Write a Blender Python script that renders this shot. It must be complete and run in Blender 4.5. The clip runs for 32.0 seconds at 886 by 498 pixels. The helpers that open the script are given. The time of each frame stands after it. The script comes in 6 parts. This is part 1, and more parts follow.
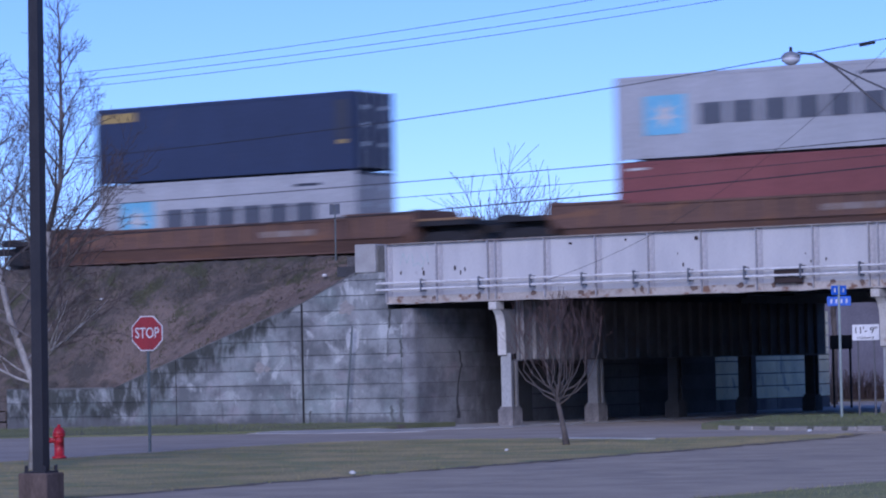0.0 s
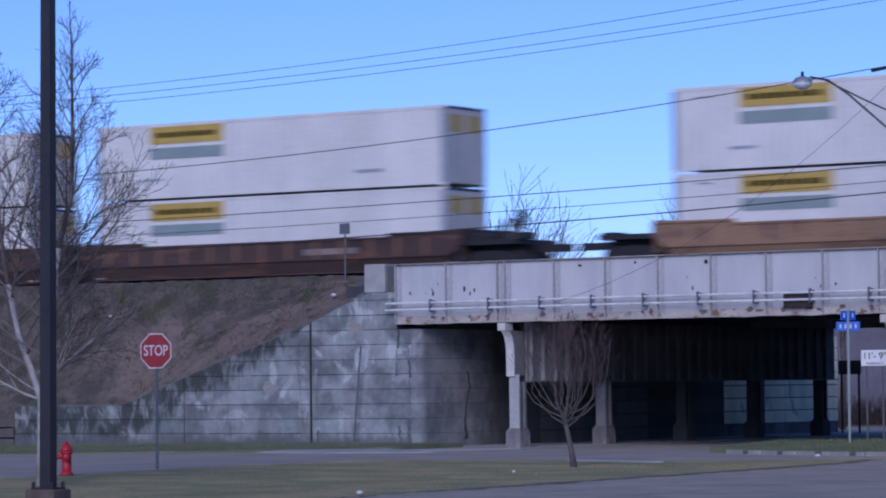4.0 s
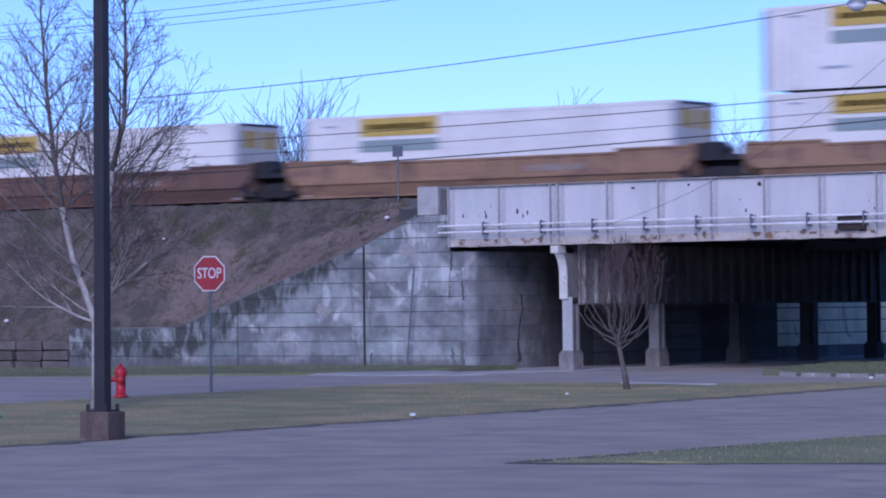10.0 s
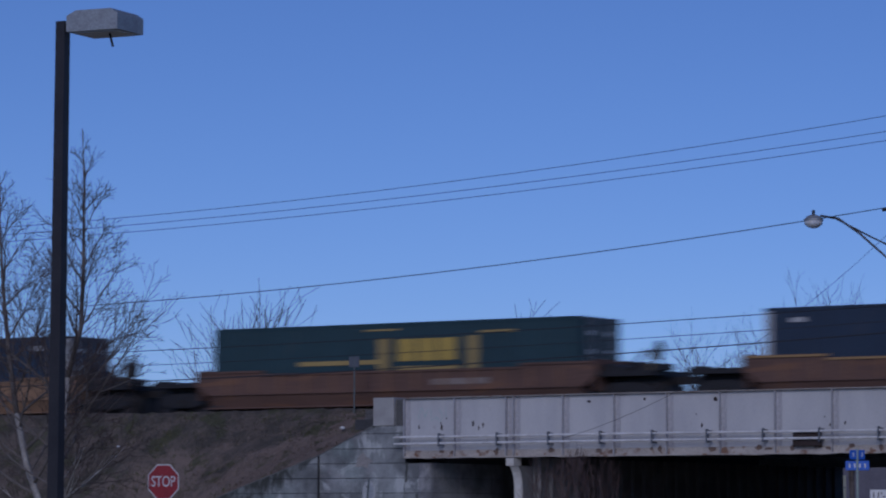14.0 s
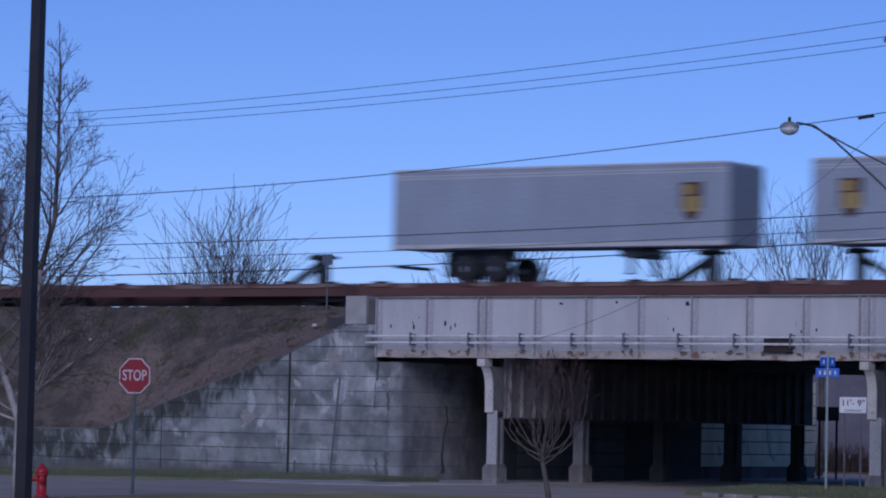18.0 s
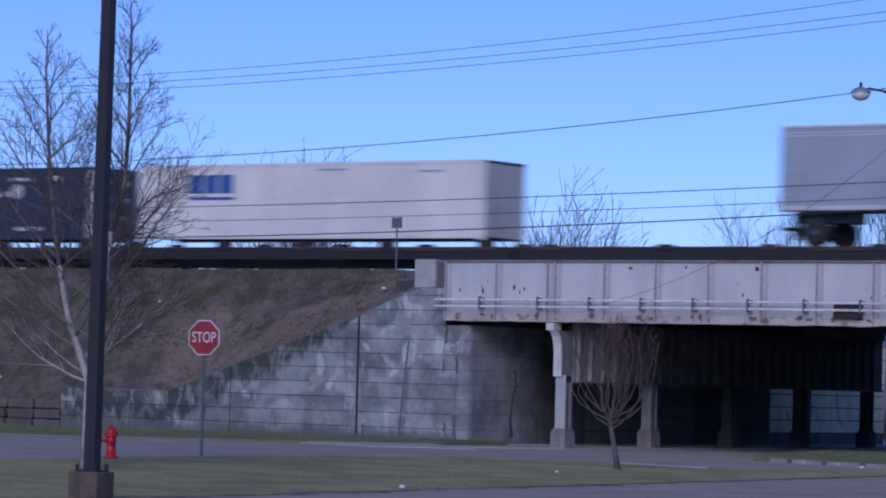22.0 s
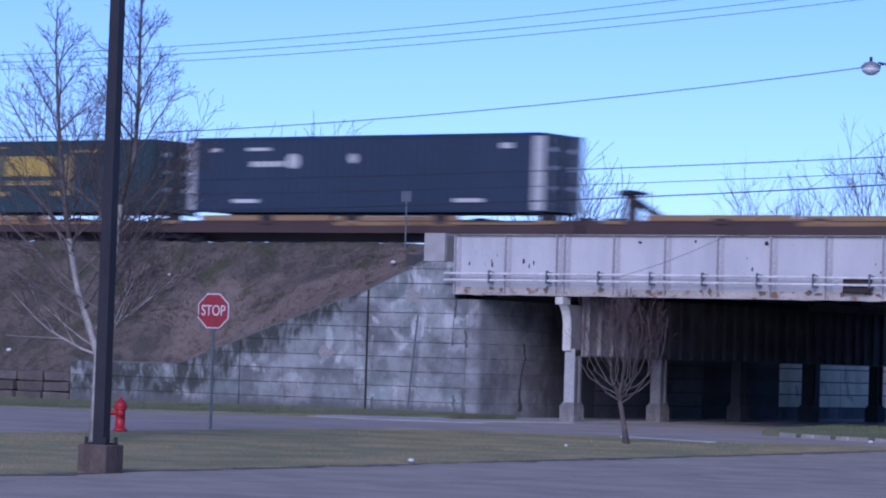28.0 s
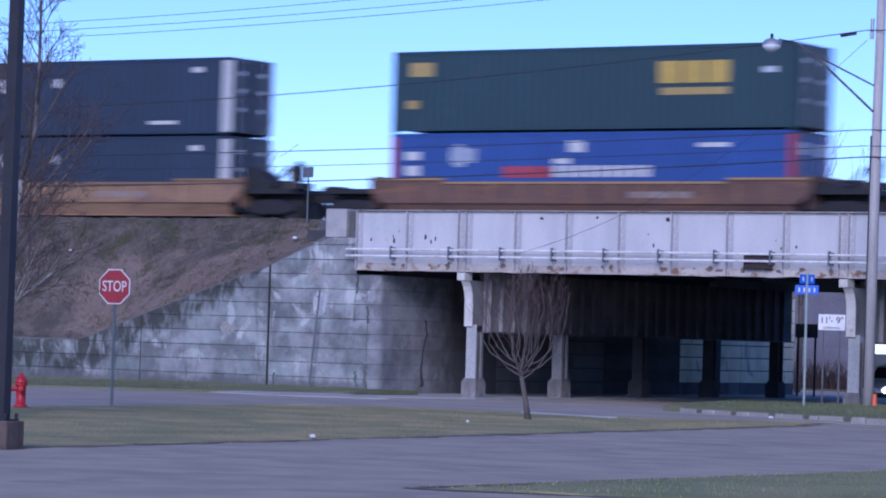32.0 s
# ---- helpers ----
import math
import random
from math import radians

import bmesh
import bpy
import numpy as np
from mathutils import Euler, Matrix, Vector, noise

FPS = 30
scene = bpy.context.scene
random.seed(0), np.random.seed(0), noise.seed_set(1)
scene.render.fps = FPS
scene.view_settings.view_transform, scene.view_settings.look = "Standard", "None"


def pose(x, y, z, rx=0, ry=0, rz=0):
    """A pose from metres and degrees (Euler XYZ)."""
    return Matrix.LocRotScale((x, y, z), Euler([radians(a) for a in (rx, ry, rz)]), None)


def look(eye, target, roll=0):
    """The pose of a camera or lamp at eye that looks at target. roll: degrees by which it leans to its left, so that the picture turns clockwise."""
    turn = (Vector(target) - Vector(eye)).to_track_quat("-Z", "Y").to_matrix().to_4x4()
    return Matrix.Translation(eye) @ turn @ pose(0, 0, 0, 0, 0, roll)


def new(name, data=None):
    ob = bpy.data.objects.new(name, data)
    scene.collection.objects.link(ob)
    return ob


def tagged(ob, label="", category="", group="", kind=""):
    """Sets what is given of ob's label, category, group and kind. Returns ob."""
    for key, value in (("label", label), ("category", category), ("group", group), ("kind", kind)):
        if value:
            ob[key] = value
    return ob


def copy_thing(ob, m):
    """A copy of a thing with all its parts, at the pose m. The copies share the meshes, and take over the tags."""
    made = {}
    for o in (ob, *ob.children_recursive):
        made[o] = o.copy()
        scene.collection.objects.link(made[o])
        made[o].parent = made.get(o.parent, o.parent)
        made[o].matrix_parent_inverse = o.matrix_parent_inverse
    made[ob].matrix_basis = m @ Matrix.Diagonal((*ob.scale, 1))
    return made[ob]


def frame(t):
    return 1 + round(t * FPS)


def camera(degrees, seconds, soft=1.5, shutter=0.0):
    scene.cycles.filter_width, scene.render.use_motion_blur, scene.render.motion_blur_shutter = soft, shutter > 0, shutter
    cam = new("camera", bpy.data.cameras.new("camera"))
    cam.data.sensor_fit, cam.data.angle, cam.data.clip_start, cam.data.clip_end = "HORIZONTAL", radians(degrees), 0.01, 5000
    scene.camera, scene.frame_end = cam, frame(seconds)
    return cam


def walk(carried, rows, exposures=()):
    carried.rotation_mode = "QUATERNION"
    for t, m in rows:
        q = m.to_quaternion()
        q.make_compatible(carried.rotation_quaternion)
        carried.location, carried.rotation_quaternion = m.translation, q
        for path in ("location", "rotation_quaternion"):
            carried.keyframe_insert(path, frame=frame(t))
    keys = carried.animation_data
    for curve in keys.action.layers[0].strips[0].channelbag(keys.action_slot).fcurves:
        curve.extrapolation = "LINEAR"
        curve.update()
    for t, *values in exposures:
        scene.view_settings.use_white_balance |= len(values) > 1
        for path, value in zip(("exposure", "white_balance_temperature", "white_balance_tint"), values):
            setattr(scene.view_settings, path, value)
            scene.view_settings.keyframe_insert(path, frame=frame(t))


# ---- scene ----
EYE = 2.0
DEG = 15.4
cam = camera(DEG, 32.0, soft=2.0, shutter=0.6)
# seconds, yaw, pitch, roll
TURNS = [
    (0.0, 33.803, 2.063, -1.215),
    (0.5, 33.591, 2.307, -0.781),
    (1.0, 33.439, 2.650, -0.415),
    (1.5, 33.282, 2.940, -0.402),
    (2.0, 33.129, 3.126, -0.420),
    (2.5, 33.184, 2.984, -0.485),
    (3.0, 33.540, 2.540, -0.492),
    (3.5, 33.746, 2.466, -0.546),
    (5.5, 34.798, 2.060, -0.460),
    (6.0, 34.914, 1.865, -0.459),
    (6.5, 34.934, 1.650, -0.521),
    (7.0, 34.732, 1.497, -0.607),
    (7.5, 34.639, 1.455, -0.573),
    (8.0, 34.638, 1.464, -0.658),
    (8.5, 34.692, 1.458, -0.738),
    (9.0, 34.789, 1.348, -0.350),
    (9.5, 34.849, 1.194, -0.355),
    (10.0, 34.908, 1.084, -0.605),
    (10.5, 34.842, 1.042, -1.004),
    (11.0, 34.676, 1.303, -1.335),
    (11.5, 34.365, 2.029, -1.479),
    (12.0, 33.976, 2.501, -1.299),
    (12.5, 34.311, 3.186, -0.304),
    (13.0, 34.326, 3.897, 0.066),
    (13.5, 34.412, 4.435, -0.039),
    (14.0, 34.134, 4.773, 0.121),
    (14.5, 33.440, 4.628, 0.518),
    (15.0, 33.096, 3.736, 1.366),
    (15.5, 33.731, 3.409, 1.951),
    (17.5, 33.730, 3.051, 1.293),
    (18.0, 33.667, 3.026, 1.205),
    (18.5, 33.610, 2.976, 1.300),
    (19.0, 33.640, 2.879, 1.380),
    (19.5, 33.723, 2.846, 1.382),
    (20.0, 33.844, 2.807, 1.302),
    (20.5, 34.076, 2.742, 1.153),
    (21.0, 34.345, 2.642, 1.324),
    (21.5, 34.645, 2.503, 1.584),
    (22.0, 34.866, 2.362, 1.597),
    (22.5, 35.043, 2.210, 1.673),
    (23.0, 35.169, 2.094, 1.753),
    (23.5, 35.252, 1.982, 1.908),
    (24.0, 35.315, 1.854, 2.080),
    (24.5, 35.387, 1.735, 2.166),
    (25.0, 35.445, 1.705, 2.235),
    (25.5, 35.376, 1.819, 2.240),
    (27.5, 34.926, 2.027, 1.582),
    (28.0, 35.018, 1.899, 1.729),
    (28.5, 35.083, 1.800, 1.879),
    (29.0, 35.032, 1.751, 1.595),
    (29.5, 34.630, 1.733, 1.605),
    (30.0, 34.043, 1.706, 1.543),
    (30.5, 33.661, 1.652, 1.740),
    (31.0, 33.441, 1.630, 1.696),
    (31.5, 33.328, 1.574, 1.750),
    (32.0, 33.289, 1.528, 1.718),
]
EXPOSURES = [(0.0, -0.36, 5020, 37), (1.0, -0.52, 5130, 35), (2.0, -0.74, 5080, 35), (3.0, -0.75, 5080, 34), (5.5, -0.3, 5020, 37), (7.0, -0.33, 5020, 38), (9.0, -0.35, 4990, 39), (10.0, -0.18, 4970, 39), (11.0, -0.2, 4980, 38),
             (12.0, -0.52, 5060, 35), (13.0, -1.15, 5150, 32), (14.0, -1.54, 5180, 30), (14.5, -1.7, 5180, 30), (15.0, -1.6, 5180, 31), (17.5, -1.15, 5130, 34), (18.0, -1.12, 5140, 34), (19.0, -0.94, 5270, 34), (20.0, -1.08, 5180, 34), (20.5, -0.88, 5220, 34), (21.0, -0.69, 5280, 34), (22.0, -0.75, 5110, 35),
             (23.0, -0.5, 5220, 36), (24.0, -0.55, 5090, 36), (28.0, -0.28, 5020, 38), (29.0, -0.5, 4960, 39), (29.6, -0.22, 4980, 37), (30.0, -0.1, 4980, 37), (32.0, -0.06, 4980, 37)]
walk(cam, [(t, pose(0, 0, EYE, 90 + p, 0, y) @ pose(0, 0, 0, 0, 0, r)) for t, y, p, r in TURNS], EXPOSURES)

# ---- light: a clear evening sky, the sun veiled and behind the camera ----
SUN_EL, SUN_AZ = 26.0, 158.0          # azimuth clockwise from +y
world = bpy.data.worlds.new("sky")
scene.world = world
world.use_nodes = True
wn, wl = world.node_tree.nodes, world.node_tree.links
sky = wn.new("ShaderNodeTexSky")
sky.sky_type = 'NISHITA'
sky.sun_disc = False
sky.sun_elevation, sky.sun_rotation = radians(SUN_EL), radians(SUN_AZ)
sky.air_density, sky.dust_density, sky.ozone_density = 0.7, 0.0, 5.0
wl.new(sky.outputs[0], wn["Background"].inputs[0])
wn["Background"].inputs[1].default_value = 0.145
sun_data = bpy.data.lights.new("sun", 'SUN')
sun_data.energy, sun_data.angle, sun_data.color = 2.75, radians(30), (1.0, 0.93, 0.74)
sun_lamp = new("sun", sun_data)
az, el = radians(SUN_AZ), radians(SUN_EL)
sun_dir = Vector((math.sin(az) * math.cos(el), math.cos(az) * math.cos(el), math.sin(el)))
sun_lamp.matrix_world = look(sun_dir * 100, (0, 0, 0))

# ---- materials ----
def mat(name, col, col2=None, rough=0.75, metal=0.0, scale=1.2, fine=25.0, bump=0.15, stain=None, stain_at=0.6, stain_scale=2.0,
        stretch=(1, 1, 1), per_object=0.0, dist=0.01, spec=0.5, grainy=0.45):
    """A surface in metres: two tones at a large scale, grain at a fine one, stains with a shape of their own, and a fine relief."""
    m = bpy.data.materials.new(name)
    m.use_nodes = True
    n, l = m.node_tree.nodes, m.node_tree.links
    b = n["Principled BSDF"]
    co = n.new("ShaderNodeTexCoord")
    mp = n.new("ShaderNodeMapping")
    mp.inputs["Scale"].default_value = stretch
    l.new(co.outputs["Object"], mp.inputs[0])
    big = n.new("ShaderNodeTexNoise")
    big.inputs["Scale"].default_value, big.inputs["Detail"].default_value = scale, 6
    l.new(mp.outputs[0], big.inputs["Vector"])
    ramp = n.new("ShaderNodeValToRGB")
    ramp.color_ramp.elements[0].position, ramp.color_ramp.elements[1].position = 0.35, 0.65
    col2 = col2 or tuple(c * 0.8 for c in col)
    ramp.color_ramp.elements[0].color, ramp.color_ramp.elements[1].color = (*col2, 1), (*col, 1)
    l.new(big.outputs[0], ramp.inputs[0])
    small = n.new("ShaderNodeTexNoise")
    small.inputs["Scale"].default_value, small.inputs["Detail"].default_value = fine, 4
    l.new(mp.outputs[0], small.inputs["Vector"])
    grain = n.new("ShaderNodeMix")
    grain.data_type, grain.blend_type = 'RGBA', 'OVERLAY'
    grain.inputs[0].default_value = grainy
    l.new(ramp.outputs[0], grain.inputs[6])
    l.new(small.outputs[0], grain.inputs[7])
    out = grain.outputs[2]
    if stain:
        st = n.new("ShaderNodeTexNoise")
        st.inputs["Scale"].default_value, st.inputs["Detail"].default_value, st.inputs["Distortion"].default_value = stain_scale, 8, 0.6
        l.new(mp.outputs[0], st.inputs["Vector"])
        sr = n.new("ShaderNodeValToRGB")
        sr.color_ramp.elements[0].position, sr.color_ramp.elements[1].position = stain_at, stain_at + 0.08
        l.new(st.outputs[0], sr.inputs[0])
        mx = n.new("ShaderNodeMix")
        mx.data_type = 'RGBA'
        l.new(sr.outputs[0], mx.inputs[0])
        l.new(out, mx.inputs[6])
        mx.inputs[7].default_value = (*stain, 1)
        out = mx.outputs[2]
    if per_object:
        oi = n.new("ShaderNodeObjectInfo")
        hv = n.new("ShaderNodeHueSaturation")
        mr = n.new("ShaderNodeMapRange")
        mr.inputs[3].default_value, mr.inputs[4].default_value = 1 - per_object, 1 + per_object
        l.new(oi.outputs["Random"], mr.inputs[0])
        l.new(mr.outputs[0], hv.inputs["Value"])
        l.new(out, hv.inputs["Color"])
        out = hv.outputs[0]
    l.new(out, b.inputs["Base Color"])
    b.inputs["Roughness"].default_value, b.inputs["Metallic"].default_value = rough, metal
    b.inputs["Specular IOR Level"].default_value = spec
    if bump:
        bp = n.new("ShaderNodeBump")
        bp.inputs["Strength"].default_value, bp.inputs["Distance"].default_value = bump, dist
        l.new(small.outputs[0], bp.inputs["Height"])
        l.new(bp.outputs[0], b.inputs["Normal"])
    return m


def tex(n, l, vector, scale, detail=6, distort=0.0, stretch=None):
    """A noise's value, with its own stretch."""
    if stretch:
        mp = n.new("ShaderNodeMapping")
        mp.inputs["Scale"].default_value = stretch
        l.new(vector, mp.inputs[0])
        vector = mp.outputs[0]
    t = n.new("ShaderNodeTexNoise")
    t.inputs["Scale"].default_value, t.inputs["Detail"].default_value, t.inputs["Distortion"].default_value = scale, detail, distort
    t.inputs["Roughness"].default_value = 0.62
    l.new(vector, t.inputs["Vector"])
    return t.outputs[0]


def ease(n, l, value, lo, hi, a=0.0, b=1.0):
    """Maps lo..hi to a..b, clamped and smooth."""
    r = n.new("ShaderNodeMapRange")
    r.interpolation_type = 'SMOOTHSTEP'
    for i, v in enumerate((lo, hi, a, b)):
        r.inputs[i + 1].default_value = v
    l.new(value, r.inputs[0])
    return r.outputs[0]


def calc(n, l, op, a, b):
    m = n.new("ShaderNodeMath")
    m.operation = op
    for i, v in enumerate((a, b)):
        if isinstance(v, (int, float)):
            m.inputs[i].default_value = v
        else:
            l.new(v, m.inputs[i])
    return m.outputs[0]


def blend(n, l, fac, a, b, how='MIX'):
    m = n.new("ShaderNodeMix")
    m.data_type, m.blend_type = 'RGBA', how
    for i, v in ((0, fac), (6, a), (7, b)):
        if isinstance(v, (int, float)):
            m.inputs[i].default_value = v
        elif isinstance(v, tuple):
            m.inputs[i].default_value = (*v, 1)
        else:
            l.new(v, m.inputs[i])
    return m.outputs[2]


def old_concrete(name, pale, dark, wash, moss_run=0.0, shade_from=None, pale_amount=1.0):
    """Concrete cast long ago: blotches, pale bloom, drip lines, and moss that hangs down from the sloping coping; shade
    along the underpass can be put into the colour.
    """
    m = bpy.data.materials.new(name)
    m.use_nodes = True
    n, l = m.node_tree.nodes, m.node_tree.links
    b = n["Principled BSDF"]
    co = n.new("ShaderNodeTexCoord").outputs["Object"]
    ax = n.new("ShaderNodeSeparateXYZ")
    l.new(co, ax.inputs[0])
    out = blend(n, l, ease(n, l, tex(n, l, co, 0.9, 8), 0.36, 0.64), dark, pale)
    # greenish and rosy tints in broad patches
    out = blend(n, l, ease(n, l, tex(n, l, co, 0.55, 4, 0.3), 0.5, 0.66, 0.0, 0.4), out, (0.27, 0.335, 0.32))
    out = blend(n, l, ease(n, l, tex(n, l, co, 0.75, 4, 0.2, (1, 1, 1.3)), 0.54, 0.7, 0.0, 0.4), out, (0.34, 0.29, 0.31))
    # pale bloom, running down in fringes
    bloom = calc(n, l, 'ADD', tex(n, l, co, 0.8, 9, 0.9), calc(n, l, 'MULTIPLY', tex(n, l, co, 5.0, 4, 0.0, (1, 1, 0.18)), 0.32))
    out = blend(n, l, ease(n, l, bloom, 0.69, 0.83, 0.0, 0.75 * pale_amount), out, wash)
    # dark drip lines
    out = blend(n, l, ease(n, l, tex(n, l, co, 3.2, 6, 0.2, (1, 1, 0.13)), 0.58, 0.72, 0.0, 0.5), out, tuple(c * 0.55 for c in dark))
    out = blend(n, l, ease(n, l, tex(n, l, co, 6.0, 7, 0.5), 0.6, 0.7, 0.0, 0.45), out, tuple(c * 0.7 for c in dark))
    if moss_run:
        top = calc(n, l, 'MAXIMUM', calc(n, l, 'ADD', calc(n, l, 'MULTIPLY', ax.outputs[0], 0.354), 5.25 + 0.354 * 64.2), 1.5)
        below = calc(n, l, 'SUBTRACT', top, ax.outputs[2])
        streak = calc(n, l, 'ADD', tex(n, l, co, 4.5, 5, 0.3, (1, 1, 0.22)), calc(n, l, 'MULTIPLY', tex(n, l, co, 1.1, 5), 0.9))
        reach = calc(n, l, 'MULTIPLY', ease(n, l, ax.outputs[0], -65.5, -69.5, 0.1, 1.0), ease(n, l, ax.outputs[0], -71.5, -75.5, moss_run, moss_run * 1.9))
        depth = calc(n, l, 'DIVIDE', below, calc(n, l, 'MULTIPLY', reach, 1.0))
        run = calc(n, l, 'SUBTRACT', calc(n, l, 'MULTIPLY', streak, 1.35), depth)
        cover = calc(n, l, 'MULTIPLY', ease(n, l, run, 0.12, 0.75), ease(n, l, tex(n, l, co, 2.6, 7, 0.6, (1, 1, 0.5)), 0.36, 0.58, 0.25, 0.97))
        out = blend(n, l, cover, out, (0.052, 0.056, 0.05))
    if moss_run:
        foot = calc(n, l, 'ADD', ax.outputs[2], calc(n, l, 'MULTIPLY', tex(n, l, co, 1.6, 6, 0.3, (1, 1, 0.6)), 0.9))
        out = blend(n, l, ease(n, l, foot, 0.98, 0.7, 0.0, 0.75), out, (0.12, 0.12, 0.125))
    # shade deepening into the underpass, put into the colour with a ragged edge
    if shade_from is not None:
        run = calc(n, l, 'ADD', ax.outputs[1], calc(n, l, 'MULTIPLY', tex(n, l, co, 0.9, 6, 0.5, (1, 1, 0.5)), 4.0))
        out = blend(n, l, ease(n, l, run, shade_from, shade_from + 3.2, 0.0, 0.9), out, (0.045, 0.044, 0.045))
    grain = tex(n, l, co, 26.0, 5)
    out = blend(n, l, 0.4, out, grain, 'OVERLAY')
    oi = n.new("ShaderNodeObjectInfo")
    hv = n.new("ShaderNodeHueSaturation")
    l.new(ease(n, l, oi.outputs["Random"], 0.0, 1.0, 0.88, 1.1), hv.inputs["Value"])
    l.new(out, hv.inputs["Color"])
    l.new(hv.outputs[0], b.inputs["Base Color"])
    b.inputs["Roughness"].default_value = 0.92
    bp = n.new("ShaderNodeBump")
    bp.inputs["Strength"].default_value, bp.inputs["Distance"].default_value = 0.5, 0.012
    l.new(tex(n, l, co, 9.0, 7), bp.inputs["Height"])
    l.new(bp.outputs[0], b.inputs["Normal"])
    return m


def slope_turf(name, blades=False):
    """Trodden dead grass: tan swathes over dark brown thatch, with moss-green patches."""
    m = bpy.data.materials.new(name)
    m.use_nodes = True
    n, l = m.node_tree.nodes, m.node_tree.links
    b = n["Principled BSDF"]
    co = n.new("ShaderNodeTexCoord").outputs["Object"]
    ax = n.new("ShaderNodeSeparateXYZ")
    l.new(co, ax.inputs[0])
    out = blend(n, l, ease(n, l, tex(n, l, co, 1.1, 8, 0.3), 0.38, 0.62), (0.102, 0.091, 0.077), (0.175, 0.142, 0.12))
    tan = calc(n, l, 'ADD', tex(n, l, co, 0.33, 6, 0.4, (0.7, 1.3, 0.0)), calc(n, l, 'ADD', ease(n, l, ax.outputs[0], -81.0, -70.0, -0.1, 0.13), ease(n, l, ax.outputs[1], 92.4, 95.2, 0.05, -0.1)))
    out = blend(n, l, ease(n, l, tan, 0.49, 0.61, 0.0, 0.9), out, (0.26, 0.2, 0.165))
    out = blend(n, l, ease(n, l, tex(n, l, co, 0.8, 7, 0.5), 0.55, 0.64, 0.0, 0.75), out, (0.088, 0.092, 0.05))
    out = blend(n, l, ease(n, l, tex(n, l, co, 5.0, 6, 0.4, (1, 0.6, 1)), 0.54, 0.7, 0.0, 0.55), out, (0.05, 0.046, 0.04))
    out = blend(n, l, ease(n, l, tex(n, l, co, 6.5, 6, 0.4, (1.3, 0.6, 1)), 0.58, 0.72, 0.0, 0.5), out, (0.3, 0.24, 0.19))
    grain = tex(n, l, co, 22.0, 6)
    out = blend(n, l, 0.5, out, grain, 'OVERLAY')
    l.new(out, b.inputs["Base Color"])
    b.inputs["Roughness"].default_value, b.inputs["Specular IOR Level"].default_value = 0.95, 0.2
    if not blades:
        bp = n.new("ShaderNodeBump")
        bp.inputs["Strength"].default_value, bp.inputs["Distance"].default_value = 1.0, 0.12
        l.new(calc(n, l, 'ADD', tex(n, l, co, 3.0, 7, 0.3), calc(n, l, 'MULTIPLY', grain, 0.5)), bp.inputs["Height"])
        l.new(bp.outputs[0], b.inputs["Normal"])
    return m


def glow(name, col, power):
    m = bpy.data.materials.new(name)
    m.use_nodes = True
    b = m.node_tree.nodes["Principled BSDF"]
    b.inputs["Emission Color"].default_value, b.inputs["Emission Strength"].default_value = (*col, 1), power
    return m


asphalt = mat("asphalt", (0.42, 0.362, 0.272), (0.325, 0.28, 0.213), 0.9, scale=0.7, fine=45, bump=0.2, stain=(0.3, 0.262, 0.205), stain_at=0.55, stain_scale=0.45)
old_road = mat("worn_road", (0.39, 0.34, 0.28), (0.3, 0.262, 0.22), 0.9, scale=0.5, fine=35, bump=0.4)
kerb_concrete = mat("stained_kerb_concrete", (0.37, 0.345, 0.315), (0.2, 0.185, 0.165), 0.95, scale=0.9, fine=18, bump=0.5, stain=(0.1, 0.1, 0.075), stain_at=0.58, stain_scale=1.6)
soil_m = mat("dark_soil", (0.2, 0.165, 0.13), (0.12, 0.1, 0.08), 0.95, scale=2, fine=20, bump=0.8, dist=0.03)
tar_m = mat("tar_seam", (0.09, 0.085, 0.083), (0.06, 0.056, 0.055), 0.8, scale=3, bump=0.3)
pale_concrete = mat("pale_concrete", (0.42, 0.41, 0.39), (0.33, 0.32, 0.31), 0.9, scale=1.5, fine=30, bump=0.3)
wall_concrete = old_concrete("weathered_concrete", (0.31, 0.325, 0.322), (0.15, 0.157, 0.16), (0.5, 0.515, 0.505), 1.0)
moss_concrete = mat("mossy_concrete", (0.13, 0.136, 0.13), (0.07, 0.074, 0.07), 0.95, scale=1.6, fine=12, bump=0.5, stain=(0.31, 0.31, 0.3), stain_at=0.64, stain_scale=2.2, stretch=(1, 1, 0.4), per_object=0.1)
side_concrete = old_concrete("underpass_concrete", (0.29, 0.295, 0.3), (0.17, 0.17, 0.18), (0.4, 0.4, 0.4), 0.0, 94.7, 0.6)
# paler copy for the wall past the deck, daylight in its colour
daylit_concrete = mat("sky_lit_concrete", (0.88, 0.8, 0.53), (0.66, 0.62, 0.42), 0.9, scale=1.2, fine=14, bump=0.3, stain=(0.36, 0.37, 0.3), stain_at=0.6, stain_scale=1.5, stretch=(1, 1, 0.5), per_object=0.08)
wall_tan = mat("patched_concrete", (0.3, 0.275, 0.255), (0.23, 0.218, 0.21), 0.9, scale=1.1, fine=14, bump=0.4, stain=(0.17, 0.15, 0.15), stain_at=0.6, per_object=0.1)
joint_dark = mat("joint_shadow_dirt", (0.07, 0.07, 0.075), None, 0.95)
abut_concrete = mat("abutment_concrete", (0.36, 0.355, 0.355), (0.2, 0.2, 0.205), 0.9, scale=0.7, fine=14, bump=0.4, stain=(0.1, 0.1, 0.1), stain_at=0.6, stain_scale=0.8,
                    stretch=(1, 1, 0.35), per_object=0.1)
stone_m = mat("brown_stone", (0.16, 0.132, 0.115), (0.09, 0.077, 0.07), 0.9, scale=2, fine=20, bump=0.6, per_object=0.2)
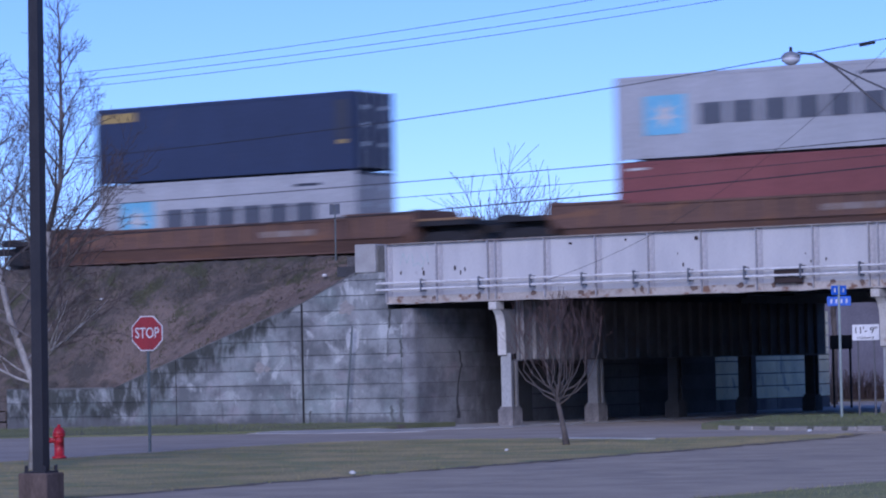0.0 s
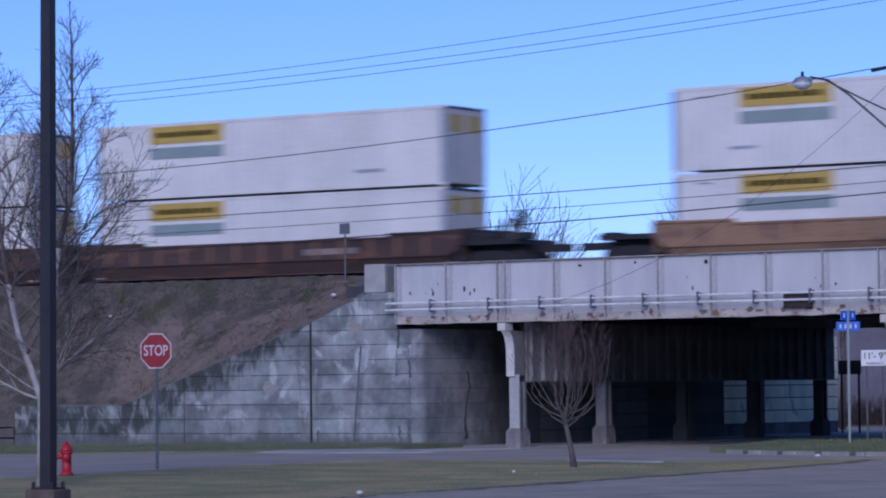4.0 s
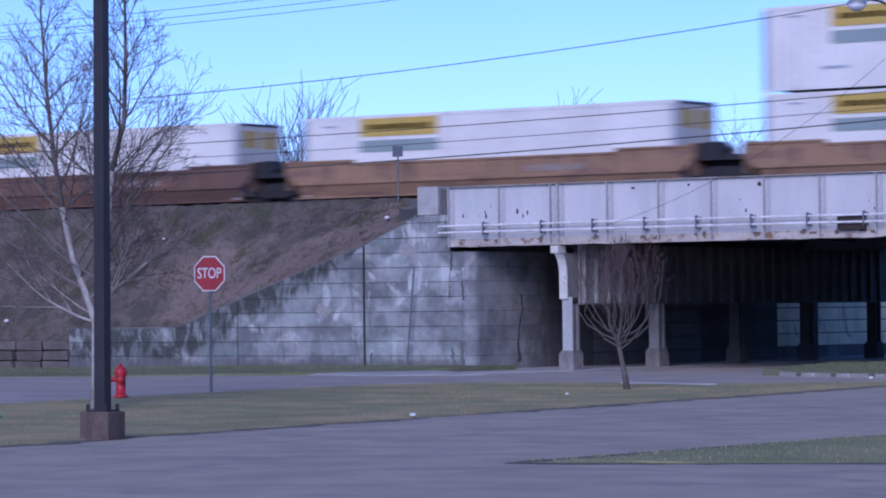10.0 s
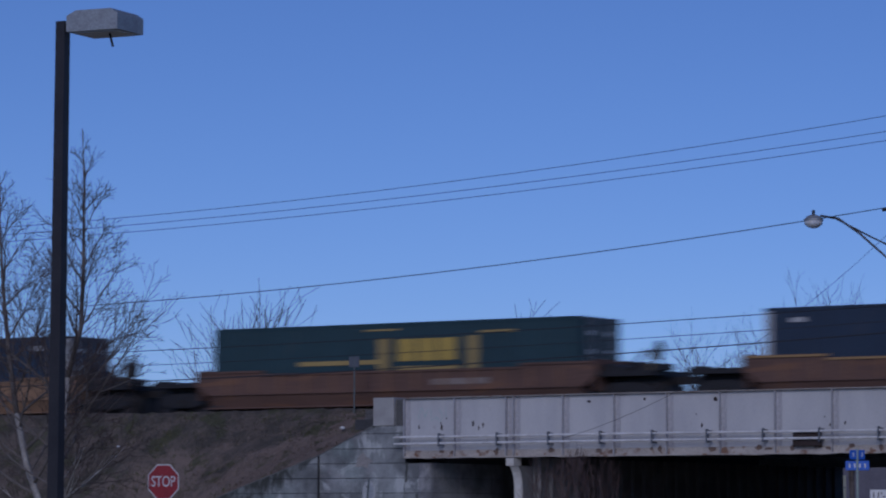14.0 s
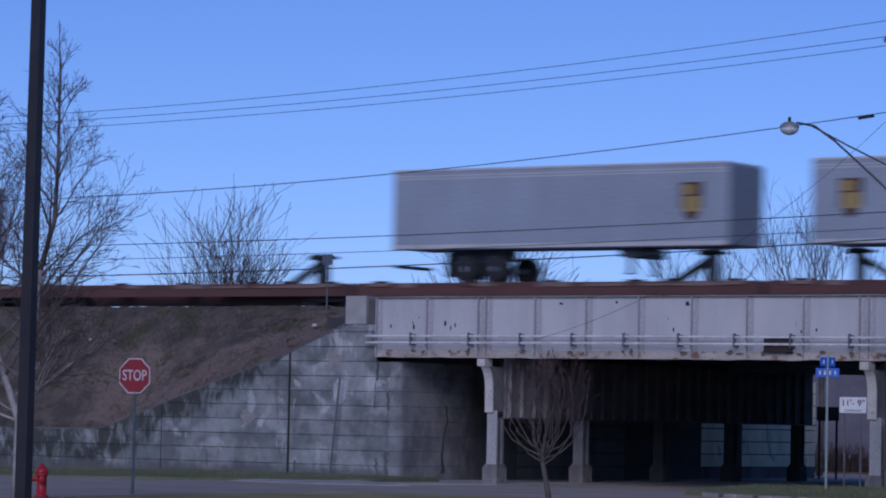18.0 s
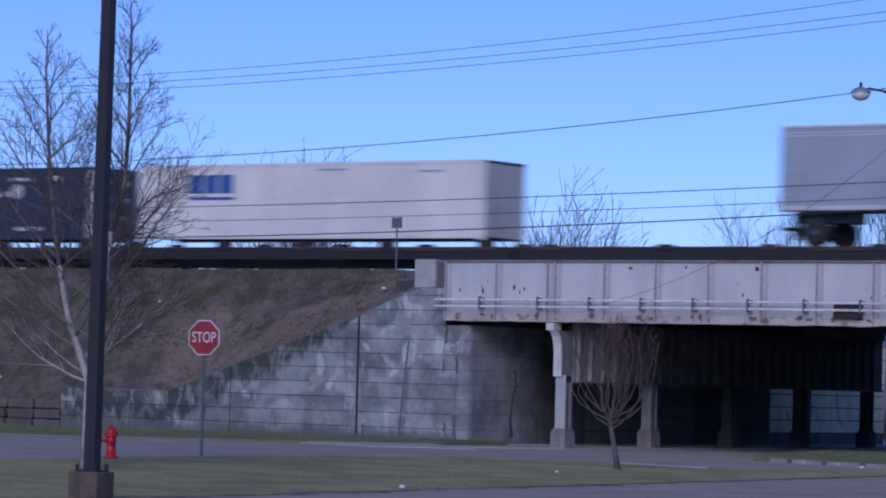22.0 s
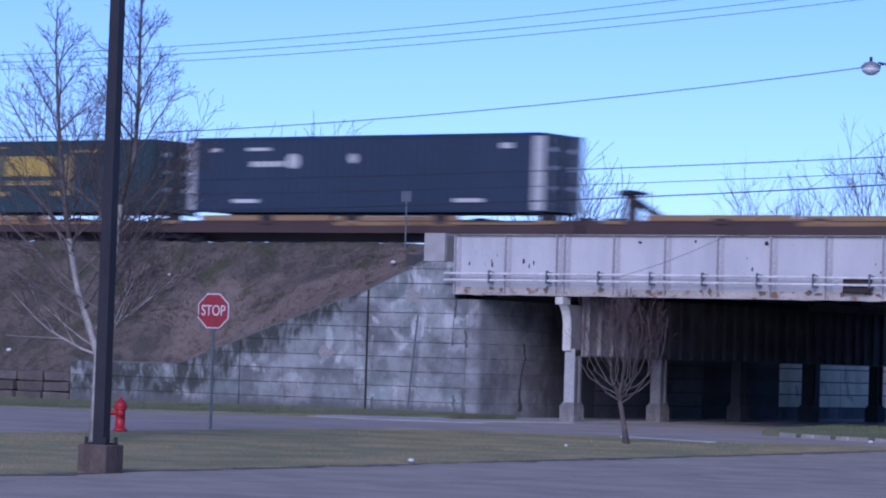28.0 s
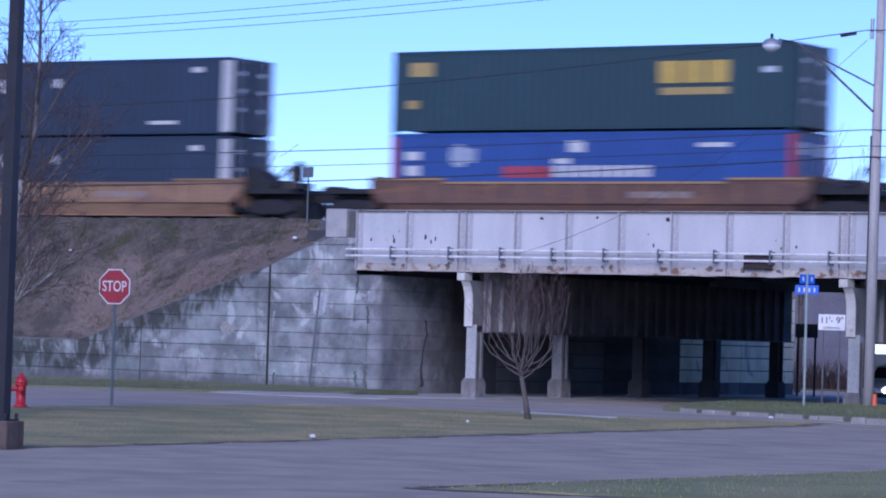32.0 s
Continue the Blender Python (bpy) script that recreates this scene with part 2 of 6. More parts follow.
girder_paint = mat("chalky_white_paint", (0.56, 0.55, 0.54), (0.47, 0.465, 0.47), 0.65, scale=0.9, fine=22, bump=0.04, stain=(0.4, 0.375, 0.37), stain_at=0.66, stain_scale=2.4, stretch=(1.2, 1, 0.4), grainy=0.14)
cream_paint = mat("cream_bridge_paint", (0.6, 0.575, 0.52), (0.48, 0.45, 0.4), 0.7, scale=1.5, fine=25, bump=0.1, stain=(0.3, 0.2, 0.14), stain_at=0.66, stain_scale=3.0)
stiff_paint = mat("greyed_white_paint", (0.46, 0.45, 0.46), (0.36, 0.35, 0.37), 0.7, scale=1.5, fine=25, bump=0.1, stain=(0.28, 0.2, 0.16), stain_at=0.66, stain_scale=2.5, stretch=(1, 1, 0.4))
flange_paint = mat("rusting_white_paint", (0.46, 0.42, 0.375), (0.34, 0.3, 0.265), 0.75, scale=2.2, fine=24, bump=0.25, stain=(0.2, 0.115, 0.075), stain_at=0.57, stain_scale=3.4, stretch=(0.8, 1, 0.7))
steel_grey = mat("grey_bridge_paint", (0.4, 0.4, 0.4), (0.28, 0.28, 0.28), 0.7, scale=1.0, fine=20, bump=0.1, stain=(0.18, 0.13, 0.1), stain_at=0.66)
chip_dark = mat("bare_rust", (0.045, 0.03, 0.028), None, 0.9)
rust_dull = mat("dull_rust", (0.19, 0.13, 0.1), (0.11, 0.075, 0.06), 0.9, scale=6, fine=30)
pipe_paint = mat("pipe_white_paint", (0.76, 0.75, 0.74), (0.55, 0.54, 0.53), 0.55, scale=3, bump=0.05)
ballast_m = mat("ballast_stone", (0.16, 0.15, 0.15), (0.09, 0.085, 0.085), 0.95, scale=3, fine=16, bump=1.0, dist=0.05)
rail_m = mat("rail_steel", (0.12, 0.09, 0.08), None, 0.5, 0.7)
dead_grass = mat("dead_grass", (0.145, 0.12, 0.08), (0.085, 0.08, 0.048), 0.95, scale=0.5, fine=18, bump=1.0, dist=0.05, stain=(0.1, 0.115, 0.045), stain_at=0.56, stain_scale=0.35)
bank_grass = slope_turf("bank_dry_grass")
straw_m = slope_turf("straw_blades", True)
tuft_m = mat("olive_tufts", (0.13, 0.13, 0.07), (0.075, 0.082, 0.042), 0.95, scale=0.8, fine=9, bump=0)
lawn_m = mat("winter_lawn", (0.39, 0.315, 0.15), (0.215, 0.21, 0.085), 0.95, scale=0.45, fine=14, bump=0.35, dist=0.03, stain=(0.22, 0.235, 0.105), stain_at=0.54, stain_scale=0.5)
blade_m = mat("grass_blades", (0.41, 0.33, 0.15), (0.235, 0.23, 0.09), 0.95, scale=0.45, fine=5, bump=0, stain=(0.23, 0.24, 0.105), stain_at=0.54, stain_scale=0.5, spec=0.1)
bark_m = mat("grey_bark", (0.13, 0.108, 0.098), (0.08, 0.07, 0.065), 0.9, scale=6, fine=40, bump=0.5)
leader_bark = mat("olive_bark", (0.17, 0.148, 0.138), (0.11, 0.096, 0.09), 0.9, scale=3, fine=30, bump=0.4)
pale_bark = mat("pale_bark", (0.38, 0.36, 0.335), (0.25, 0.23, 0.215), 0.85, scale=4, fine=30, bump=0.4)
twig_m = mat("brown_twigs", (0.1, 0.07, 0.064), (0.06, 0.045, 0.042), 0.9, scale=2, bump=0)
island_m = mat("green_lawn", (0.285, 0.27, 0.125), (0.18, 0.205, 0.08), 0.95, scale=0.5, fine=22, bump=0.5, dist=0.04)
island_blade = mat("green_blades", (0.3, 0.285, 0.13), (0.18, 0.215, 0.08), 0.9, scale=0.6, fine=9, bump=0)
foot_m = mat("rough_verge_grass", (0.185, 0.19, 0.098), (0.115, 0.13, 0.062), 0.95, scale=0.4, fine=18, bump=0.6, dist=0.04, stain=(0.15, 0.125, 0.1), stain_at=0.58, stain_scale=0.5)
foot_blade = mat("rough_verge_blades", (0.185, 0.2, 0.095), (0.11, 0.14, 0.06), 0.9, scale=0.5, fine=9, bump=0)
red_twig = mat("reddish_twigs", (0.14, 0.088, 0.08), (0.09, 0.06, 0.056), 0.9, scale=2, bump=0)
pole_brown = mat("dark_bronze_paint", (0.035, 0.032, 0.036), (0.026, 0.024, 0.028), 0.5, 0.2, scale=2, fine=30, bump=0.05)
base_concrete = mat("stained_base_concrete", (0.125, 0.092, 0.078), (0.07, 0.05, 0.043), 0.95, scale=3, fine=25, bump=0.5, stain=(0.2, 0.18, 0.17), stain_at=0.64, stretch=(1, 1, 0.4))
wood_pole = mat("grey_weathered_wood", (0.45, 0.42, 0.4), (0.35, 0.325, 0.31), 0.9, scale=3, fine=40, bump=0.4, stretch=(3, 3, 0.2))
galv = mat("galvanised_steel", (0.4, 0.42, 0.43), (0.32, 0.33, 0.34), 0.5, 0.5, scale=5, bump=0.05)
post_green = mat("dull_steel_post", (0.16, 0.19, 0.19), (0.12, 0.14, 0.14), 0.6, 0.3)
pale_green = mat("pale_green_post", (0.3, 0.36, 0.33), (0.24, 0.29, 0.27), 0.6, 0.1)
sign_red = mat("sign_red", (0.36, 0.03, 0.035), (0.29, 0.028, 0.032), 0.45, scale=2, bump=0)
sign_white = mat("sign_white", (0.75, 0.75, 0.75), None, 0.5, scale=2, bump=0)
sign_blue = mat("sign_blue", (0.03, 0.13, 0.6), (0.03, 0.11, 0.5), 0.4, bump=0)
sign_back = mat("sign_back_aluminium", (0.16, 0.17, 0.19), None, 0.5, 0.4, bump=0)
hydrant_red = mat("hydrant_red", (0.55, 0.025, 0.03), (0.4, 0.02, 0.03), 0.45, scale=5, bump=0.1)
black_m = mat("black", (0.02, 0.02, 0.022), None, 0.7)
cable_m = mat("black_cable", (0.025, 0.025, 0.03), None, 0.6, bump=0)
lamp_glass = mat("lamp_bowl", (0.6, 0.62, 0.65), (0.5, 0.52, 0.55), 0.25, bump=0)
# dark concrete: painted shade inside the underpass, moss and dirt elsewhere
shade_stain_concrete = mat("shaded_stained_concrete", (0.15, 0.147, 0.145), (0.09, 0.089, 0.088), 0.9, scale=0.7, fine=14, bump=0.4, stain=(0.05, 0.05, 0.05), stain_at=0.6, stain_scale=0.8,
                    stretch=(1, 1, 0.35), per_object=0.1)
# near-black copy for walls and columns deep in the bridge's shade
shade_black = mat("shade_black", (0.08, 0.078, 0.077), (0.05, 0.05, 0.05), 0.95, scale=0.7, fine=14, bump=0.4, per_object=0.15)
dark_steel = mat("dark_galvanised_steel", (0.09, 0.09, 0.1), (0.06, 0.06, 0.068), 0.5, 0.4, scale=5, bump=0.05)
# steel below the deck, darkened in colour to stand for shade
shade_steel = mat("underdeck_shade_steel", (0.13, 0.126, 0.126), (0.075, 0.073, 0.073), 0.8, scale=1.0, fine=20, bump=0.1)

# ---- building tools ----
def part(name, bm, material, parent=None, label="", smooth=False):
    """Links a bmesh as one mesh object, under a thing or a part."""
    me = bpy.data.meshes.new(name)
    bm.to_mesh(me)
    bm.free()
    me.materials.append(material)
    if smooth:
        for p in me.polygons:
            p.use_smooth = True
    ob = new(name, me)
    if parent is not None:
        ob.parent = parent
    if label:
        ob["label"] = label
    return ob


def share(name, like, parent, m):
    """Another object on the same mesh."""
    ob = new(name, like.data)
    ob.parent = parent
    ob.matrix_basis = m
    return ob


def empty(name, m=None):
    ob = new(name)
    ob.empty_display_size = 0.3
    if m is not None:
        ob.matrix_basis = m
    return ob


def box(bm, x0, x1, y0, y1, z0, z1, bevel=0.0):
    vs = [bm.verts.new(p) for p in ((x0, y0, z0), (x1, y0, z0), (x1, y1, z0), (x0, y1, z0), (x0, y0, z1), (x1, y0, z1), (x1, y1, z1), (x0, y1, z1))]
    fs = [bm.faces.new([vs[i] for i in f]) for f in ((3, 2, 1, 0), (4, 5, 6, 7), (0, 1, 5, 4), (1, 2, 6, 5), (2, 3, 7, 6), (3, 0, 4, 7))]
    if bevel:
        es = list({e for f in fs for e in f.edges})
        bmesh.ops.bevel(bm, geom=es, offset=bevel, segments=1, affect='EDGES')
    return bm


def bx(*a, bevel=0.0):
    return box(bmesh.new(), *a, bevel=bevel)


def prism(bm, pts, axis, a, b):
    """Extrudes a polygon (pairs) along an axis from a to b. Pairs are the two other axes in order."""
    def at(p, v):
        q = list(p)
        q.insert("xyz".index(axis), v)
        return bm.verts.new(q)
    lo, hi = [at(p, a) for p in pts], [at(p, b) for p in pts]
    n = len(pts)
    bm.faces.new(lo[::-1])
    bm.faces.new(hi)
    for i in range(n):
        bm.faces.new((lo[i], lo[(i + 1) % n], hi[(i + 1) % n], hi[i]))
    bmesh.ops.recalc_face_normals(bm, faces=bm.faces[:])
    return bm


def tube(bm, pts, radii, sides=6, cap=True):
    """A tapered tube along points."""
    rings = []
    pts = [Vector(p) for p in pts]
    for i, p in enumerate(pts):
        d = (pts[min(i + 1, len(pts) - 1)] - pts[max(i - 1, 0)]).normalized()
        u = d.orthogonal().normalized() if abs(d.z) > 0.9 else d.cross(Vector((0, 0, 1))).normalized()
        v = d.cross(u)
        r = radii[i] if isinstance(radii, (list, tuple)) else radii
        rings.append([bm.verts.new(p + u * (r * math.cos(2 * math.pi * k / sides)) + v * (r * math.sin(2 * math.pi * k / sides))) for k in range(sides)])
    for a, b in zip(rings, rings[1:]):
        for k in range(sides):
            bm.faces.new((a[k], a[(k + 1) % sides], b[(k + 1) % sides], b[k]))
    if cap:
        bm.faces.new(rings[0][::-1])
        bm.faces.new(rings[-1])
    return bm


def tb(pts, radii, sides=8):
    bm = tube(bmesh.new(), pts, radii, sides)
    bmesh.ops.recalc_face_normals(bm, faces=bm.faces[:])
    return bm


def lathe(profile, sides=16, m=None):
    """A turned shape round z from (radius, height) pairs."""
    bm = bmesh.new()
    rings = [[bm.verts.new((r * math.cos(2 * math.pi * k / sides), r * math.sin(2 * math.pi * k / sides), z)) for k in range(sides)] for r, z in profile]
    for a, b in zip(rings, rings[1:]):
        for k in range(sides):
            bm.faces.new((a[k], a[(k + 1) % sides], b[(k + 1) % sides], b[k]))
    bm.faces.new(rings[0][::-1])
    bm.faces.new(rings[-1])
    if m is not None:
        bm.transform(m)
    return bm


def disc(r, y0, y1, sides=8, turn=0.5, sx=1.0):
    """An upright plate facing -y."""
    pts = [(r * sx * math.cos(2 * math.pi * (k + turn) / sides), r * math.sin(2 * math.pi * (k + turn) / sides)) for k in range(sides)]
    return prism(bmesh.new(), pts, 'y', y0, y1)


def lettering(name, text, size, material, parent, m, label=""):
    cu = bpy.data.curves.new(name, 'FONT')
    cu.body, cu.size, cu.align_x, cu.align_y, cu.extrude, cu.offset = text, size, 'CENTER', 'CENTER', 0.004, size * 0.006
    tmp = new(name + "_curve", cu)
    bpy.context.view_layer.update()
    me = bpy.data.meshes.new_from_object(tmp.evaluated_get(bpy.context.evaluated_depsgraph_get()))
    bpy.data.objects.remove(tmp)
    me.materials.clear()
    me.materials.append(material)
    ob = new(name, me)
    ob.parent = parent
    ob.matrix_basis = m @ pose(0, 0, 0, 90, 0, 0)
    if label:
        ob["label"] = label
    return ob


def sheet(name, outline, zfun, material, step=1.0, base=-0.3, kind="structure", label="", edge=None):
    """A ground piece: the outline filled with a grid of cells whose heights follow zfun, with a skirt that reaches down."""
    bm = bmesh.new()
    vs = [bm.verts.new((x, y, 0)) for x, y in outline]
    f = bm.faces.new(vs)
    f.normal_update()
    if f.normal.z < 0:
        f.normal_flip()
    xs, ys = [p[0] for p in outline], [p[1] for p in outline]
    for axis, lo, hi in ((0, min(xs), max(xs)), (1, min(ys), max(ys))):
        k = lo + step
        while k < hi:
            co, no = ((k, 0, 0), (1, 0, 0)) if axis == 0 else ((0, k, 0), (0, 1, 0))
            bmesh.ops.bisect_plane(bm, geom=bm.verts[:] + bm.edges[:] + bm.faces[:], plane_co=co, plane_no=no)
            k += step
    rim = [e for e in bm.edges if len(e.link_faces) == 1]
    for v in bm.verts:
        v.co.z = zfun(v.co.x, v.co.y)
    if edge is not None:                  # the border sinks to the level beside it
        for e in rim:
            for v in e.verts:
                v.co.z = edge
    got = bmesh.ops.extrude_edge_only(bm, edges=rim)
    for v in got["geom"]:
        if isinstance(v, bmesh.types.BMVert):
            v.co.z = base
    ob = part(name, bm, material)
    tagged(ob, label, "", "", kind)
    return ob

# ---- ground, roads, verges ----
def rough(x, y, size, amount):
    return amount * noise.noise(Vector((x * size, y * size, 3.1)))


ground = part("ground", bx(-1500, 1500, -1500, 1500, -0.6, -0.25), dead_grass)
tagged(ground, "flat dry winter grassland reaching to the horizon", "", "", "structure")

LOT_EDGE = [(-33.6, 20), (-34.4, 37), (-35.3, 45.3), (-36.4, 57), (-37.4, 67), (-38.3, 75), (-39.5, 79)]
sheet("parking_lot", LOT_EDGE[::-1] + [(-33, -60), (60, -60), (60, 82), (-20, 82), (-36, 81)], lambda x, y: -0.015 + rough(x, y, 0.15, 0.005), asphalt, 4.0,
      label="worn dark grey asphalt drive with faded patches and cracks")
ROAD_NEAR = [(-80, 30), (-50.9, 55.3), (-52.6, 66), (-53.3, 73.6), (-51.5, 75.2), (-47.5, 75.6), (-43.5, 75.2), (-41.2, 77.2), (-40.2, 79.2)]
ROAD_FAR = [(-39.6, 80.8), (-44.6, 84), (-46.4, 88), (-46.4, 140), (-57.2, 140), (-57.2, 89.5), (-59, 85.6), (-62.2, 83.9), (-72.2, 79.0), (-125, 54), (-125, 30)]
sheet("road", ROAD_NEAR + ROAD_FAR, lambda x, y: 0.0 + rough(x, y, 0.2, 0.01), old_road, 4.0, label="pale worn asphalt street running under the railway bridge")
sheet("cross_street", [(-140, 122), (60, 122), (60, 138), (-140, 138)], lambda x, y: -0.02, old_road, 30.0, label="grey asphalt street beyond the bridge")


def verge_z(x, y):
    return 0.004 + 0.01 * math.sin(0.4 * y) * math.sin(0.3 * x) + rough(x, y, 0.9, 0.012)


sheet("grass_verge", LOT_EDGE + ROAD_NEAR[::-1], verge_z, lawn_m, 0.8, label="strip of winter lawn, half green and half straw coloured", edge=-0.014)


def bank_z(x, y):
    k = min(1.0, max(0.0, (y - 80 - 0.1 * (x + 62)) / 9.0))
    return 0.02 + k * (0.05 + 0.1 * min(1.0, max(0.0, (x + 78) / 8.0))) + rough(x, y, 0.9, 0.02)


sheet("grass_bank", [(-125, 54.3), (-72.2, 79.2), (-62.2, 84.1), (-60.6, 87), (-60.2, 90.44), (-125, 90.44)], bank_z, foot_m, 1.0, label="rough grass in front of the wing wall")
XC_FOOT = -62.2
sheet("footway", [(-60.4, 87.2), (-58.9, 86.0), (-57.4, 89.6), (-57.3, 140), (XC_FOOT, 140), (XC_FOOT, 90.6), (-60.1, 90.46)], lambda x, y: 0.03 + rough(x, y, 1, 0.01), pale_concrete, 3.0,
      label="pale concrete footway along the abutment")


sheet("pavement_apron", [(-63.5, 83.4), (-66.3, 86.6), (-65.2, 88.0), (-61.4, 87.9), (-59.0, 86.1), (-57.2, 84.3), (-60.2, 82.7)], lambda x, y: 0.075 + rough(x, y, 1.5, 0.008), pale_concrete, 1.2,
      label="pale worn concrete apron where the footway meets the street", edge=0.02)


def mound_z(x, y):
    k = min(1.0, max(0.0, (y - 80.5) / 7.0))
    return 0.05 + 0.25 * k + rough(x, y, 0.8, 0.03)


sheet("grass_mound", [(-47.6, 84.6), (-44.6, 83.2), (-41.6, 82.0), (-38.5, 81.8), (-20, 83), (30, 84), (30, 90.3), (-43.9, 90.3), (-47.3, 88.2)], mound_z, foot_m, 0.7, label="low grassy mound beside the street corner")
sheet("footway_far", [(-46.2, 88.8), (-43.95, 90.4), (-40.6, 90.4), (-40.6, 140), (-46.3, 140)], lambda x, y: 0.2, pale_concrete, 5.0, label="pale concrete footway under the bridge")
sheet("grass_island", [(-24.1, 35.9), (-23.7, 46), (-23.2, 60), (-22, 75), (-10, 75), (-10, 42.5), (-19.2, 37.7), (-22.8, 36.2)],
      lambda x, y: 0.02 + rough(x, y, 1.2, 0.015), island_m, 0.7, label="narrow green lawn island in the asphalt", edge=-0.03)
sheet("far_lawn", [(-190, 140.5), (80, 140.5), (80, 300), (-190, 300)], lambda x, y: 0.05 + rough(x, y, 0.1, 0.2), dead_grass, 12.0, label="dry lawn beyond the street")

def strip(bm, line, w0, w1, z, rnd, wob):
    """A ragged band along a line on the ground."""
    pts = [Vector(p) for p in line]
    rows = []
    for a, b in zip(pts, pts[1:]):
        n = max(2, int((b - a).length / 0.35))
        side = Vector((b.y - a.y, a.x - b.x)).normalized()
        for i in range(n):
            c = a.lerp(b, i / n) + side * rnd.gauss(0, wob)
            w = rnd.uniform(w0, w1)
            rows.append((bm.verts.new((c.x - side.x * w, c.y - side.y * w, z)), bm.verts.new((c.x + side.x * w, c.y + side.y * w, z))))
    for (a, b), (c, d) in zip(rows, rows[1:]):
        bm.faces.new((a, c, d, b))


rnd = random.Random(41)
soil = bmesh.new()
strip(soil, LOT_EDGE, 0.04, 0.36, -0.007, rnd, 0.12)
strip(soil, [(-23.7, 46), (-24.1, 35.9), (-22.8, 36.2), (-19.2, 37.7), (-14, 40.2)], 0.04, 0.16, -0.007, rnd, 0.05)
soil_edge = part("soil_edge", soil, soil_m)
tagged(soil_edge, "dark soil and washed dirt along the broken lawn edge", "", "", "structure")
seam = bmesh.new()
for line in ([(-33.4, 33), (-30.5, 44), (-31.2, 56), (-33, 70)], [(-33.6, 52), (-29, 53.5), (-25, 52.8), (-20, 54)], [(-35.5, 66), (-30, 64.5), (-24.4, 66)], [(-32, 40), (-27.5, 41.5), (-24.8, 41)], [(-29, 60), (-27.5, 70), (-28.5, 80)]):
    mid = []
    for a, b in zip(line, line[1:]):
        mid += [(a[0] + (b[0] - a[0]) * k / 6 + rnd.gauss(0, 0.12), a[1] + (b[1] - a[1]) * k / 6 + rnd.gauss(0, 0.12)) for k in range(6)]
    strip(seam, mid, 0.004, 0.018, -0.006, rnd, 0.015)
seams = part("asphalt_cracks", seam, tar_m)
tagged(seams, "dark cracks and tar seams in the asphalt drive", "", "", "structure")

# kerb stones of the street corner, and the pale slab in the verge
kerb = empty("kerb")
tagged(kerb, "broken pale concrete kerb along the street corner", "kerb", "", "structure")
KERB = [(-47.5, 86.4), (-46.6, 84.0), (-43.6, 82.6), (-41.0, 81.7), (-38.0, 81.5), (-34.0, 81.9), (-29.0, 82.3)]
for (xa, ya), (xb, yb) in zip(KERB, KERB[1:]):
    d = Vector((xb - xa, yb - ya))
    k = max(1, round(d.length / 1.6))
    for i in range(k):
        a, b = i / k, (i + 1) / k - 0.008
        m = pose(xa + d.x * a, ya + d.y * a, -0.1, 0, 0, math.degrees(math.atan2(d.y, d.x)))
        stone = part("kerb_stone", bx(0, d.length * (b - a), -0.1, 0.12, 0, 0.2 + 0.03 * random.random(), bevel=0.025), kerb_concrete, kerb)
        stone.matrix_basis = m
slab = empty("pavement_slabs")
tagged(slab, "row of pale concrete slabs set in the verge", "pavement", "", "structure")
for i in range(4):
    a, b = i / 4, (i + 1) / 4 - 0.02
    s = part("slab", bx(0, 0.96, -0.28, 0.0, 0, 0.1, bevel=0.01), pale_concrete, slab)
    s.matrix_basis = pose(-46.4 + 3.54 * a, 75.15 - 1.4 * a, -0.05, 0, 0, -21.6)


def litter(name, x, y, z, r, label):
    bm = bmesh.new()
    bmesh.ops.create_icosphere(bm, subdivisions=2, radius=r)
    for v in bm.verts:
        v.co *= 1 + 0.35 * noise.noise(v.co * (2.5 / r) + Vector((x, y, 0)))
        v.co.z *= 0.6
    ob = part(name, bm, sign_white)
    ob.matrix_basis = pose(x, y, z)
    tagged(ob, label, "litter", "scraps of litter")


litter("paper_scrap", -35.9, 50.4, 0.05, 0.065, "crumpled white paper scrap lying on the lawn edge")
litter("paper_scrap", -41.2, 64.0, 0.05, 0.045, "small white paper scrap on the lawn")
litter("plastic_bag", -68.0, 94.0, 5.33, 0.1, "crumpled white plastic bag caught on the embankment above the wall")
litter("plastic_bag", -78.5, 94.3, 4.79, 0.07, "torn white plastic bag on the embankment grass")
litter("plastic_bag", -83.95, 91.6, 1.8, 0.11, "white plastic bag on the embankment foot")
litter("plastic_cup", -40.9, 78.6, 0.09, 0.07, "white plastic cup lying beside the drive")


bm = bmesh.new()
bmesh.ops.create_icosphere(bm, subdivisions=2, radius=0.08)
for v in bm.verts:
    v.co *= 1 + 0.4 * noise.noise(v.co * 30.0)
    v.co.z *= 0.4
wrapper = part("plastic_wrapper", bm, mat("green_plastic", (0.04, 0.34, 0.12), (0.03, 0.26, 0.09), 0.4, bump=0))
wrapper.matrix_basis = pose(-44.08, 47.84, 0.03)
tagged(wrapper, "crumpled green plastic wrapper lying on the lawn", "litter", "scraps of litter")


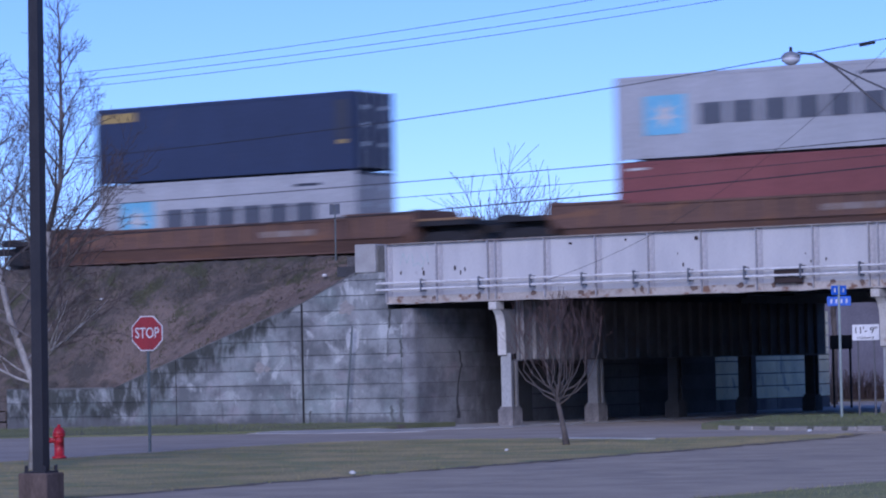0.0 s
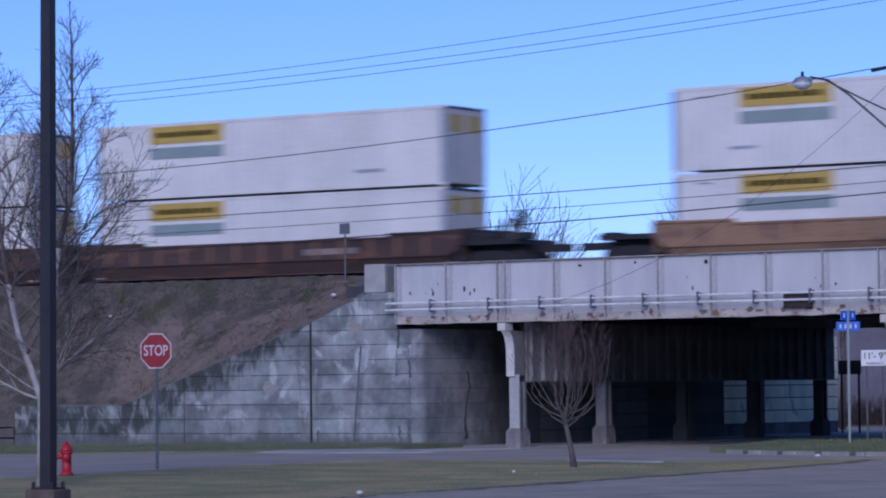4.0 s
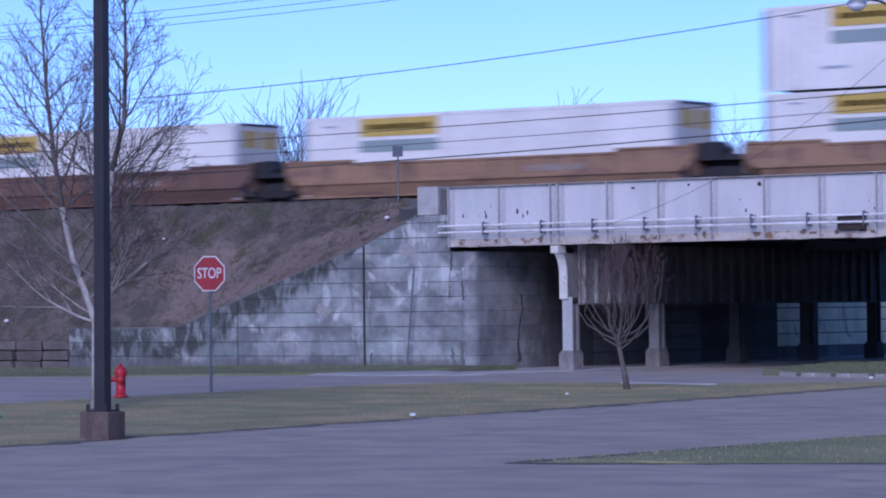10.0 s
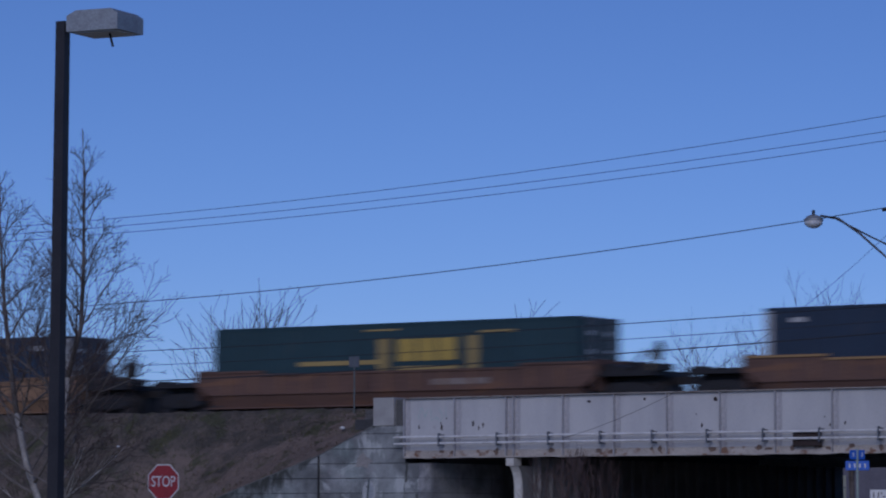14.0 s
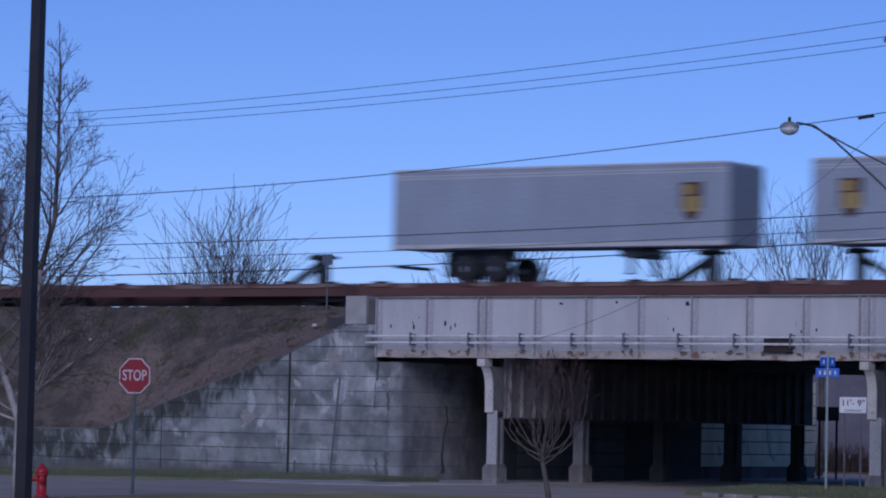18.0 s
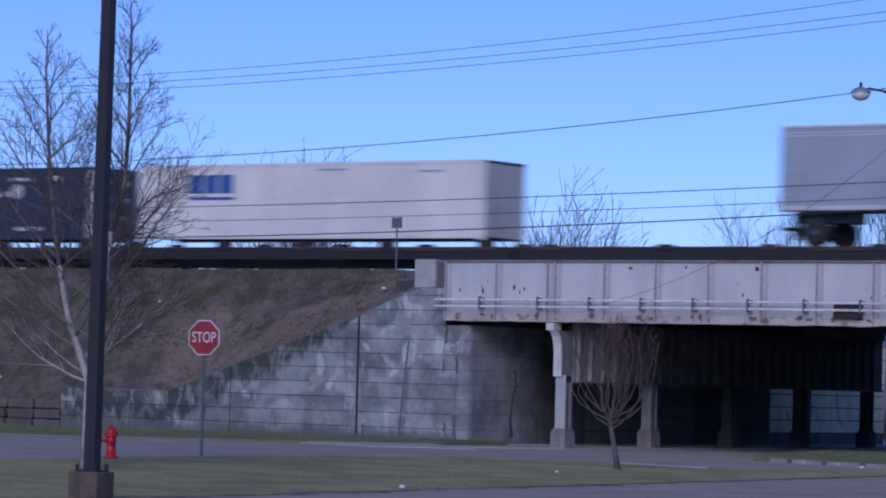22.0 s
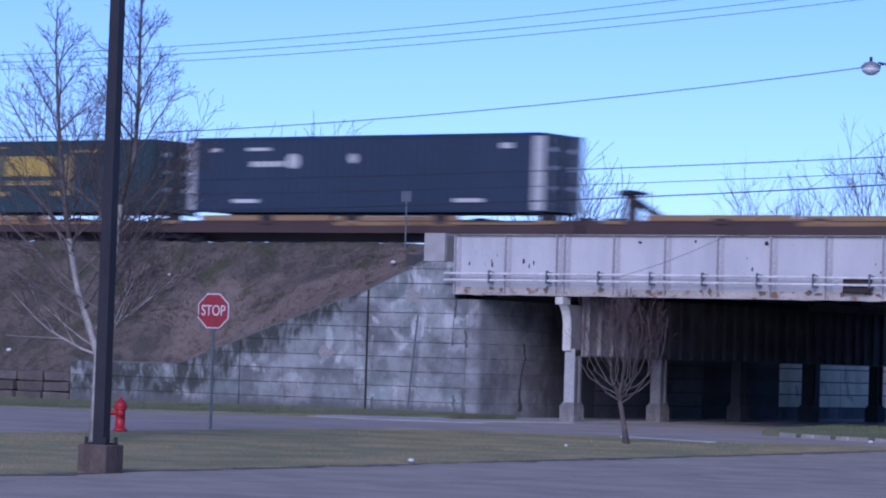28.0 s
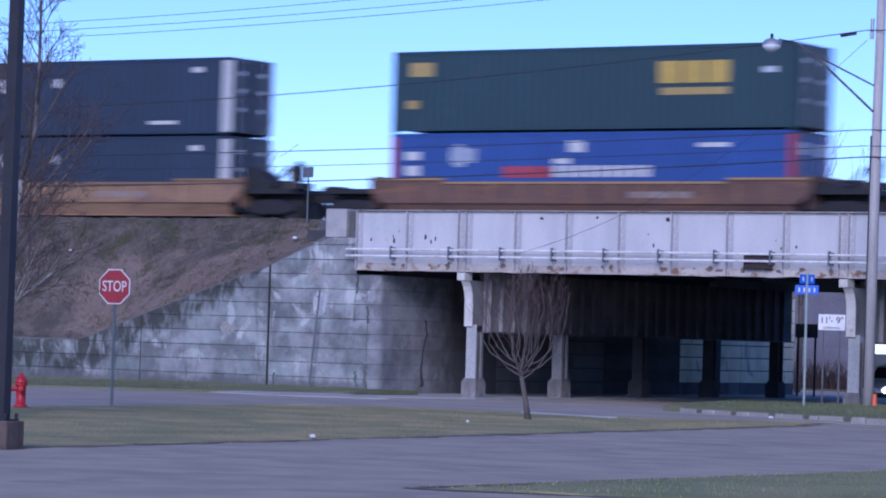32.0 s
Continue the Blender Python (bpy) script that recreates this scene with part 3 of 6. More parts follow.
# grass: real blades, too many to count
def blades(name, zone, count, size, zfun, material, label):
    bm = bmesh.new()
    rnd = random.Random(len(name) + count)
    (x0, x1), (y0, y1) = zone
    for _ in range(count):
        x, y = rnd.uniform(x0, x1), rnd.uniform(y0, y1)
        inside = False
        o = OUT[name]
        for (ax, ay), (bx_, by) in zip(o, o[1:] + o[:1]):
            if (ay > y) != (by > y) and x < (bx_ - ax) * (y - ay) / (by - ay) + ax:
                inside = not inside
        if not inside:
            continue
        x, y = x + rnd.gauss(0, 0.12), y + rnd.gauss(0, 0.12)   # tufts creep over the edge
        z = zfun(x, y)
        h, a, w = size * rnd.uniform(0.5, 1.4), rnd.uniform(0, 6.28), 0.007
        dx, dy = w * math.cos(a), w * math.sin(a)
        lx, ly = rnd.gauss(0, 0.35) * h, rnd.gauss(0, 0.35) * h
        bm.faces.new((bm.verts.new((x - dx, y - dy, z - 0.02)), bm.verts.new((x + dx, y + dy, z - 0.02)), bm.verts.new((x + lx, y + ly, z + h))))
    ob = part(name, bm, material)
    tagged(ob, label, "grass", "", "stuff")


OUT = {"lawn_grass": LOT_EDGE + ROAD_NEAR[::-1],
       "island_grass": [(-24.1, 35.9), (-23.7, 46), (-23.2, 60), (-22, 75), (-10, 75), (-10, 42.5), (-19.2, 37.7), (-22.8, 36.2)],
       "mound_grass": [(-47.6, 84.6), (-44.6, 83.2), (-41.6, 82.0), (-38.5, 81.8), (-36, 82), (-36, 90.2), (-43.9, 90.2), (-47.3, 88.2)],
       "bank_foot_grass": [(-92, 71), (-72.2, 79.2), (-62.2, 84.1), (-60.8, 87), (-60.8, 90.4), (-92, 90.4)]}
blades("lawn_grass", ((-56, -33), (36, 79)), 70000, 0.025, verge_z, blade_m, "short mixed green and straw winter grass")
blades("island_grass", ((-25, -14), (35, 75)), 26000, 0.032, lambda x, y: 0.02, island_blade, "short green grass of the lawn island")
blades("mound_grass", ((-47, -36), (81, 90.3)), 14000, 0.08, mound_z, foot_blade, "rough grass on the mound")
blades("bank_foot_grass", ((-92, -60), (71, 90.4)), 30000, 0.08, bank_z, foot_blade, "rough green grass along the foot of the wall")

# ---- railway bridge ----
YB, ZTOP, ZBOT = 90.5, 6.17, 4.14        # face, top and underside of the plate girder
XC = -61.95                              # corner where the wing wall turns into the underpass
XA, XP, XQ, XZ = -62.87, -58.2, -44.3, -40.2   # abutment face, two bents, far abutment
YE = 113.6                               # far side of the deck
RAIL = 6.05
bridge = empty("railway_bridge", pose(XP, YB, 0))
tagged(bridge, "white painted plate girder railway bridge with rust stains on concrete abutments", "bridge", "", "structure")
B0 = Matrix.Translation((-XP, -YB, 0))


def on_bridge(name, bm, material, label="", parent=None):
    ob = part(name, bm, material, parent or bridge, label)
    if parent is None:
        ob.matrix_basis = B0
    return ob


girder = on_bridge("girder", bx(XA + 0.08, XZ, YB, YB + 0.03, ZBOT + 0.05, ZTOP - 0.03), girder_paint, "chalky white web plate")
on_bridge("top_flange", bx(XA + 0.05, XZ, YB - 0.14, YB + 0.18, ZTOP - 0.03, ZTOP, bevel=0.006), flange_paint)
bm = bmesh.new()
xs = np.linspace(XA + 0.05, XZ, 90)
for a, b in zip(xs, xs[1:]):              # lower edge eaten by rust
    d = 0.03 * noise.noise(Vector((a * 1.3, 0, 0)))
    box(bm, a, b, YB - 0.16, YB + 0.2, ZBOT + d, ZBOT + 0.05)
on_bridge("bottom_flange", bm, flange_paint, "rust streaked lower flange")
on_bridge("flange_angle", bx(XA + 0.05, XZ, YB - 0.03, YB - 0.002, ZBOT + 0.05, ZBOT + 0.26), flange_paint, "riveted angle with rust patches")
stiff = [-62.77, -60.74, -58.7, -58.4, -56.5, -54.56, -52.6, -50.67, -48.7, -46.72, -44.8, -44.49, -42.4]
stiff_like = None
for x in stiff:                           # an outstanding leg and the plate it is riveted to
    if stiff_like is None:
        b2 = bmesh.new()
        box(b2, 0.0, 0.19, -0.014, 0, ZBOT + 0.26, ZTOP - 0.035)
        box(b2, -0.014, 0.006, -0.16, -0.012, ZBOT + 0.06, ZTOP - 0.035)
        for z in np.linspace(ZBOT + 0.4, ZTOP - 0.2, 10):
            box(b2, 0.1, 0.125, -0.024, -0.014, z, z + 0.025)
        ob = stiff_like = on_bridge("stiffener", b2, stiff_paint)
    else:
        ob = share("stiffener", stiff_like, bridge, Matrix())
    ob.matrix_basis = B0 @ pose(x - 0.06, YB - 0.002, 0)
# two handrail pipes carried on brackets
for z in (4.84, 4.62):
    on_bridge("pipe", tb([(XA - 0.25, YB - 0.3, z), (-54, YB - 0.3, z + 0.012), (XZ, YB - 0.3, z - 0.01)], 0.038, 8), pipe_paint)
br = None
for x in (-61.3, -59.0, -57.0, -55.03, -53.09, -51.09, -49.09, -47.12, -45.1, -43.1):
    if br is None:
        b2 = bmesh.new()
        box(b2, -0.03, 0.03, -0.34, -0.25, 4.52, 4.96)
        box(b2, -0.03, 0.03, -0.25, -0.02, 4.54, 4.58)
        box(b2, -0.03, 0.03, -0.25, -0.02, 4.88, 4.92)
        br = on_bridge("pipe_bracket", b2, sign_back)
        ob = br
    else:
        ob = share("pipe_bracket", br, bridge, Matrix())
    ob.matrix_basis = B0 @ pose(x, YB, 0)
on_bridge("access_box", bx(-48.1, -47.1, YB - 0.22, YB - 0.17, 4.38, 4.82, bevel=0.02), chip_dark, "rusted dark opening between the pipes")
paint_green = mat("faded_green_spray", (0.38, 0.48, 0.46), (0.48, 0.52, 0.51), 0.7, scale=5, bump=0)
# paint lost in spots
rnd = random.Random(5)
CHIPS = [(-62.31, 5.17, 0.05), (-61.42, 5.30, 0.04), (-61.38, 5.13, 0.07), (-61.19, 5.47, 0.03), (-60.90, 5.08, 0.03), (-60.13, 5.26, 0.08), (-59.73, 5.23, 0.06), (-59.91, 5.12, 0.05), (-55.62, 5.92, 0.08), (-53.54, 5.96, 0.06), (-50.94, 5.91, 0.10), (-51.44, 5.08, 0.05), (-51.64, 5.43, 0.03), (-47.09, 5.28, 0.03), (-46.90, 5.03, 0.04), (-46.38, 5.09, 0.05)]   # place along the girder, height, size
for x, z, r in CHIPS:
    b2 = bmesh.new()
    r *= 1.0 if z > 5.85 else 1.3
    wide, tall = (0.95, 0.6) if z > 5.85 else (0.5, 1.05)
    pts = [(r * wide * rnd.uniform(0.6, 1.2) * math.cos(k * 0.785), r * tall * rnd.uniform(0.6, 1.4) * math.sin(k * 0.785)) for k in range(8)]
    prism(b2, pts, 'y', -0.004, 0.0)
    ob = on_bridge("paint_chip", b2, chip_dark)
    ob.matrix_basis = B0 @ pose(x, YB - 0.001, z)

# rust breaking through along the lower flange and at the pipe brackets
rnd = random.Random(29)
for x in [-61.3, -60.95, -59.1, -57.1, -55.2, -54.75, -53.2, -52.9, -51.0, -49.3, -49.0, -48.3, -47.3, -46.9, -46.2, -45.2, -44.0, -42.9, -41.8]:
    w, h, z = rnd.uniform(0.05, 0.2), rnd.uniform(0.05, 0.13), rnd.uniform(ZBOT + 0.1, ZBOT + 0.24)
    pts = [(w * rnd.uniform(0.5, 1.1) * math.cos(k * 0.6283), h * rnd.uniform(0.4, 1.2) * math.sin(k * 0.6283)) for k in range(10)]
    ob = on_bridge("rust_patch", prism(bmesh.new(), pts, 'y', -0.005, 0.0), rust_dull, "rust breaking through the paint")
    ob.matrix_basis = B0 @ pose(x + rnd.uniform(-0.1, 0.1), YB - 0.0315, z)

# faded sprayed scribble in the first panel
for k, pts in enumerate((((-62.35, 5.45), (-62.2, 5.85), (-62.05, 5.5), (-61.95, 5.8)), ((-61.85, 5.85), (-61.8, 5.4), (-61.6, 5.5)), ((-61.5, 5.8), (-61.35, 5.55), (-61.45, 5.35), (-61.6, 5.5)), ((-61.25, 5.85), (-61.2, 5.5)))):
    b2 = bmesh.new()
    for (xa, za), (xb, zb) in zip(pts, pts[1:]):
        d = Vector((xb - xa, zb - za)).normalized() * 0.018
        prism(b2, [(xa - d.y, za + d.x), (xa + d.y, za - d.x), (xb + d.y, zb - d.x), (xb - d.y, zb + d.x)], 'y', -0.003 - 0.0005 * k, 0.0)
    ob = on_bridge("scribble", b2, paint_green, "faded green sprayed scribble")
    ob.matrix_basis = B0 @ pose(0, YB - 0.001, 0)

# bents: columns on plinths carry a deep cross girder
# half-light in the colour: column sides darker, cross girder ends paler
dull_steel = mat("half_shade_steel", (0.26, 0.255, 0.25), (0.18, 0.175, 0.17), 0.8, scale=1.0, fine=20, bump=0.1)
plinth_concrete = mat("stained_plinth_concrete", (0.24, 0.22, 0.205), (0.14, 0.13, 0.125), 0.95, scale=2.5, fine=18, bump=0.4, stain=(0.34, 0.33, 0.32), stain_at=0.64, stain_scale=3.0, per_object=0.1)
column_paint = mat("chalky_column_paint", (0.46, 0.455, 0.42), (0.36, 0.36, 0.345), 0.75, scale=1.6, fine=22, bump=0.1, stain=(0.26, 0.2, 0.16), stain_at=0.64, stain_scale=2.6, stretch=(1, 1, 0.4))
COLS = [90.85, 96.3, 101.8, 107.0, 112.3]
for xb, nm in ((XP, 1), (XQ, 2)):
    # web in two tones: inner length as shaded, near end as lit
    web = on_bridge("cross_girder", bx(xb - 0.02, xb + 0.02, YB + 3.6, YE - 0.3, 2.2, ZBOT), shade_steel)
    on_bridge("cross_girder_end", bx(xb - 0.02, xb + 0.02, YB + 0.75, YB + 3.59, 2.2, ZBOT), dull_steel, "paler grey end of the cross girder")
    on_bridge("cross_girder_flange", bx(xb - 0.22, xb + 0.22, YB + 0.7, YE - 0.3, 2.16, 2.2), shade_steel)
    s0 = None
    for k in range(30):
        y = YB + 3.9 + k * 0.75
        if y > YE - 0.5:
            break
        if s0 is None:
            s0 = on_bridge("web_stiffener", bx(-0.14, 0.14, -0.012, 0.012, 2.21, ZBOT), shade_steel)
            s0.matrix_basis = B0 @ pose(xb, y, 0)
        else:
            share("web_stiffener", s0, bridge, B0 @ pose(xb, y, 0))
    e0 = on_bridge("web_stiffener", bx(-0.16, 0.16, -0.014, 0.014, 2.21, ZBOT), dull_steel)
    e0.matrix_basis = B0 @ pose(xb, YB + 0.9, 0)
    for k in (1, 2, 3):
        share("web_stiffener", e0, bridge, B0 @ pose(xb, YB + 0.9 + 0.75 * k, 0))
    # curved end plate under the face girder
    prof = [(YB - 0.28, 3.86), (YB - 0.2, 3.8), (YB - 0.09, 3.66), (YB - 0.01, 3.45), (YB + 0.03, 3.2), (YB + 0.04, 2.36)]
    b2 = bmesh.new()
    prism(b2, prof + [(y + 0.06, z - 0.02) for y, z in prof[::-1]], 'x', xb - 0.33, xb - 0.02)
    on_bridge("end_bracket", b2, cream_paint, "curved white end plate")
    prism_pts = [(y + 0.05, z) for y, z in prof] + [(YB + 0.8, 2.4), (YB + 0.8, 3.86)]
    b2 = bmesh.new()
    prism(b2, prism_pts, 'x', xb - 0.14, xb - 0.1)
    on_bridge("bracket_web", b2, dull_steel)
    on_bridge("bearing_block", bx(xb - 0.46, xb - 0.16, YB - 0.28, YB + 0.2, 3.86, ZBOT - 0.03, bevel=0.01), cream_paint)
    for y in COLS:
        col = empty("column", B0 @ pose(xb, y, 0))
        col.parent = bridge
        # columns farther in are coloured black in place of their shade
        deep = dull_steel if y < 97 else shade_black
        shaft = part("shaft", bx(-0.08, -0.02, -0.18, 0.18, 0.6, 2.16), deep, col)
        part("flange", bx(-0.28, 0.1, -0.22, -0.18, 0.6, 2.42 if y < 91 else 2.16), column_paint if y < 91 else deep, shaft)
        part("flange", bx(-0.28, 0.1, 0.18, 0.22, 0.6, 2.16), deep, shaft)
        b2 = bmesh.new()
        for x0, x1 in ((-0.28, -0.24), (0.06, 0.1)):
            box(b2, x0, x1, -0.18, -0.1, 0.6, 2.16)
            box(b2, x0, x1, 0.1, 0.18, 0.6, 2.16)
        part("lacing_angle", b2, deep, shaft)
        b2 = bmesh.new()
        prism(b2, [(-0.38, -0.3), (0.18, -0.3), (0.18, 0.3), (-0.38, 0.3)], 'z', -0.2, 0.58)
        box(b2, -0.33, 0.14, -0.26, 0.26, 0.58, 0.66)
        part("plinth", b2, plinth_concrete if y < 97 else shade_black, col, "stained concrete plinth")
# floor beams and deck; the beams carry their shade as dark colour
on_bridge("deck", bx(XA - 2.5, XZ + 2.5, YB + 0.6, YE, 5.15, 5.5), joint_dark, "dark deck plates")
fb = on_bridge("floor_beam", bx(-0.12, 0.12, YB + 0.04, YE, 4.5, 5.14), shade_steel)
for i in range(11):
    x = XA + 1.0 + i * 2.1
    if i == 0:
        fb.matrix_basis = B0 @ pose(x, 0, 0)
    else:
        share("floor_beam", fb, bridge, B0 @ pose(x, 0, 0))
on_bridge("girder", bx(XA + 0.05, XZ, YE, YE + 0.04, ZBOT, ZTOP), steel_grey, "far web plate")
on_bridge("ballast_trough", bx(XA - 2.5, XZ + 2.5, YB + 1.2, YE - 0.3, 5.5, 5.85), ballast_m, "grey ballast bed")

# ---- abutment and wing wall, poured in half-metre lifts ----
WALL_TOP = [(-64.2, 5.25), (-66.46, 4.27), (-69.68, 3.24), (-72.97, 2.12), (-74.78, 1.5), (-79.9, 1.5)]


def wall_top(x):
    return float(np.interp(-x, [-p[0] for p in WALL_TOP], [p[1] for p in WALL_TOP]))


wing = empty("wing_wall", pose(XA, YB, 0))
tagged(wing, "weathered pale concrete wing wall with stains and a sloping top", "retaining wall", "", "structure")
W0 = Matrix.Translation((-XA, -YB, 0))


def on_wall(name, bm, material, label=""):
    ob = part(name, bm, material, wing, label)
    ob.matrix_basis = W0
    return ob


prof = [(XA, -0.3), (XA, 5.25)] + [(x, z - 0.02) for x, z in WALL_TOP] + [(-79.9, -0.3)]
b2 = bmesh.new()
prism(b2, [(x, z) for x, z in prof], 'y', YB + 0.045, YB + 0.7)
on_wall("core", b2, joint_dark)
b2 = bmesh.new()
for (xa, za), (xb, zb) in zip(WALL_TOP, WALL_TOP[1:]):
    v = [(xa, za - 0.03), (xb, zb - 0.03), (xb, zb + 0.03), (xa, za + 0.03)]
    prism(b2, v, 'y', YB + 0.003, YB + 0.5)
bb = bmesh.new()
prism(bb, [(XA - 0.2, YB + 0.05), (XC - 0.4, YB + 0.05), (XC - 0.05, YB + 0.4), (XC - 0.05, YB + 0.9), (XA - 0.2, YB + 0.9)], 'z', -0.3, 3.98)
on_wall("core", bb, joint_dark)
on_wall("coping", b2, shade_stain_concrete, "mossy dark sloping coping")
VJ = [-62.9, -66.45, -72.0, -79.9]        # upright joints
z = -0.25
while z < 5.2:
    z1 = min(0.5 * math.floor(z / 0.5 + 1.0001), 5.25)
    for a, b in zip(VJ, VJ[1:]):
        a2, b2x = a - 0.025, b + 0.025
        if a == VJ[0]:
            a2 = XC - 0.36 if z1 <= 4.0 else XA
        # clip by the sloping top; the joint below each lift is ragged
        n = 60
        cols = [a2 + (b2x - a2) * i / n for i in range(n + 1)]
        low, high = [], []
        for x in cols:
            t = min(z1 - 0.022 + 0.014 * noise.noise(Vector((x * 2.7, z1 * 3.0, 0.0))), wall_top(x) - 0.01)
            if t > z + 0.004:
                low.append((x, z + 0.004 * noise.noise(Vector((x * 3.1, z, 5.0)))))
                high.append((x, t))
        if len(low) < 2:
            continue
        bb = bmesh.new()
        prism(bb, low + high[::-1], 'y', YB, YB + 0.1)
        on_wall("concrete_lift", bb, moss_concrete if z < 0 else wall_concrete)
    if z1 <= 4.0:                         # the rounded corner
        arc = [(XC - 0.35 + 0.35 * math.sin(q * math.pi / 12), YB + 0.35 - 0.35 * math.cos(q * math.pi / 12)) for q in range(7)]
        bb = bmesh.new()
        prism(bb, arc + [(XC - 0.12, YB + 0.35), (XC - 0.35, YB + 0.12)], 'z', z, z1 - 0.014)
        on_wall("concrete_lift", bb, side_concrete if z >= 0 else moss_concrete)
    z = z1
# dark seepage beside the corner and a crack in the underpass wall
rnd = random.Random(17)
for px, z0, z1, w in ((XC - 0.86, 3.35, 4.0, 0.05), (XC - 0.84, 0.1, 0.75, 0.07), (XC - 0.42, 2.35, 2.95, 0.055), (XC - 0.42, 1.0, 2.3, 0.022), (XC - 0.44, 0.1, 1.0, 0.08), (XC - 0.95, 2.4, 3.3, 0.018), (-66.2, 0.1, 0.6, 0.05)):
    left, right = [], []
    for i in range(9):
        zz = z0 + (z1 - z0) * i / 8
        c = px + rnd.gauss(0, 0.018)
        left.append((c - w * rnd.uniform(0.5, 1.1), zz))
        right.append((c + w * rnd.uniform(0.5, 1.1), zz))
    on_wall("seepage_stain", prism(bmesh.new(), left + right[::-1], 'y', YB - 0.0035, YB + 0.01), moss_concrete, "dark seepage run")
bb = bmesh.new()
left, right, c = [], [], 93.3
for i in range(15):
    zz = 0.25 + 2.3 * i / 14
    c += rnd.gauss(0, 0.06)
    w = 0.05 if i > 5 else 0.16 - 0.02 * i
    left.append((c - w * rnd.uniform(0.4, 1.2), zz))
    right.append((c + w * rnd.uniform(0.4, 1.2), zz))
on_wall("crack", prism(bb, left + right[::-1], 'x', XC - 0.01, XC + 0.0075), joint_dark, "dark damp crack")
for px, pz, r in ((-68.3, 2.15, 0.24), (-68.0, 2.05, 0.13), (-64.6, 4.05, 0.3)):
    pts = [(1.3 * r * rnd.uniform(0.5, 1.1) * math.cos(k * 0.524), r * rnd.uniform(0.4, 1.1) * math.sin(k * 0.524)) for k in range(12)]
    ob = on_wall("rust_stain", prism(bmesh.new(), pts, 'y', -0.003, 0.0), wall_tan, "faint rusty stain")
    ob.matrix_basis = W0 @ pose(px, YB - 0.0005, pz)
on_wall("drain_pipe", tb([(-66.45, YB - 0.03, 0.1), (-66.45, YB - 0.03, 4.25)], 0.035, 6), black_m, "thin dark conduit in the upright joint")
wash_paint = mat("pale_overpaint", (0.5, 0.51, 0.51), (0.38, 0.39, 0.4), 0.85, scale=3, fine=20, bump=0.1, stain=(0.3, 0.31, 0.31), stain_at=0.58, stain_scale=5)
bb = disc(0.45, -0.012, 0.0, 9, 0.2, 0.62)
ob = on_wall("painted_patch", bb, wash_paint, "pale painted-out patch")
ob.matrix_basis = W0 @ pose(-64.35, YB, 2.98)
# end block that carries the girder end
b2 = bmesh.new()
box(b2, -64.18, XA - 0.46, YB - 0.03, YB + 1.2, 5.24, 6.2, bevel=0.02)
on_wall("end_block", b2, pale_concrete, "square pale concrete block")
on_wall("bearing_wall", bx(XA - 0.46, XA - 0.1, YB + 0.12, YB + 1.2, 5.2, 6.12), shade_stain_concrete, "darker recess beside the girder end")
abut = empty("abutment", pose(XA, YB, 0))
tagged(abut, "stained concrete abutment wall along the footway under the bridge", "abutment", "", "structure")
ob = part("core", bx(XC - 1.5, XC - 0.05, YB + 1.3, 120.7, -0.3, 5.12), joint_dark, abut)
ob.matrix_basis = W0
# sections coloured by depth: as shaded under the deck, as daylit beyond
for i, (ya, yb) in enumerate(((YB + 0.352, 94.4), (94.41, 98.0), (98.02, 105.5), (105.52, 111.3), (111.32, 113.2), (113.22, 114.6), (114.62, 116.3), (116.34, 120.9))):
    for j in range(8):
        concrete = side_concrete if i < 2 else shade_stain_concrete if i == 2 else shade_black if i in (3, 5) else shade_stain_concrete if j == 0 else daylit_concrete
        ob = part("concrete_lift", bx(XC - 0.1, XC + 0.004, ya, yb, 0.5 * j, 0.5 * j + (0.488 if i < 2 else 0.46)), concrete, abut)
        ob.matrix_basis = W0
far_abut = part("abutment_far", bx(XZ, XZ + 1.5, YB + 0.2, 128, -0.3, 5.0), abut_concrete)
tagged(far_abut, "stained concrete abutment on the far side of the street", "abutment", "", "structure")
# weeds and a rough stone wall at the low end of the wing wall
stones = empty("stone_wall")
tagged(stones, "low retaining wall of rough brown stone blocks", "retaining wall", "", "structure")
rnd = random.Random(8)
for row in range(3):
    x = -79.98
    while x > -96:
        w = 1.35
        z0 = -0.05 + row * 0.38
        bb = bx(-w + 0.12, 0, -0.03 - rnd.uniform(0, 0.1), 0.5, 0, 0.35, bevel=0.04)
        for v in bb.verts:
            v.co += Vector((0.03 * rnd.uniform(-1, 1), 0.03 * rnd.uniform(-1, 1), 0.015 * rnd.uniform(-1, 1)))
        ob = part("stone_block", bb, stone_m, stones)
        ob.matrix_basis = pose(x, YB + 0.05 + row * 0.06, z0 + 0.002 * row)
        x -= w
# embankment
def bank_surface(x, y):
    foot = wall_top(x) if x > -79.9 else 1.12
    k = min(1.0, max(0.0, (y - 91.0) / 4.7))
    z = foot + (6.14 - foot) * k
    lump = (0.05 + 0.07 * (1 - abs(2 * k - 1))) * min(1.0, k * 6)
    return z - 0.05 + rough(x, y, 0.6, 0.14 * (1 - abs(2 * k - 1)) + 0.04) + rough(x, y * 0.8, 2.3, lump)


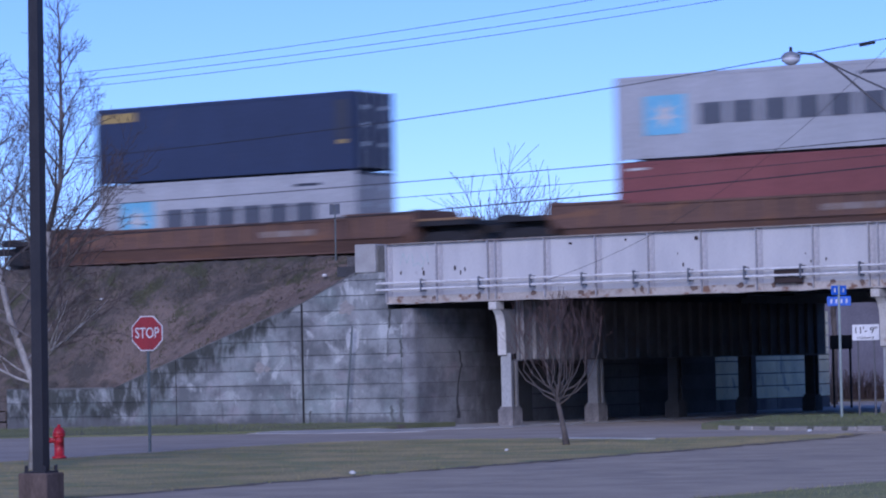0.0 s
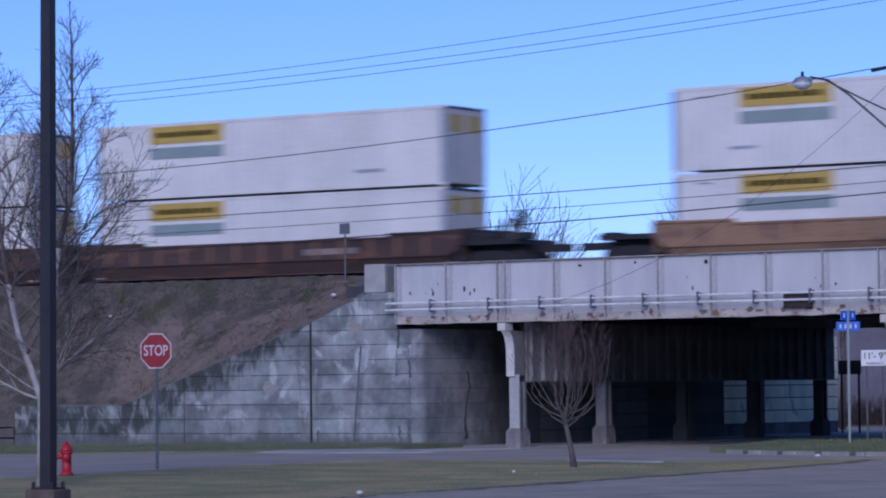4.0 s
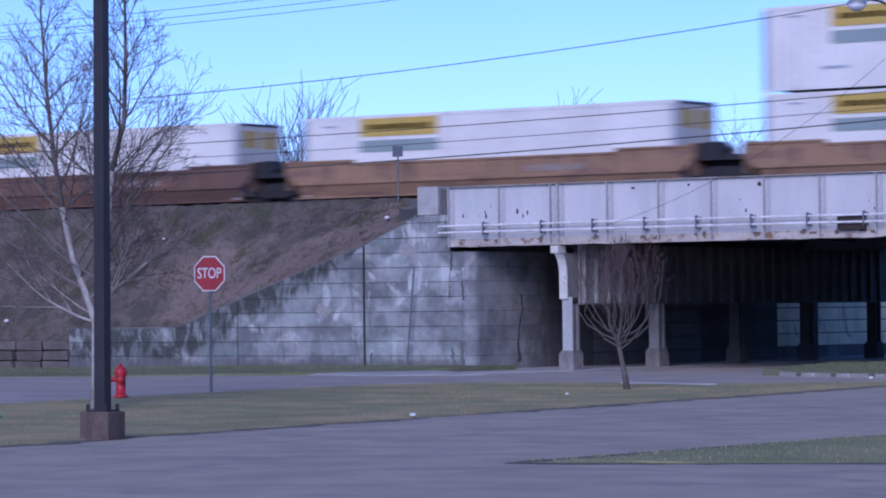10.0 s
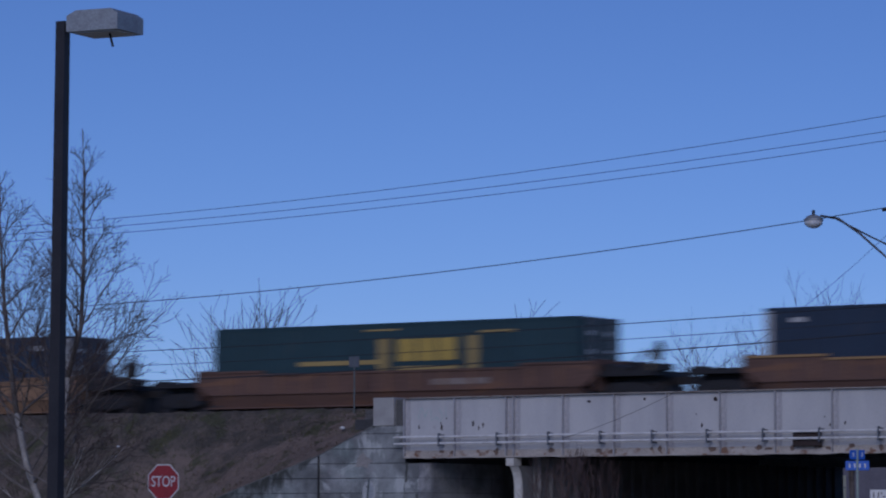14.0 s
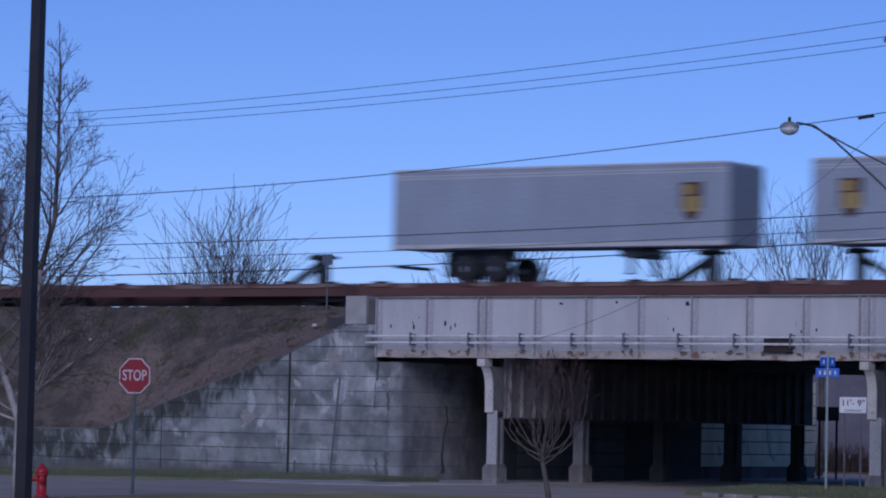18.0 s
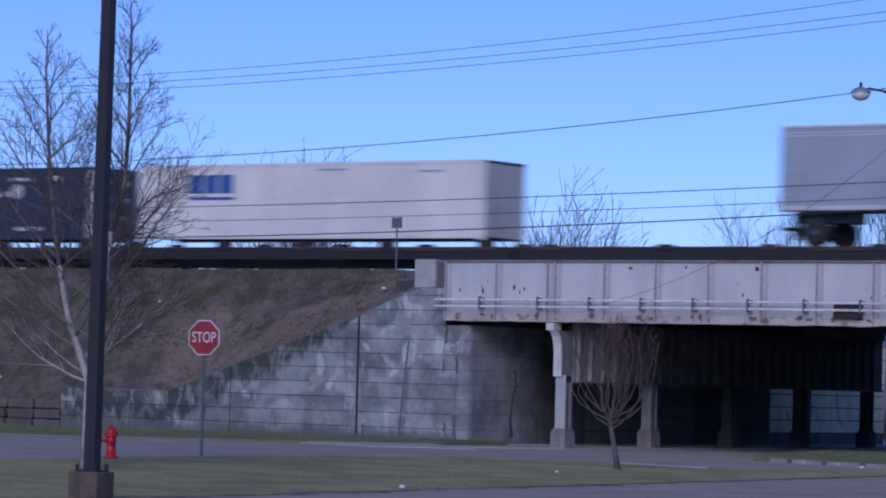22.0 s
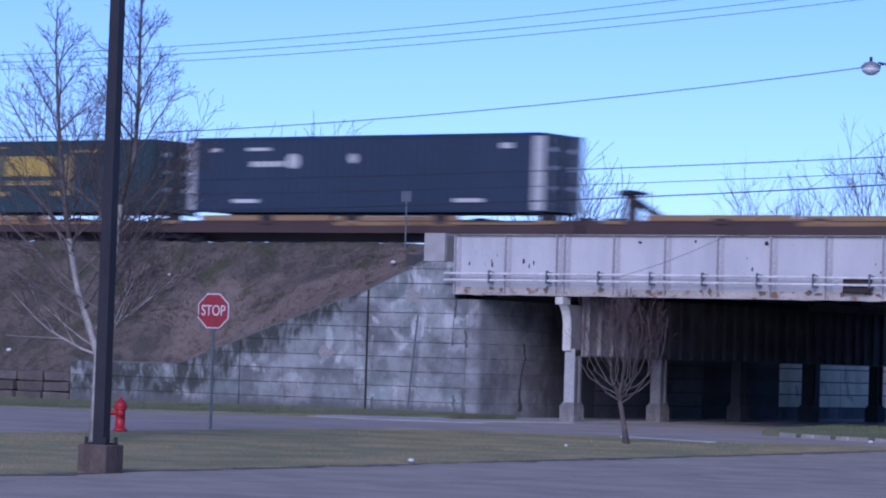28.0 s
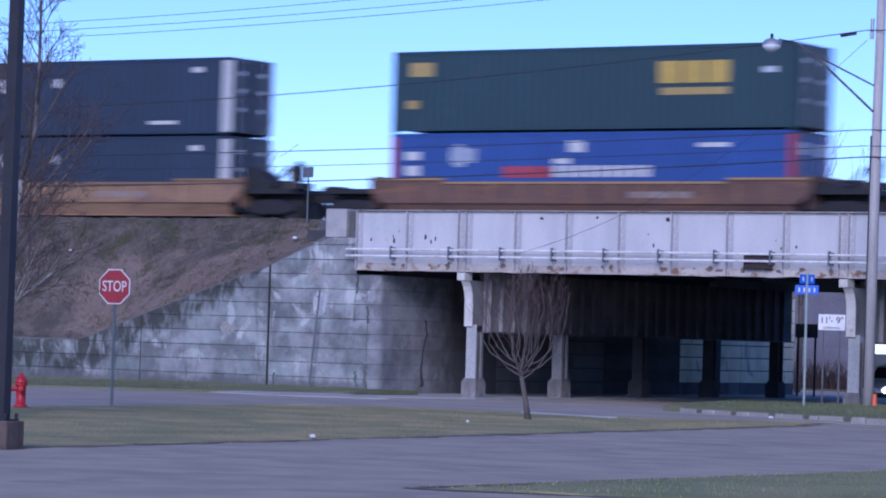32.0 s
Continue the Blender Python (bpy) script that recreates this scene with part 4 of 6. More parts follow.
bm = bmesh.new()
ys = [90.95 + 0.19 * k for k in range(26)] + [96.4, 104, 114]
xs = np.concatenate([np.linspace(-260, -100, 30)[:-1], np.linspace(-100, -63.4, 230)])
grid = [[bm.verts.new((x, y, bank_surface(x, y) if y < 95.9 else 5.95)) for y in ys] for x in xs]
for ra, rb in zip(grid, grid[1:]):
    for j in range(len(ys) - 1):
        bm.faces.new((ra[j], rb[j], rb[j + 1], ra[j + 1]))
embank = part("embankment", bm, bank_grass, None, "", True)
tagged(embank, "steep railway embankment covered in dry brown grass", "embankment", "", "structure")
bm = bmesh.new()
prism(bm, [(91.0, -0.3), (91.0, 1.0), (95.6, 5.6), (114, 5.6), (122, -0.3)], 'x', -1000, -64.5)
core = part("embankment_core", bm, bank_grass)
tagged(core, "earth fill of the railway embankment", "", "", "structure")
bm = bmesh.new()
prism(bm, [(90.6, -0.3), (90.6, 5.4), (95.6, 5.9), (114, 5.9), (122, -0.3)], 'x', XZ + 1.5, 900)
core2 = part("embankment_far", bm, bank_grass)
tagged(core2, "grassy railway embankment beyond the bridge", "", "", "structure")
rnd = random.Random(21)
bm = bmesh.new()
for _ in range(30000):                    # thatch combed down the slope
    x, y = -64.3 - 28 * rnd.random(), rnd.uniform(91.0, 95.6)
    if noise.noise(Vector((x * 0.6, y * 0.9, 9))) < -0.12:
        continue
    z = bank_surface(x, y)
    h, a, w = rnd.uniform(0.06, 0.2), rnd.gauss(0, 0.5), 0.012
    dx, dy = w * math.cos(a), w * math.sin(a)
    bm.faces.new((bm.verts.new((x - dx, y - dy, z - 0.015)), bm.verts.new((x + dx, y + dy, z - 0.015)), bm.verts.new((x + rnd.gauss(0, 0.6) * h, y - 0.75 * h, z + rnd.uniform(-0.3, 0.45) * h))))
ob = part("embankment_grass", bm, straw_m)
tagged(ob, "flattened dry brown grass on the embankment slope", "grass", "", "stuff")
bm = bmesh.new()
for _ in range(420):
    x, y = -64.6 - 27 * rnd.random(), 91.15 + 4.4 * rnd.random() ** 0.8
    if noise.noise(Vector((x * 0.4, y * 0.6, 2))) < 0.0:
        continue
    r = rnd.uniform(0.08, 0.26)
    for _ in range(int(60 * r) + 6):
        px, py = x + rnd.gauss(0, r), y + rnd.gauss(0, r * 0.7)
        if py < 91.05:
            continue
        z, h, a = bank_surface(px, py), rnd.uniform(0.05, 0.16), rnd.uniform(0, 6.28)
        dx, dy = 0.016 * math.cos(a), 0.016 * math.sin(a)
        bm.faces.new((bm.verts.new((px - dx, py - dy, z - 0.02)), bm.verts.new((px + dx, py + dy, z - 0.02)), bm.verts.new((px + rnd.gauss(0, 0.4) * h, py - 0.3 * h, z + h))))
ob = part("embankment_tufts", bm, tuft_m)
tagged(ob, "low olive tufts of grass on the embankment slope", "grass", "", "stuff")
# track
YT = 98.3
bed = part("ballast_bed", bx(-1000, 900, YT - 2.2, YT + 2.6, 5.55, 5.86), ballast_m)
tagged(bed, "grey ballast bed of the railway track", "", "", "structure")
track = empty("railway_track", pose(-60, YT, 5.86))
tagged(track, "railway track with rusty rails on ballast", "railway track", "", "structure")
for dy in (-0.75, 0.75):
    bm = bmesh.new()
    prism(bm, [(dy - 0.07, 0), (dy + 0.07, 0), (dy + 0.07, 0.02), (dy + 0.012, 0.05), (dy + 0.012, 0.14), (dy + 0.035, 0.15), (dy + 0.035, 0.19), (dy - 0.035, 0.19), (dy - 0.035, 0.15), (dy - 0.012, 0.14), (dy - 0.012, 0.05), (dy - 0.07, 0.02)], 'x', -940, 960)
    part("rail", bm, rail_m, track)
sl = None
for i in range(150):
    m = pose(-45 + i * 0.6, 0, 0)
    if sl is None:
        sl = part("sleeper", bx(-0.11, 0.11, -1.3, 1.3, -0.12, 0.015), bark_m, track)
        sl.matrix_basis = m
    else:
        share("sleeper", sl, track, m)

# ---- the freight train: loads on well cars and spine cars ----
SPEED = 26.86                             # metres a second towards -x
YN = 97.0                                 # near side of the loads
PAINT = {}


def paint(name, col, rough=0.55, dirt=(0.2, 0.15, 0.12), at=0.68):
    if name not in PAINT:
        PAINT[name] = mat("paint_" + name, col, tuple(c * 0.86 for c in col), rough, scale=0.6, fine=18, bump=0.08, stain=tuple(0.5 * c + 0.3 * d for c, d in zip(col, dirt)), stain_at=at,
                          stain_scale=1.3, stretch=(1, 1, 0.5))
    return PAINT[name]


C = {"navy": (0.02, 0.036, 0.067), "white": (0.72, 0.7, 0.66), "cream": (0.62, 0.58, 0.48), "green": (0.018, 0.05, 0.062), "blue": (0.028, 0.075, 0.26), "grey": (0.42, 0.43, 0.45),
     "maroon": (0.23, 0.075, 0.07), "beige": (0.4, 0.28, 0.15), "red": (0.42, 0.05, 0.045), "yellow": (0.5, 0.35, 0.07), "gold": (0.4, 0.29, 0.1), "teal": (0.25, 0.31, 0.3), "sky": (0.2, 0.5, 0.68), "dark": (0.05, 0.055, 0.075), "mark": (0.56, 0.56, 0.55),
     "royal": (0.035, 0.1, 0.34), "brown": (0.1, 0.05, 0.03), "silver": (0.335, 0.38, 0.44), "orange": (0.3, 0.165, 0.085), "rustbrown": (0.15, 0.085, 0.063), "darkbrown": (0.075, 0.045, 0.038),
     "pale": (0.5, 0.56, 0.6), "deep": (0.03, 0.045, 0.1), "orange_g": (0.3, 0.165, 0.085), "graf": (0.2, 0.17, 0.19), "iron": (0.022, 0.019, 0.019), "graf_dark": (0.06, 0.06, 0.075), "graf_pale": (0.33, 0.33, 0.36), "graf_rose": (0.3, 0.13, 0.11), "graf_green": (0.3, 0.36, 0.27), "globe": (0.3, 0.34, 0.42), "letter": (0.095, 0.105, 0.13), "ochre": (0.33, 0.225, 0.05)}


def bars(x0, x1, z0, z1, n, col, gap=0.28):
    """A wordmark that is only blocks: n of them side by side."""
    w = (x1 - x0) / n
    return [("block", x0 + i * w, x0 + (i + 1 - gap) * w, z0, z1, col) for i in range(n)]


Y_PANEL = [("panel", 2.6, 6.1, 2.12, 2.78, "yellow"), *bars(2.9, 5.8, 2.36, 2.56, 9, "ochre"), ("panel", 2.6, 6.1, 1.55, 1.98, "teal"), ("panel", 0.9, 1.5, 2.52, 2.58, "silver"), ("panel", 2.2, 3.2, 0.72, 0.82, "silver"),
           ("panel", 12.2, 13.4, 0.62, 0.74, "silver")]
LOGO_B = [*bars(2.5, 4.7, 1.8, 2.5, 3, "royal", 0.12), ("panel", 2.5, 4.7, 1.55, 1.66, "royal"), ("panel", 8.6, 10.0, 2.6, 2.66, "silver"), ("panel", 13.2, 14.3, 2.48, 2.56, "silver")]
N_MARK = [*bars(2.95, 4.6, 1.78, 1.98, 5, "mark", 0.15), ("disc", 4.95, 1.98, 0.29, 0, "mark"), ("panel", 2.75, 3.85, 2.38, 2.5, "mark"), ("disc", 7.75, 2.05, 0.19, 0, "mark"), ("panel", 2.1, 3.35, 0.42, 0.56, "mark"),
          ("panel", 12.3, 13.6, 0.42, 0.56, "mark"), ("panel", 14.3, 14.8, 2.35, 2.55, "mark"), ("panel", 1.0, 1.4, 2.35, 2.5, "mark")]
R_MARK = [*bars(10.1, 11.7, 1.78, 1.98, 5, "mark", 0.15), ("disc", 12.05, 1.98, 0.3, 0, "mark"), ("panel", 11.6, 12.9, 2.38, 2.52, "mark"), ("disc", 7.4, 2.0, 0.2, 0, "mark"), ("panel", 1.7, 3.0, 0.42, 0.56, "mark"),
          ("panel", 12.0, 13.4, 0.42, 0.56, "mark"), ("panel", 13.8, 14.3, 2.4, 2.58, "mark"), ("panel", 1.0, 1.5, 2.4, 2.55, "mark")]
G_FRAME = [("panel", 3.9, 7.5, 1.42, 1.58, "gold"), ("panel", 7.5, 7.95, 0.75, 2.35, "gold"), ("panel", 7.95, 8.5, 0.72, 0.9, "gold"), ("panel", 11.4, 11.85, 0.75, 2.35, "gold"), ("panel", 10.85, 11.4, 0.72, 0.9, "gold"),
           *bars(8.35, 11.0, 1.5, 2.3, 3, "yellow", 0.1), ("panel", 8.35, 11.0, 1.15, 1.32, "gold"), ("panel", 6.9, 8.4, 2.62, 2.68, "gold"), ("panel", 11.9, 13.4, 2.42, 2.52, "gold")]
G_LOGO = [*bars(10.9, 13.7, 1.6, 2.35, 3, "yellow", 0.1), ("panel", 11.0, 13.6, 1.2, 1.45, "gold"), ("panel", 0.7, 1.7, 2.0, 2.5, "gold"), ("panel", 0.6, 1.1, 0.85, 1.15, "gold"), ("panel", 14.9, 15.4, 1.9, 2.1, "pale")]
B_LOGO = [("disc", 2.9, 2.1, 0.42, 0, "globe"), ("panel", 2.95, 3.6, 1.85, 2.35, "globe"), *bars(4.75, 6.75, 1.32, 1.72, 5, "red", 0.2), *bars(6.8, 10.8, 1.34, 1.74, 9, "mark", 0.25), ("panel", 6.8, 7.5, 1.8, 2.0, "mark"),
          ("panel", 7.4, 8.05, 2.2, 2.6, "mark"), ("panel", 12.5, 13.7, 2.35, 2.5, "mark"), ("panel", 0.6, 1.25, 1.4, 1.75, "mark"), ("panel", 0.6, 1.25, 1.95, 2.25, "mark"), ("panel", 2.6, 3.4, 0.35, 0.45, "mark")]
S_LOGO = [("panel", 1.15, 2.75, 0.85, 2.2, "sky"), ("star", 1.95, 1.52, 0.55, 0, "mark"), *bars(3.3, 10.6, 1.12, 1.85, 6, "letter", 0.2), ("panel", 9.4, 10.6, 2.45, 2.55, "dark")]
KINDS = {   # length, width, body, end posts, marks, words
    "navy": (16.15, "navy", "mark", N_MARK, "dark navy 53-foot container with white corner posts and white markings"),
    "navy_r": (16.15, "navy", "mark", R_MARK, "dark navy 53-foot container with white corner posts, marks towards its rear"),
    "white_y": (16.15, "white", "silver", Y_PANEL, "white 53-foot container with a yellow and green panel"),
    "white_b": (16.15, "white", "white", LOGO_B, "white ribbed 53-foot container with a blue block mark"),
    "white_g": (16.15, "white", "white", [("panel", 2.1, 4.65, 1.4, 2.5, "letter"), ("panel", 2.25, 4.5, 1.55, 1.72, "graf_pale"), ("disc", 2.75, 2.1, 0.2, 0, "dark"), ("disc", 3.4, 2.12, 0.26, 0, "dark"), ("disc", 4.1, 2.1, 0.22, 0, "dark"), ("panel", 12.2, 13.6, 2.5, 2.58, "silver")], "white 53-foot container with a dark grey square mark"),
    "white": (16.15, "white", "white", [("panel", 1.6, 2.2, 2.6, 2.68, "silver"), ("panel", 3.1, 4.1, 2.55, 2.66, "silver")], "plain dirty white 53-foot container"),
    "cream": (16.15, "cream", "cream", [("panel", 2.3, 5.6, 2.2, 2.68, "yellow"), *bars(2.6, 5.3, 2.32, 2.55, 8, "gold")], "grimy cream 53-foot container with a yellow panel"),
    "green": (16.15, "green", "green", G_FRAME, "dark green 53-foot container with yellow bracket markings"),
    "green_l": (16.15, "green", "green", G_LOGO, "dark green 53-foot container with a yellow block mark near one end"),
    "blue": (16.15, "blue", "red", B_LOGO, "blue 53-foot container with red corner posts and a globe mark"),
    "maroon": (16.15, "maroon", "maroon", [("flame", 9.5, 1.0, 0, 0, "beige"), ("panel", 6.9, 8.6, 2.62, 2.7, "graf_rose"), ("panel", 14.0, 15.6, 2.5, 2.62, "mark")], "faded maroon 53-foot container with a cream flash"),
    "grey40": (12.19, "grey", "grey", S_LOGO, "grey 40-foot container with a light blue square and dark lettering blocks"),
    "pale40": (12.19, "pale", "silver", [("panel", 1.0, 2.0, 1.4, 2.1, "sky"), *bars(2.6, 7.5, 1.5, 1.95, 6, "dark", 0.25)], "pale grey 40-foot container with dark lettering blocks"),
    "deep40": (12.19, "deep", "deep", [("panel", 0.25, 1.95, 2.35, 2.7, "gold"), ("panel", 11.3, 11.9, 1.2, 2.6, "dark"), ("panel", 11.4, 11.8, 1.0, 1.15, "gold")], "dark blue 40-foot container with a small yellow mark"),
    "maroon40": (12.19, "maroon", "maroon", [("panel", 0.4, 1.2, 2.3, 2.38, "mark")], "rust red 40-foot container"),
}
PROTO = {}
TRAIN = []


def mark_bm(m):
    kind, a, b, c, d, col = m
    if kind == "flame":
        bm = prism(bmesh.new(), [(0.0, 0.0), (0.05, 0.5), (0.5, 1.05), (1.3, 1.4), (3.1, 1.42), (3.25, 1.2), (2.9, 0.62), (3.2, 0.5), (3.0, 0.3), (1.9, 0.2)], 'y', -0.006, -0.002)
        bm.transform(Matrix.Translation((a, 0, b)))
        return bm
    if kind in ("panel", "block"):
        return bx(a, b, -0.006, -0.002, c, d)
    if kind == "disc":
        bm = disc(c, -0.008, -0.003, 14)
    else:
        pts = [((c if k % 2 == 0 else c * 0.4) * math.sin(k * math.pi / 7), (c if k % 2 == 0 else c * 0.4) * math.cos(k * math.pi / 7)) for k in range(14)]
        bm = prism(bmesh.new(), pts, 'y', -0.009, -0.007)
    bm.transform(Matrix.Translation((a, 0, b)))
    return bm


def container(kind):
    """A corrugated steel container; x from 0 to its length, near side at y 0, floor at z 0."""
    L, body, posts, marks, words = KINDS[kind]
    H, W = (2.59 if kind == "maroon40" else 2.9), (2.59 if L > 13 else 2.44)
    ob = empty("shipping_container", pose(0, -500, -50))
    bm = bmesh.new()
    n = 46 if L > 13 else 44
    p = (L - 0.44) / n
    for side, sgn in ((0.0, 1), (W, -1)):
        prev = None
        d = 0.034 if body in ("white", "cream", "silver") else 0.03
        for i in range(n):
            for f, off in ((0.0, 0.004), (0.45, 0.004), (0.55, d), (0.95, d)):
                x = 0.22 + (i + f) * p
                y = side + sgn * off
                a, b = bm.verts.new((x, y, 0.16)), bm.verts.new((x, y, H - 0.12))
                if prev:
                    bm.faces.new((prev[0], a, b, prev[1]) if sgn > 0 else (a, prev[0], prev[1], b))
                prev = (a, b)
    box(bm, 0.02, L - 0.03, 0.06, W - 0.06, 0.12, H - 0.03)
    part("body", bm, paint(body, C[body]), ob)
    part("roof", bx(0.05, L - 0.05, 0.05, W - 0.05, H - 0.03, H - 0.005), paint(body, C[body]), ob)
    for y in (0.0, W - 0.1):
        part("top_rail", bx(0.22, L - 0.22, y, y + 0.1, H - 0.12, H), paint(body, C[body]), ob)
        part("bottom_rail", bx(0.22, L - 0.22, y, y + 0.1, 0.065, 0.16), paint(body, C[body]), ob)
        for x in (0.0, L - 0.22 if posts != "mark" else L - 0.42):
            w = 0.22 if x == 0.0 or posts != "mark" else 0.42
            part("corner_post", bx(x, x + w, y - 0.001 if y == 0 else y, y + 0.1, 0.12, H - 0.12), paint(posts, C[posts]), ob, "white corner post" if posts == "mark" else "")
            for z in (0.0, H - 0.12):
                part("corner_casting", bx(x - 0.004, x + 0.22, y - 0.004, y + 0.104, z, z + 0.12), paint(body, C[body]), ob)
    for k, y in enumerate((0.12, W / 2 + 0.01)):
        door = part("door", bx(L - 0.03, L, y, y + W / 2 - 0.14, 0.12, H - 0.12, bevel=0.008), paint("door_brown", (0.27, 0.2, 0.165), 0.8) if kind in ("white", "cream") else paint(body + "_door", tuple(c * 0.8 for c in C[body])), ob)
        for dy in (0.3, 0.75):
            part("lock_rod", tb([(L + 0.03, y + dy, 0.1), (L + 0.03, y + dy, H - 0.1)], 0.018, 6), paint("silver", C["silver"]), door)
        if kind in ("white_y", "cream"):
            part("label_plate", bx(L, L + 0.006, y + 0.1, y + 1.05, 1.95, 2.6), paint("yellow", C["yellow"]), door)
        elif kind != "blue":
            for z in (0.9, 1.6, 2.25):
                part("label_plate", bx(L, L + 0.006, y + 0.42, y + 0.68, z, z + 0.16), paint("pale", C["pale"]), door)
        else:
            for z in (0.9, 2.1):
                part("label_plate", bx(L, L + 0.006, y + 0.25, y + 0.85, z, z + 0.42), paint("pale", C["pale"]), door)
    part("door_header", bx(L - 0.02, L + 0.012, 0.06, W - 0.06, H - 0.12, H - 0.015), paint("dark", C["dark"]), ob)
    for m in marks:
        part("marking", mark_bm(m), paint(m[5], C[m[5]]), ob)
    tagged(ob, words, "container", "containers of the train")
    return ob


def trailer(L, shield_x, rear_at_right, skirt):
    """A silver road trailer: near side at y 0, floor of its box at z 0, wheels below."""
    W, H = 2.55, 2.9
    ob = empty("road_trailer", pose(0, -500, -50))
    bm = bx(0, L, 0, W, 0.06, H - 0.05, bevel=0.05)
    part("body", bm, paint("silver", C["silver"]), ob)
    part("roof_rail", bx(0.02, L - 0.02, -0.012, 0.05, H - 0.08, H), paint("mark", C["mark"]), ob, "pale top rail")
    part("roof", bx(0.05, L - 0.05, 0.05, W - 0.05, H - 0.05, H - 0.01), paint("pale", C["pale"]), ob)
    part("bottom_rail", bx(0.02, L - 0.02, -0.012, 0.05, 0.05, 0.2), paint("mark", C["mark"]), ob, "pale lower rail")
    part("floor_edge", bx(0.02, L - 0.02, -0.006, 0.05, 0.0, 0.05), paint("dark", C["dark"]), ob)
    part("upper_band", bx(0.02, L - 0.02, -0.005, 0.0, H - 0.36, H - 0.32), paint("mark", C["mark"]), ob)
    part("upper_band", bx(0.02, L - 0.02, -0.005, 0.0, H - 0.26, H - 0.22), paint("mark", C["mark"]), ob)
    part("door", bx(L, L + 0.02, 0.08, W - 0.08, 0.1, H - 0.12), paint("silver_door", tuple(c * 0.75 for c in C["silver"])), ob)
    pts = [(-0.42, 0.95), (0.42, 0.95), (0.42, 0.1), (0.2, -0.25), (0.0, -0.38), (-0.2, -0.25), (-0.42, 0.1)]
    bm = prism(bmesh.new(), pts, 'y', -0.014, -0.005)
    bm.transform(Matrix.Translation((shield_x, 0, 1.25)))
    sh = part("shield_mark", bm, paint("brown", C["brown"]), ob, "brown and gold shield mark")
    part("shield_field", bx(shield_x - 0.34, shield_x + 0.34, -0.018, -0.014, 1.2, 1.72), paint("gold", C["gold"]), sh)
    part("shield_field", bx(shield_x - 0.34, shield_x + 0.1, -0.018, -0.014, 1.78, 2.12), paint("gold", C["gold"]), sh)
    axles = 1 if L < 10 else 2
    back = 1.3 if L < 10 else 3.1
    wx = (L - back) if rear_at_right else back
    part("axle_frame", bx(wx - 1.1, wx + 1.1, 0.7, W - 0.7, -0.35, 0.02), paint("dark", C["dark"]), ob)
    for i in range(axles):
        x = wx + (1.25 * i if not rear_at_right else -1.25 * i)
        for y in (0.02, W - 0.52):
            w = part("tyre", lathe([(0.3, 0), (0.48, 0.03), (0.5, 0.1), (0.5, 0.4), (0.48, 0.47), (0.3, 0.5)], 20, pose(x, y + 0.5, -0.68, 90, 0, 0)), black_m, ob)
            part("rim", lathe([(0.28, 0.02), (0.28, 0.46), (0.1, 0.5)], 14, pose(x, y + 0.5, -0.68, 90, 0, 0)), paint("silver", C["silver"]), w)
    legs_at = 2.3 if L < 10 else 4.0
    lx = legs_at if rear_at_right else L - legs_at
    part("leg_gearbox", bx(lx - 0.35, lx + 0.35, 0.3, W - 0.3, -0.3, 0.02), paint("dark", C["dark"]), ob)
    for y in (0.06, W - 0.56):
        part("mud_flap", bx(wx - 0.02 + (0.75 if rear_at_right else -0.75), wx + (0.75 if rear_at_right else -0.75), y, y + 0.5, -0.95, -0.1), black_m, ob)
    for y in (0.4, W - 0.5):
        leg = part("landing_leg", bx(lx - 0.07, lx + 0.07, y, y + 0.12, -0.85, 0.02), paint("dark", C["dark"]), ob)
        part("foot", bx(lx - 0.16, lx + 0.16, y - 0.06, y + 0.18, -0.89, -0.85), paint("dark", C["dark"]), leg)
    part("leg_brace", tb([(lx, 0.46, -0.2), (lx + (0.8 if rear_at_right else -0.8), 0.46, 0.02)], 0.03, 6), paint("dark", C["dark"]), ob)
    if skirt:
        a, b = (4.6, L - 5.4) if rear_at_right else (5.2, L - 5.0)
        sk = part("side_skirt", bx(a, b, 0.02, 0.05, -0.72, 0.0), paint("skirt", (0.46, 0.48, 0.5)), ob)
        part("skirt_edge", bx(a, b, 0.012, 0.055, -0.76, -0.72), paint("dark", C["dark"]), sk)
    part("bumper_bar", bx(L - 0.15 if rear_at_right else 0.05, L - 0.05 if rear_at_right else 0.15, 0.1, W - 0.1, -0.62, -0.5), paint("dark", C["dark"]), ob)
    tagged(ob, "silver road trailer with a brown and gold shield" + (" and skirts" if skirt else ""), "trailer", "trailers of the train")
    return ob


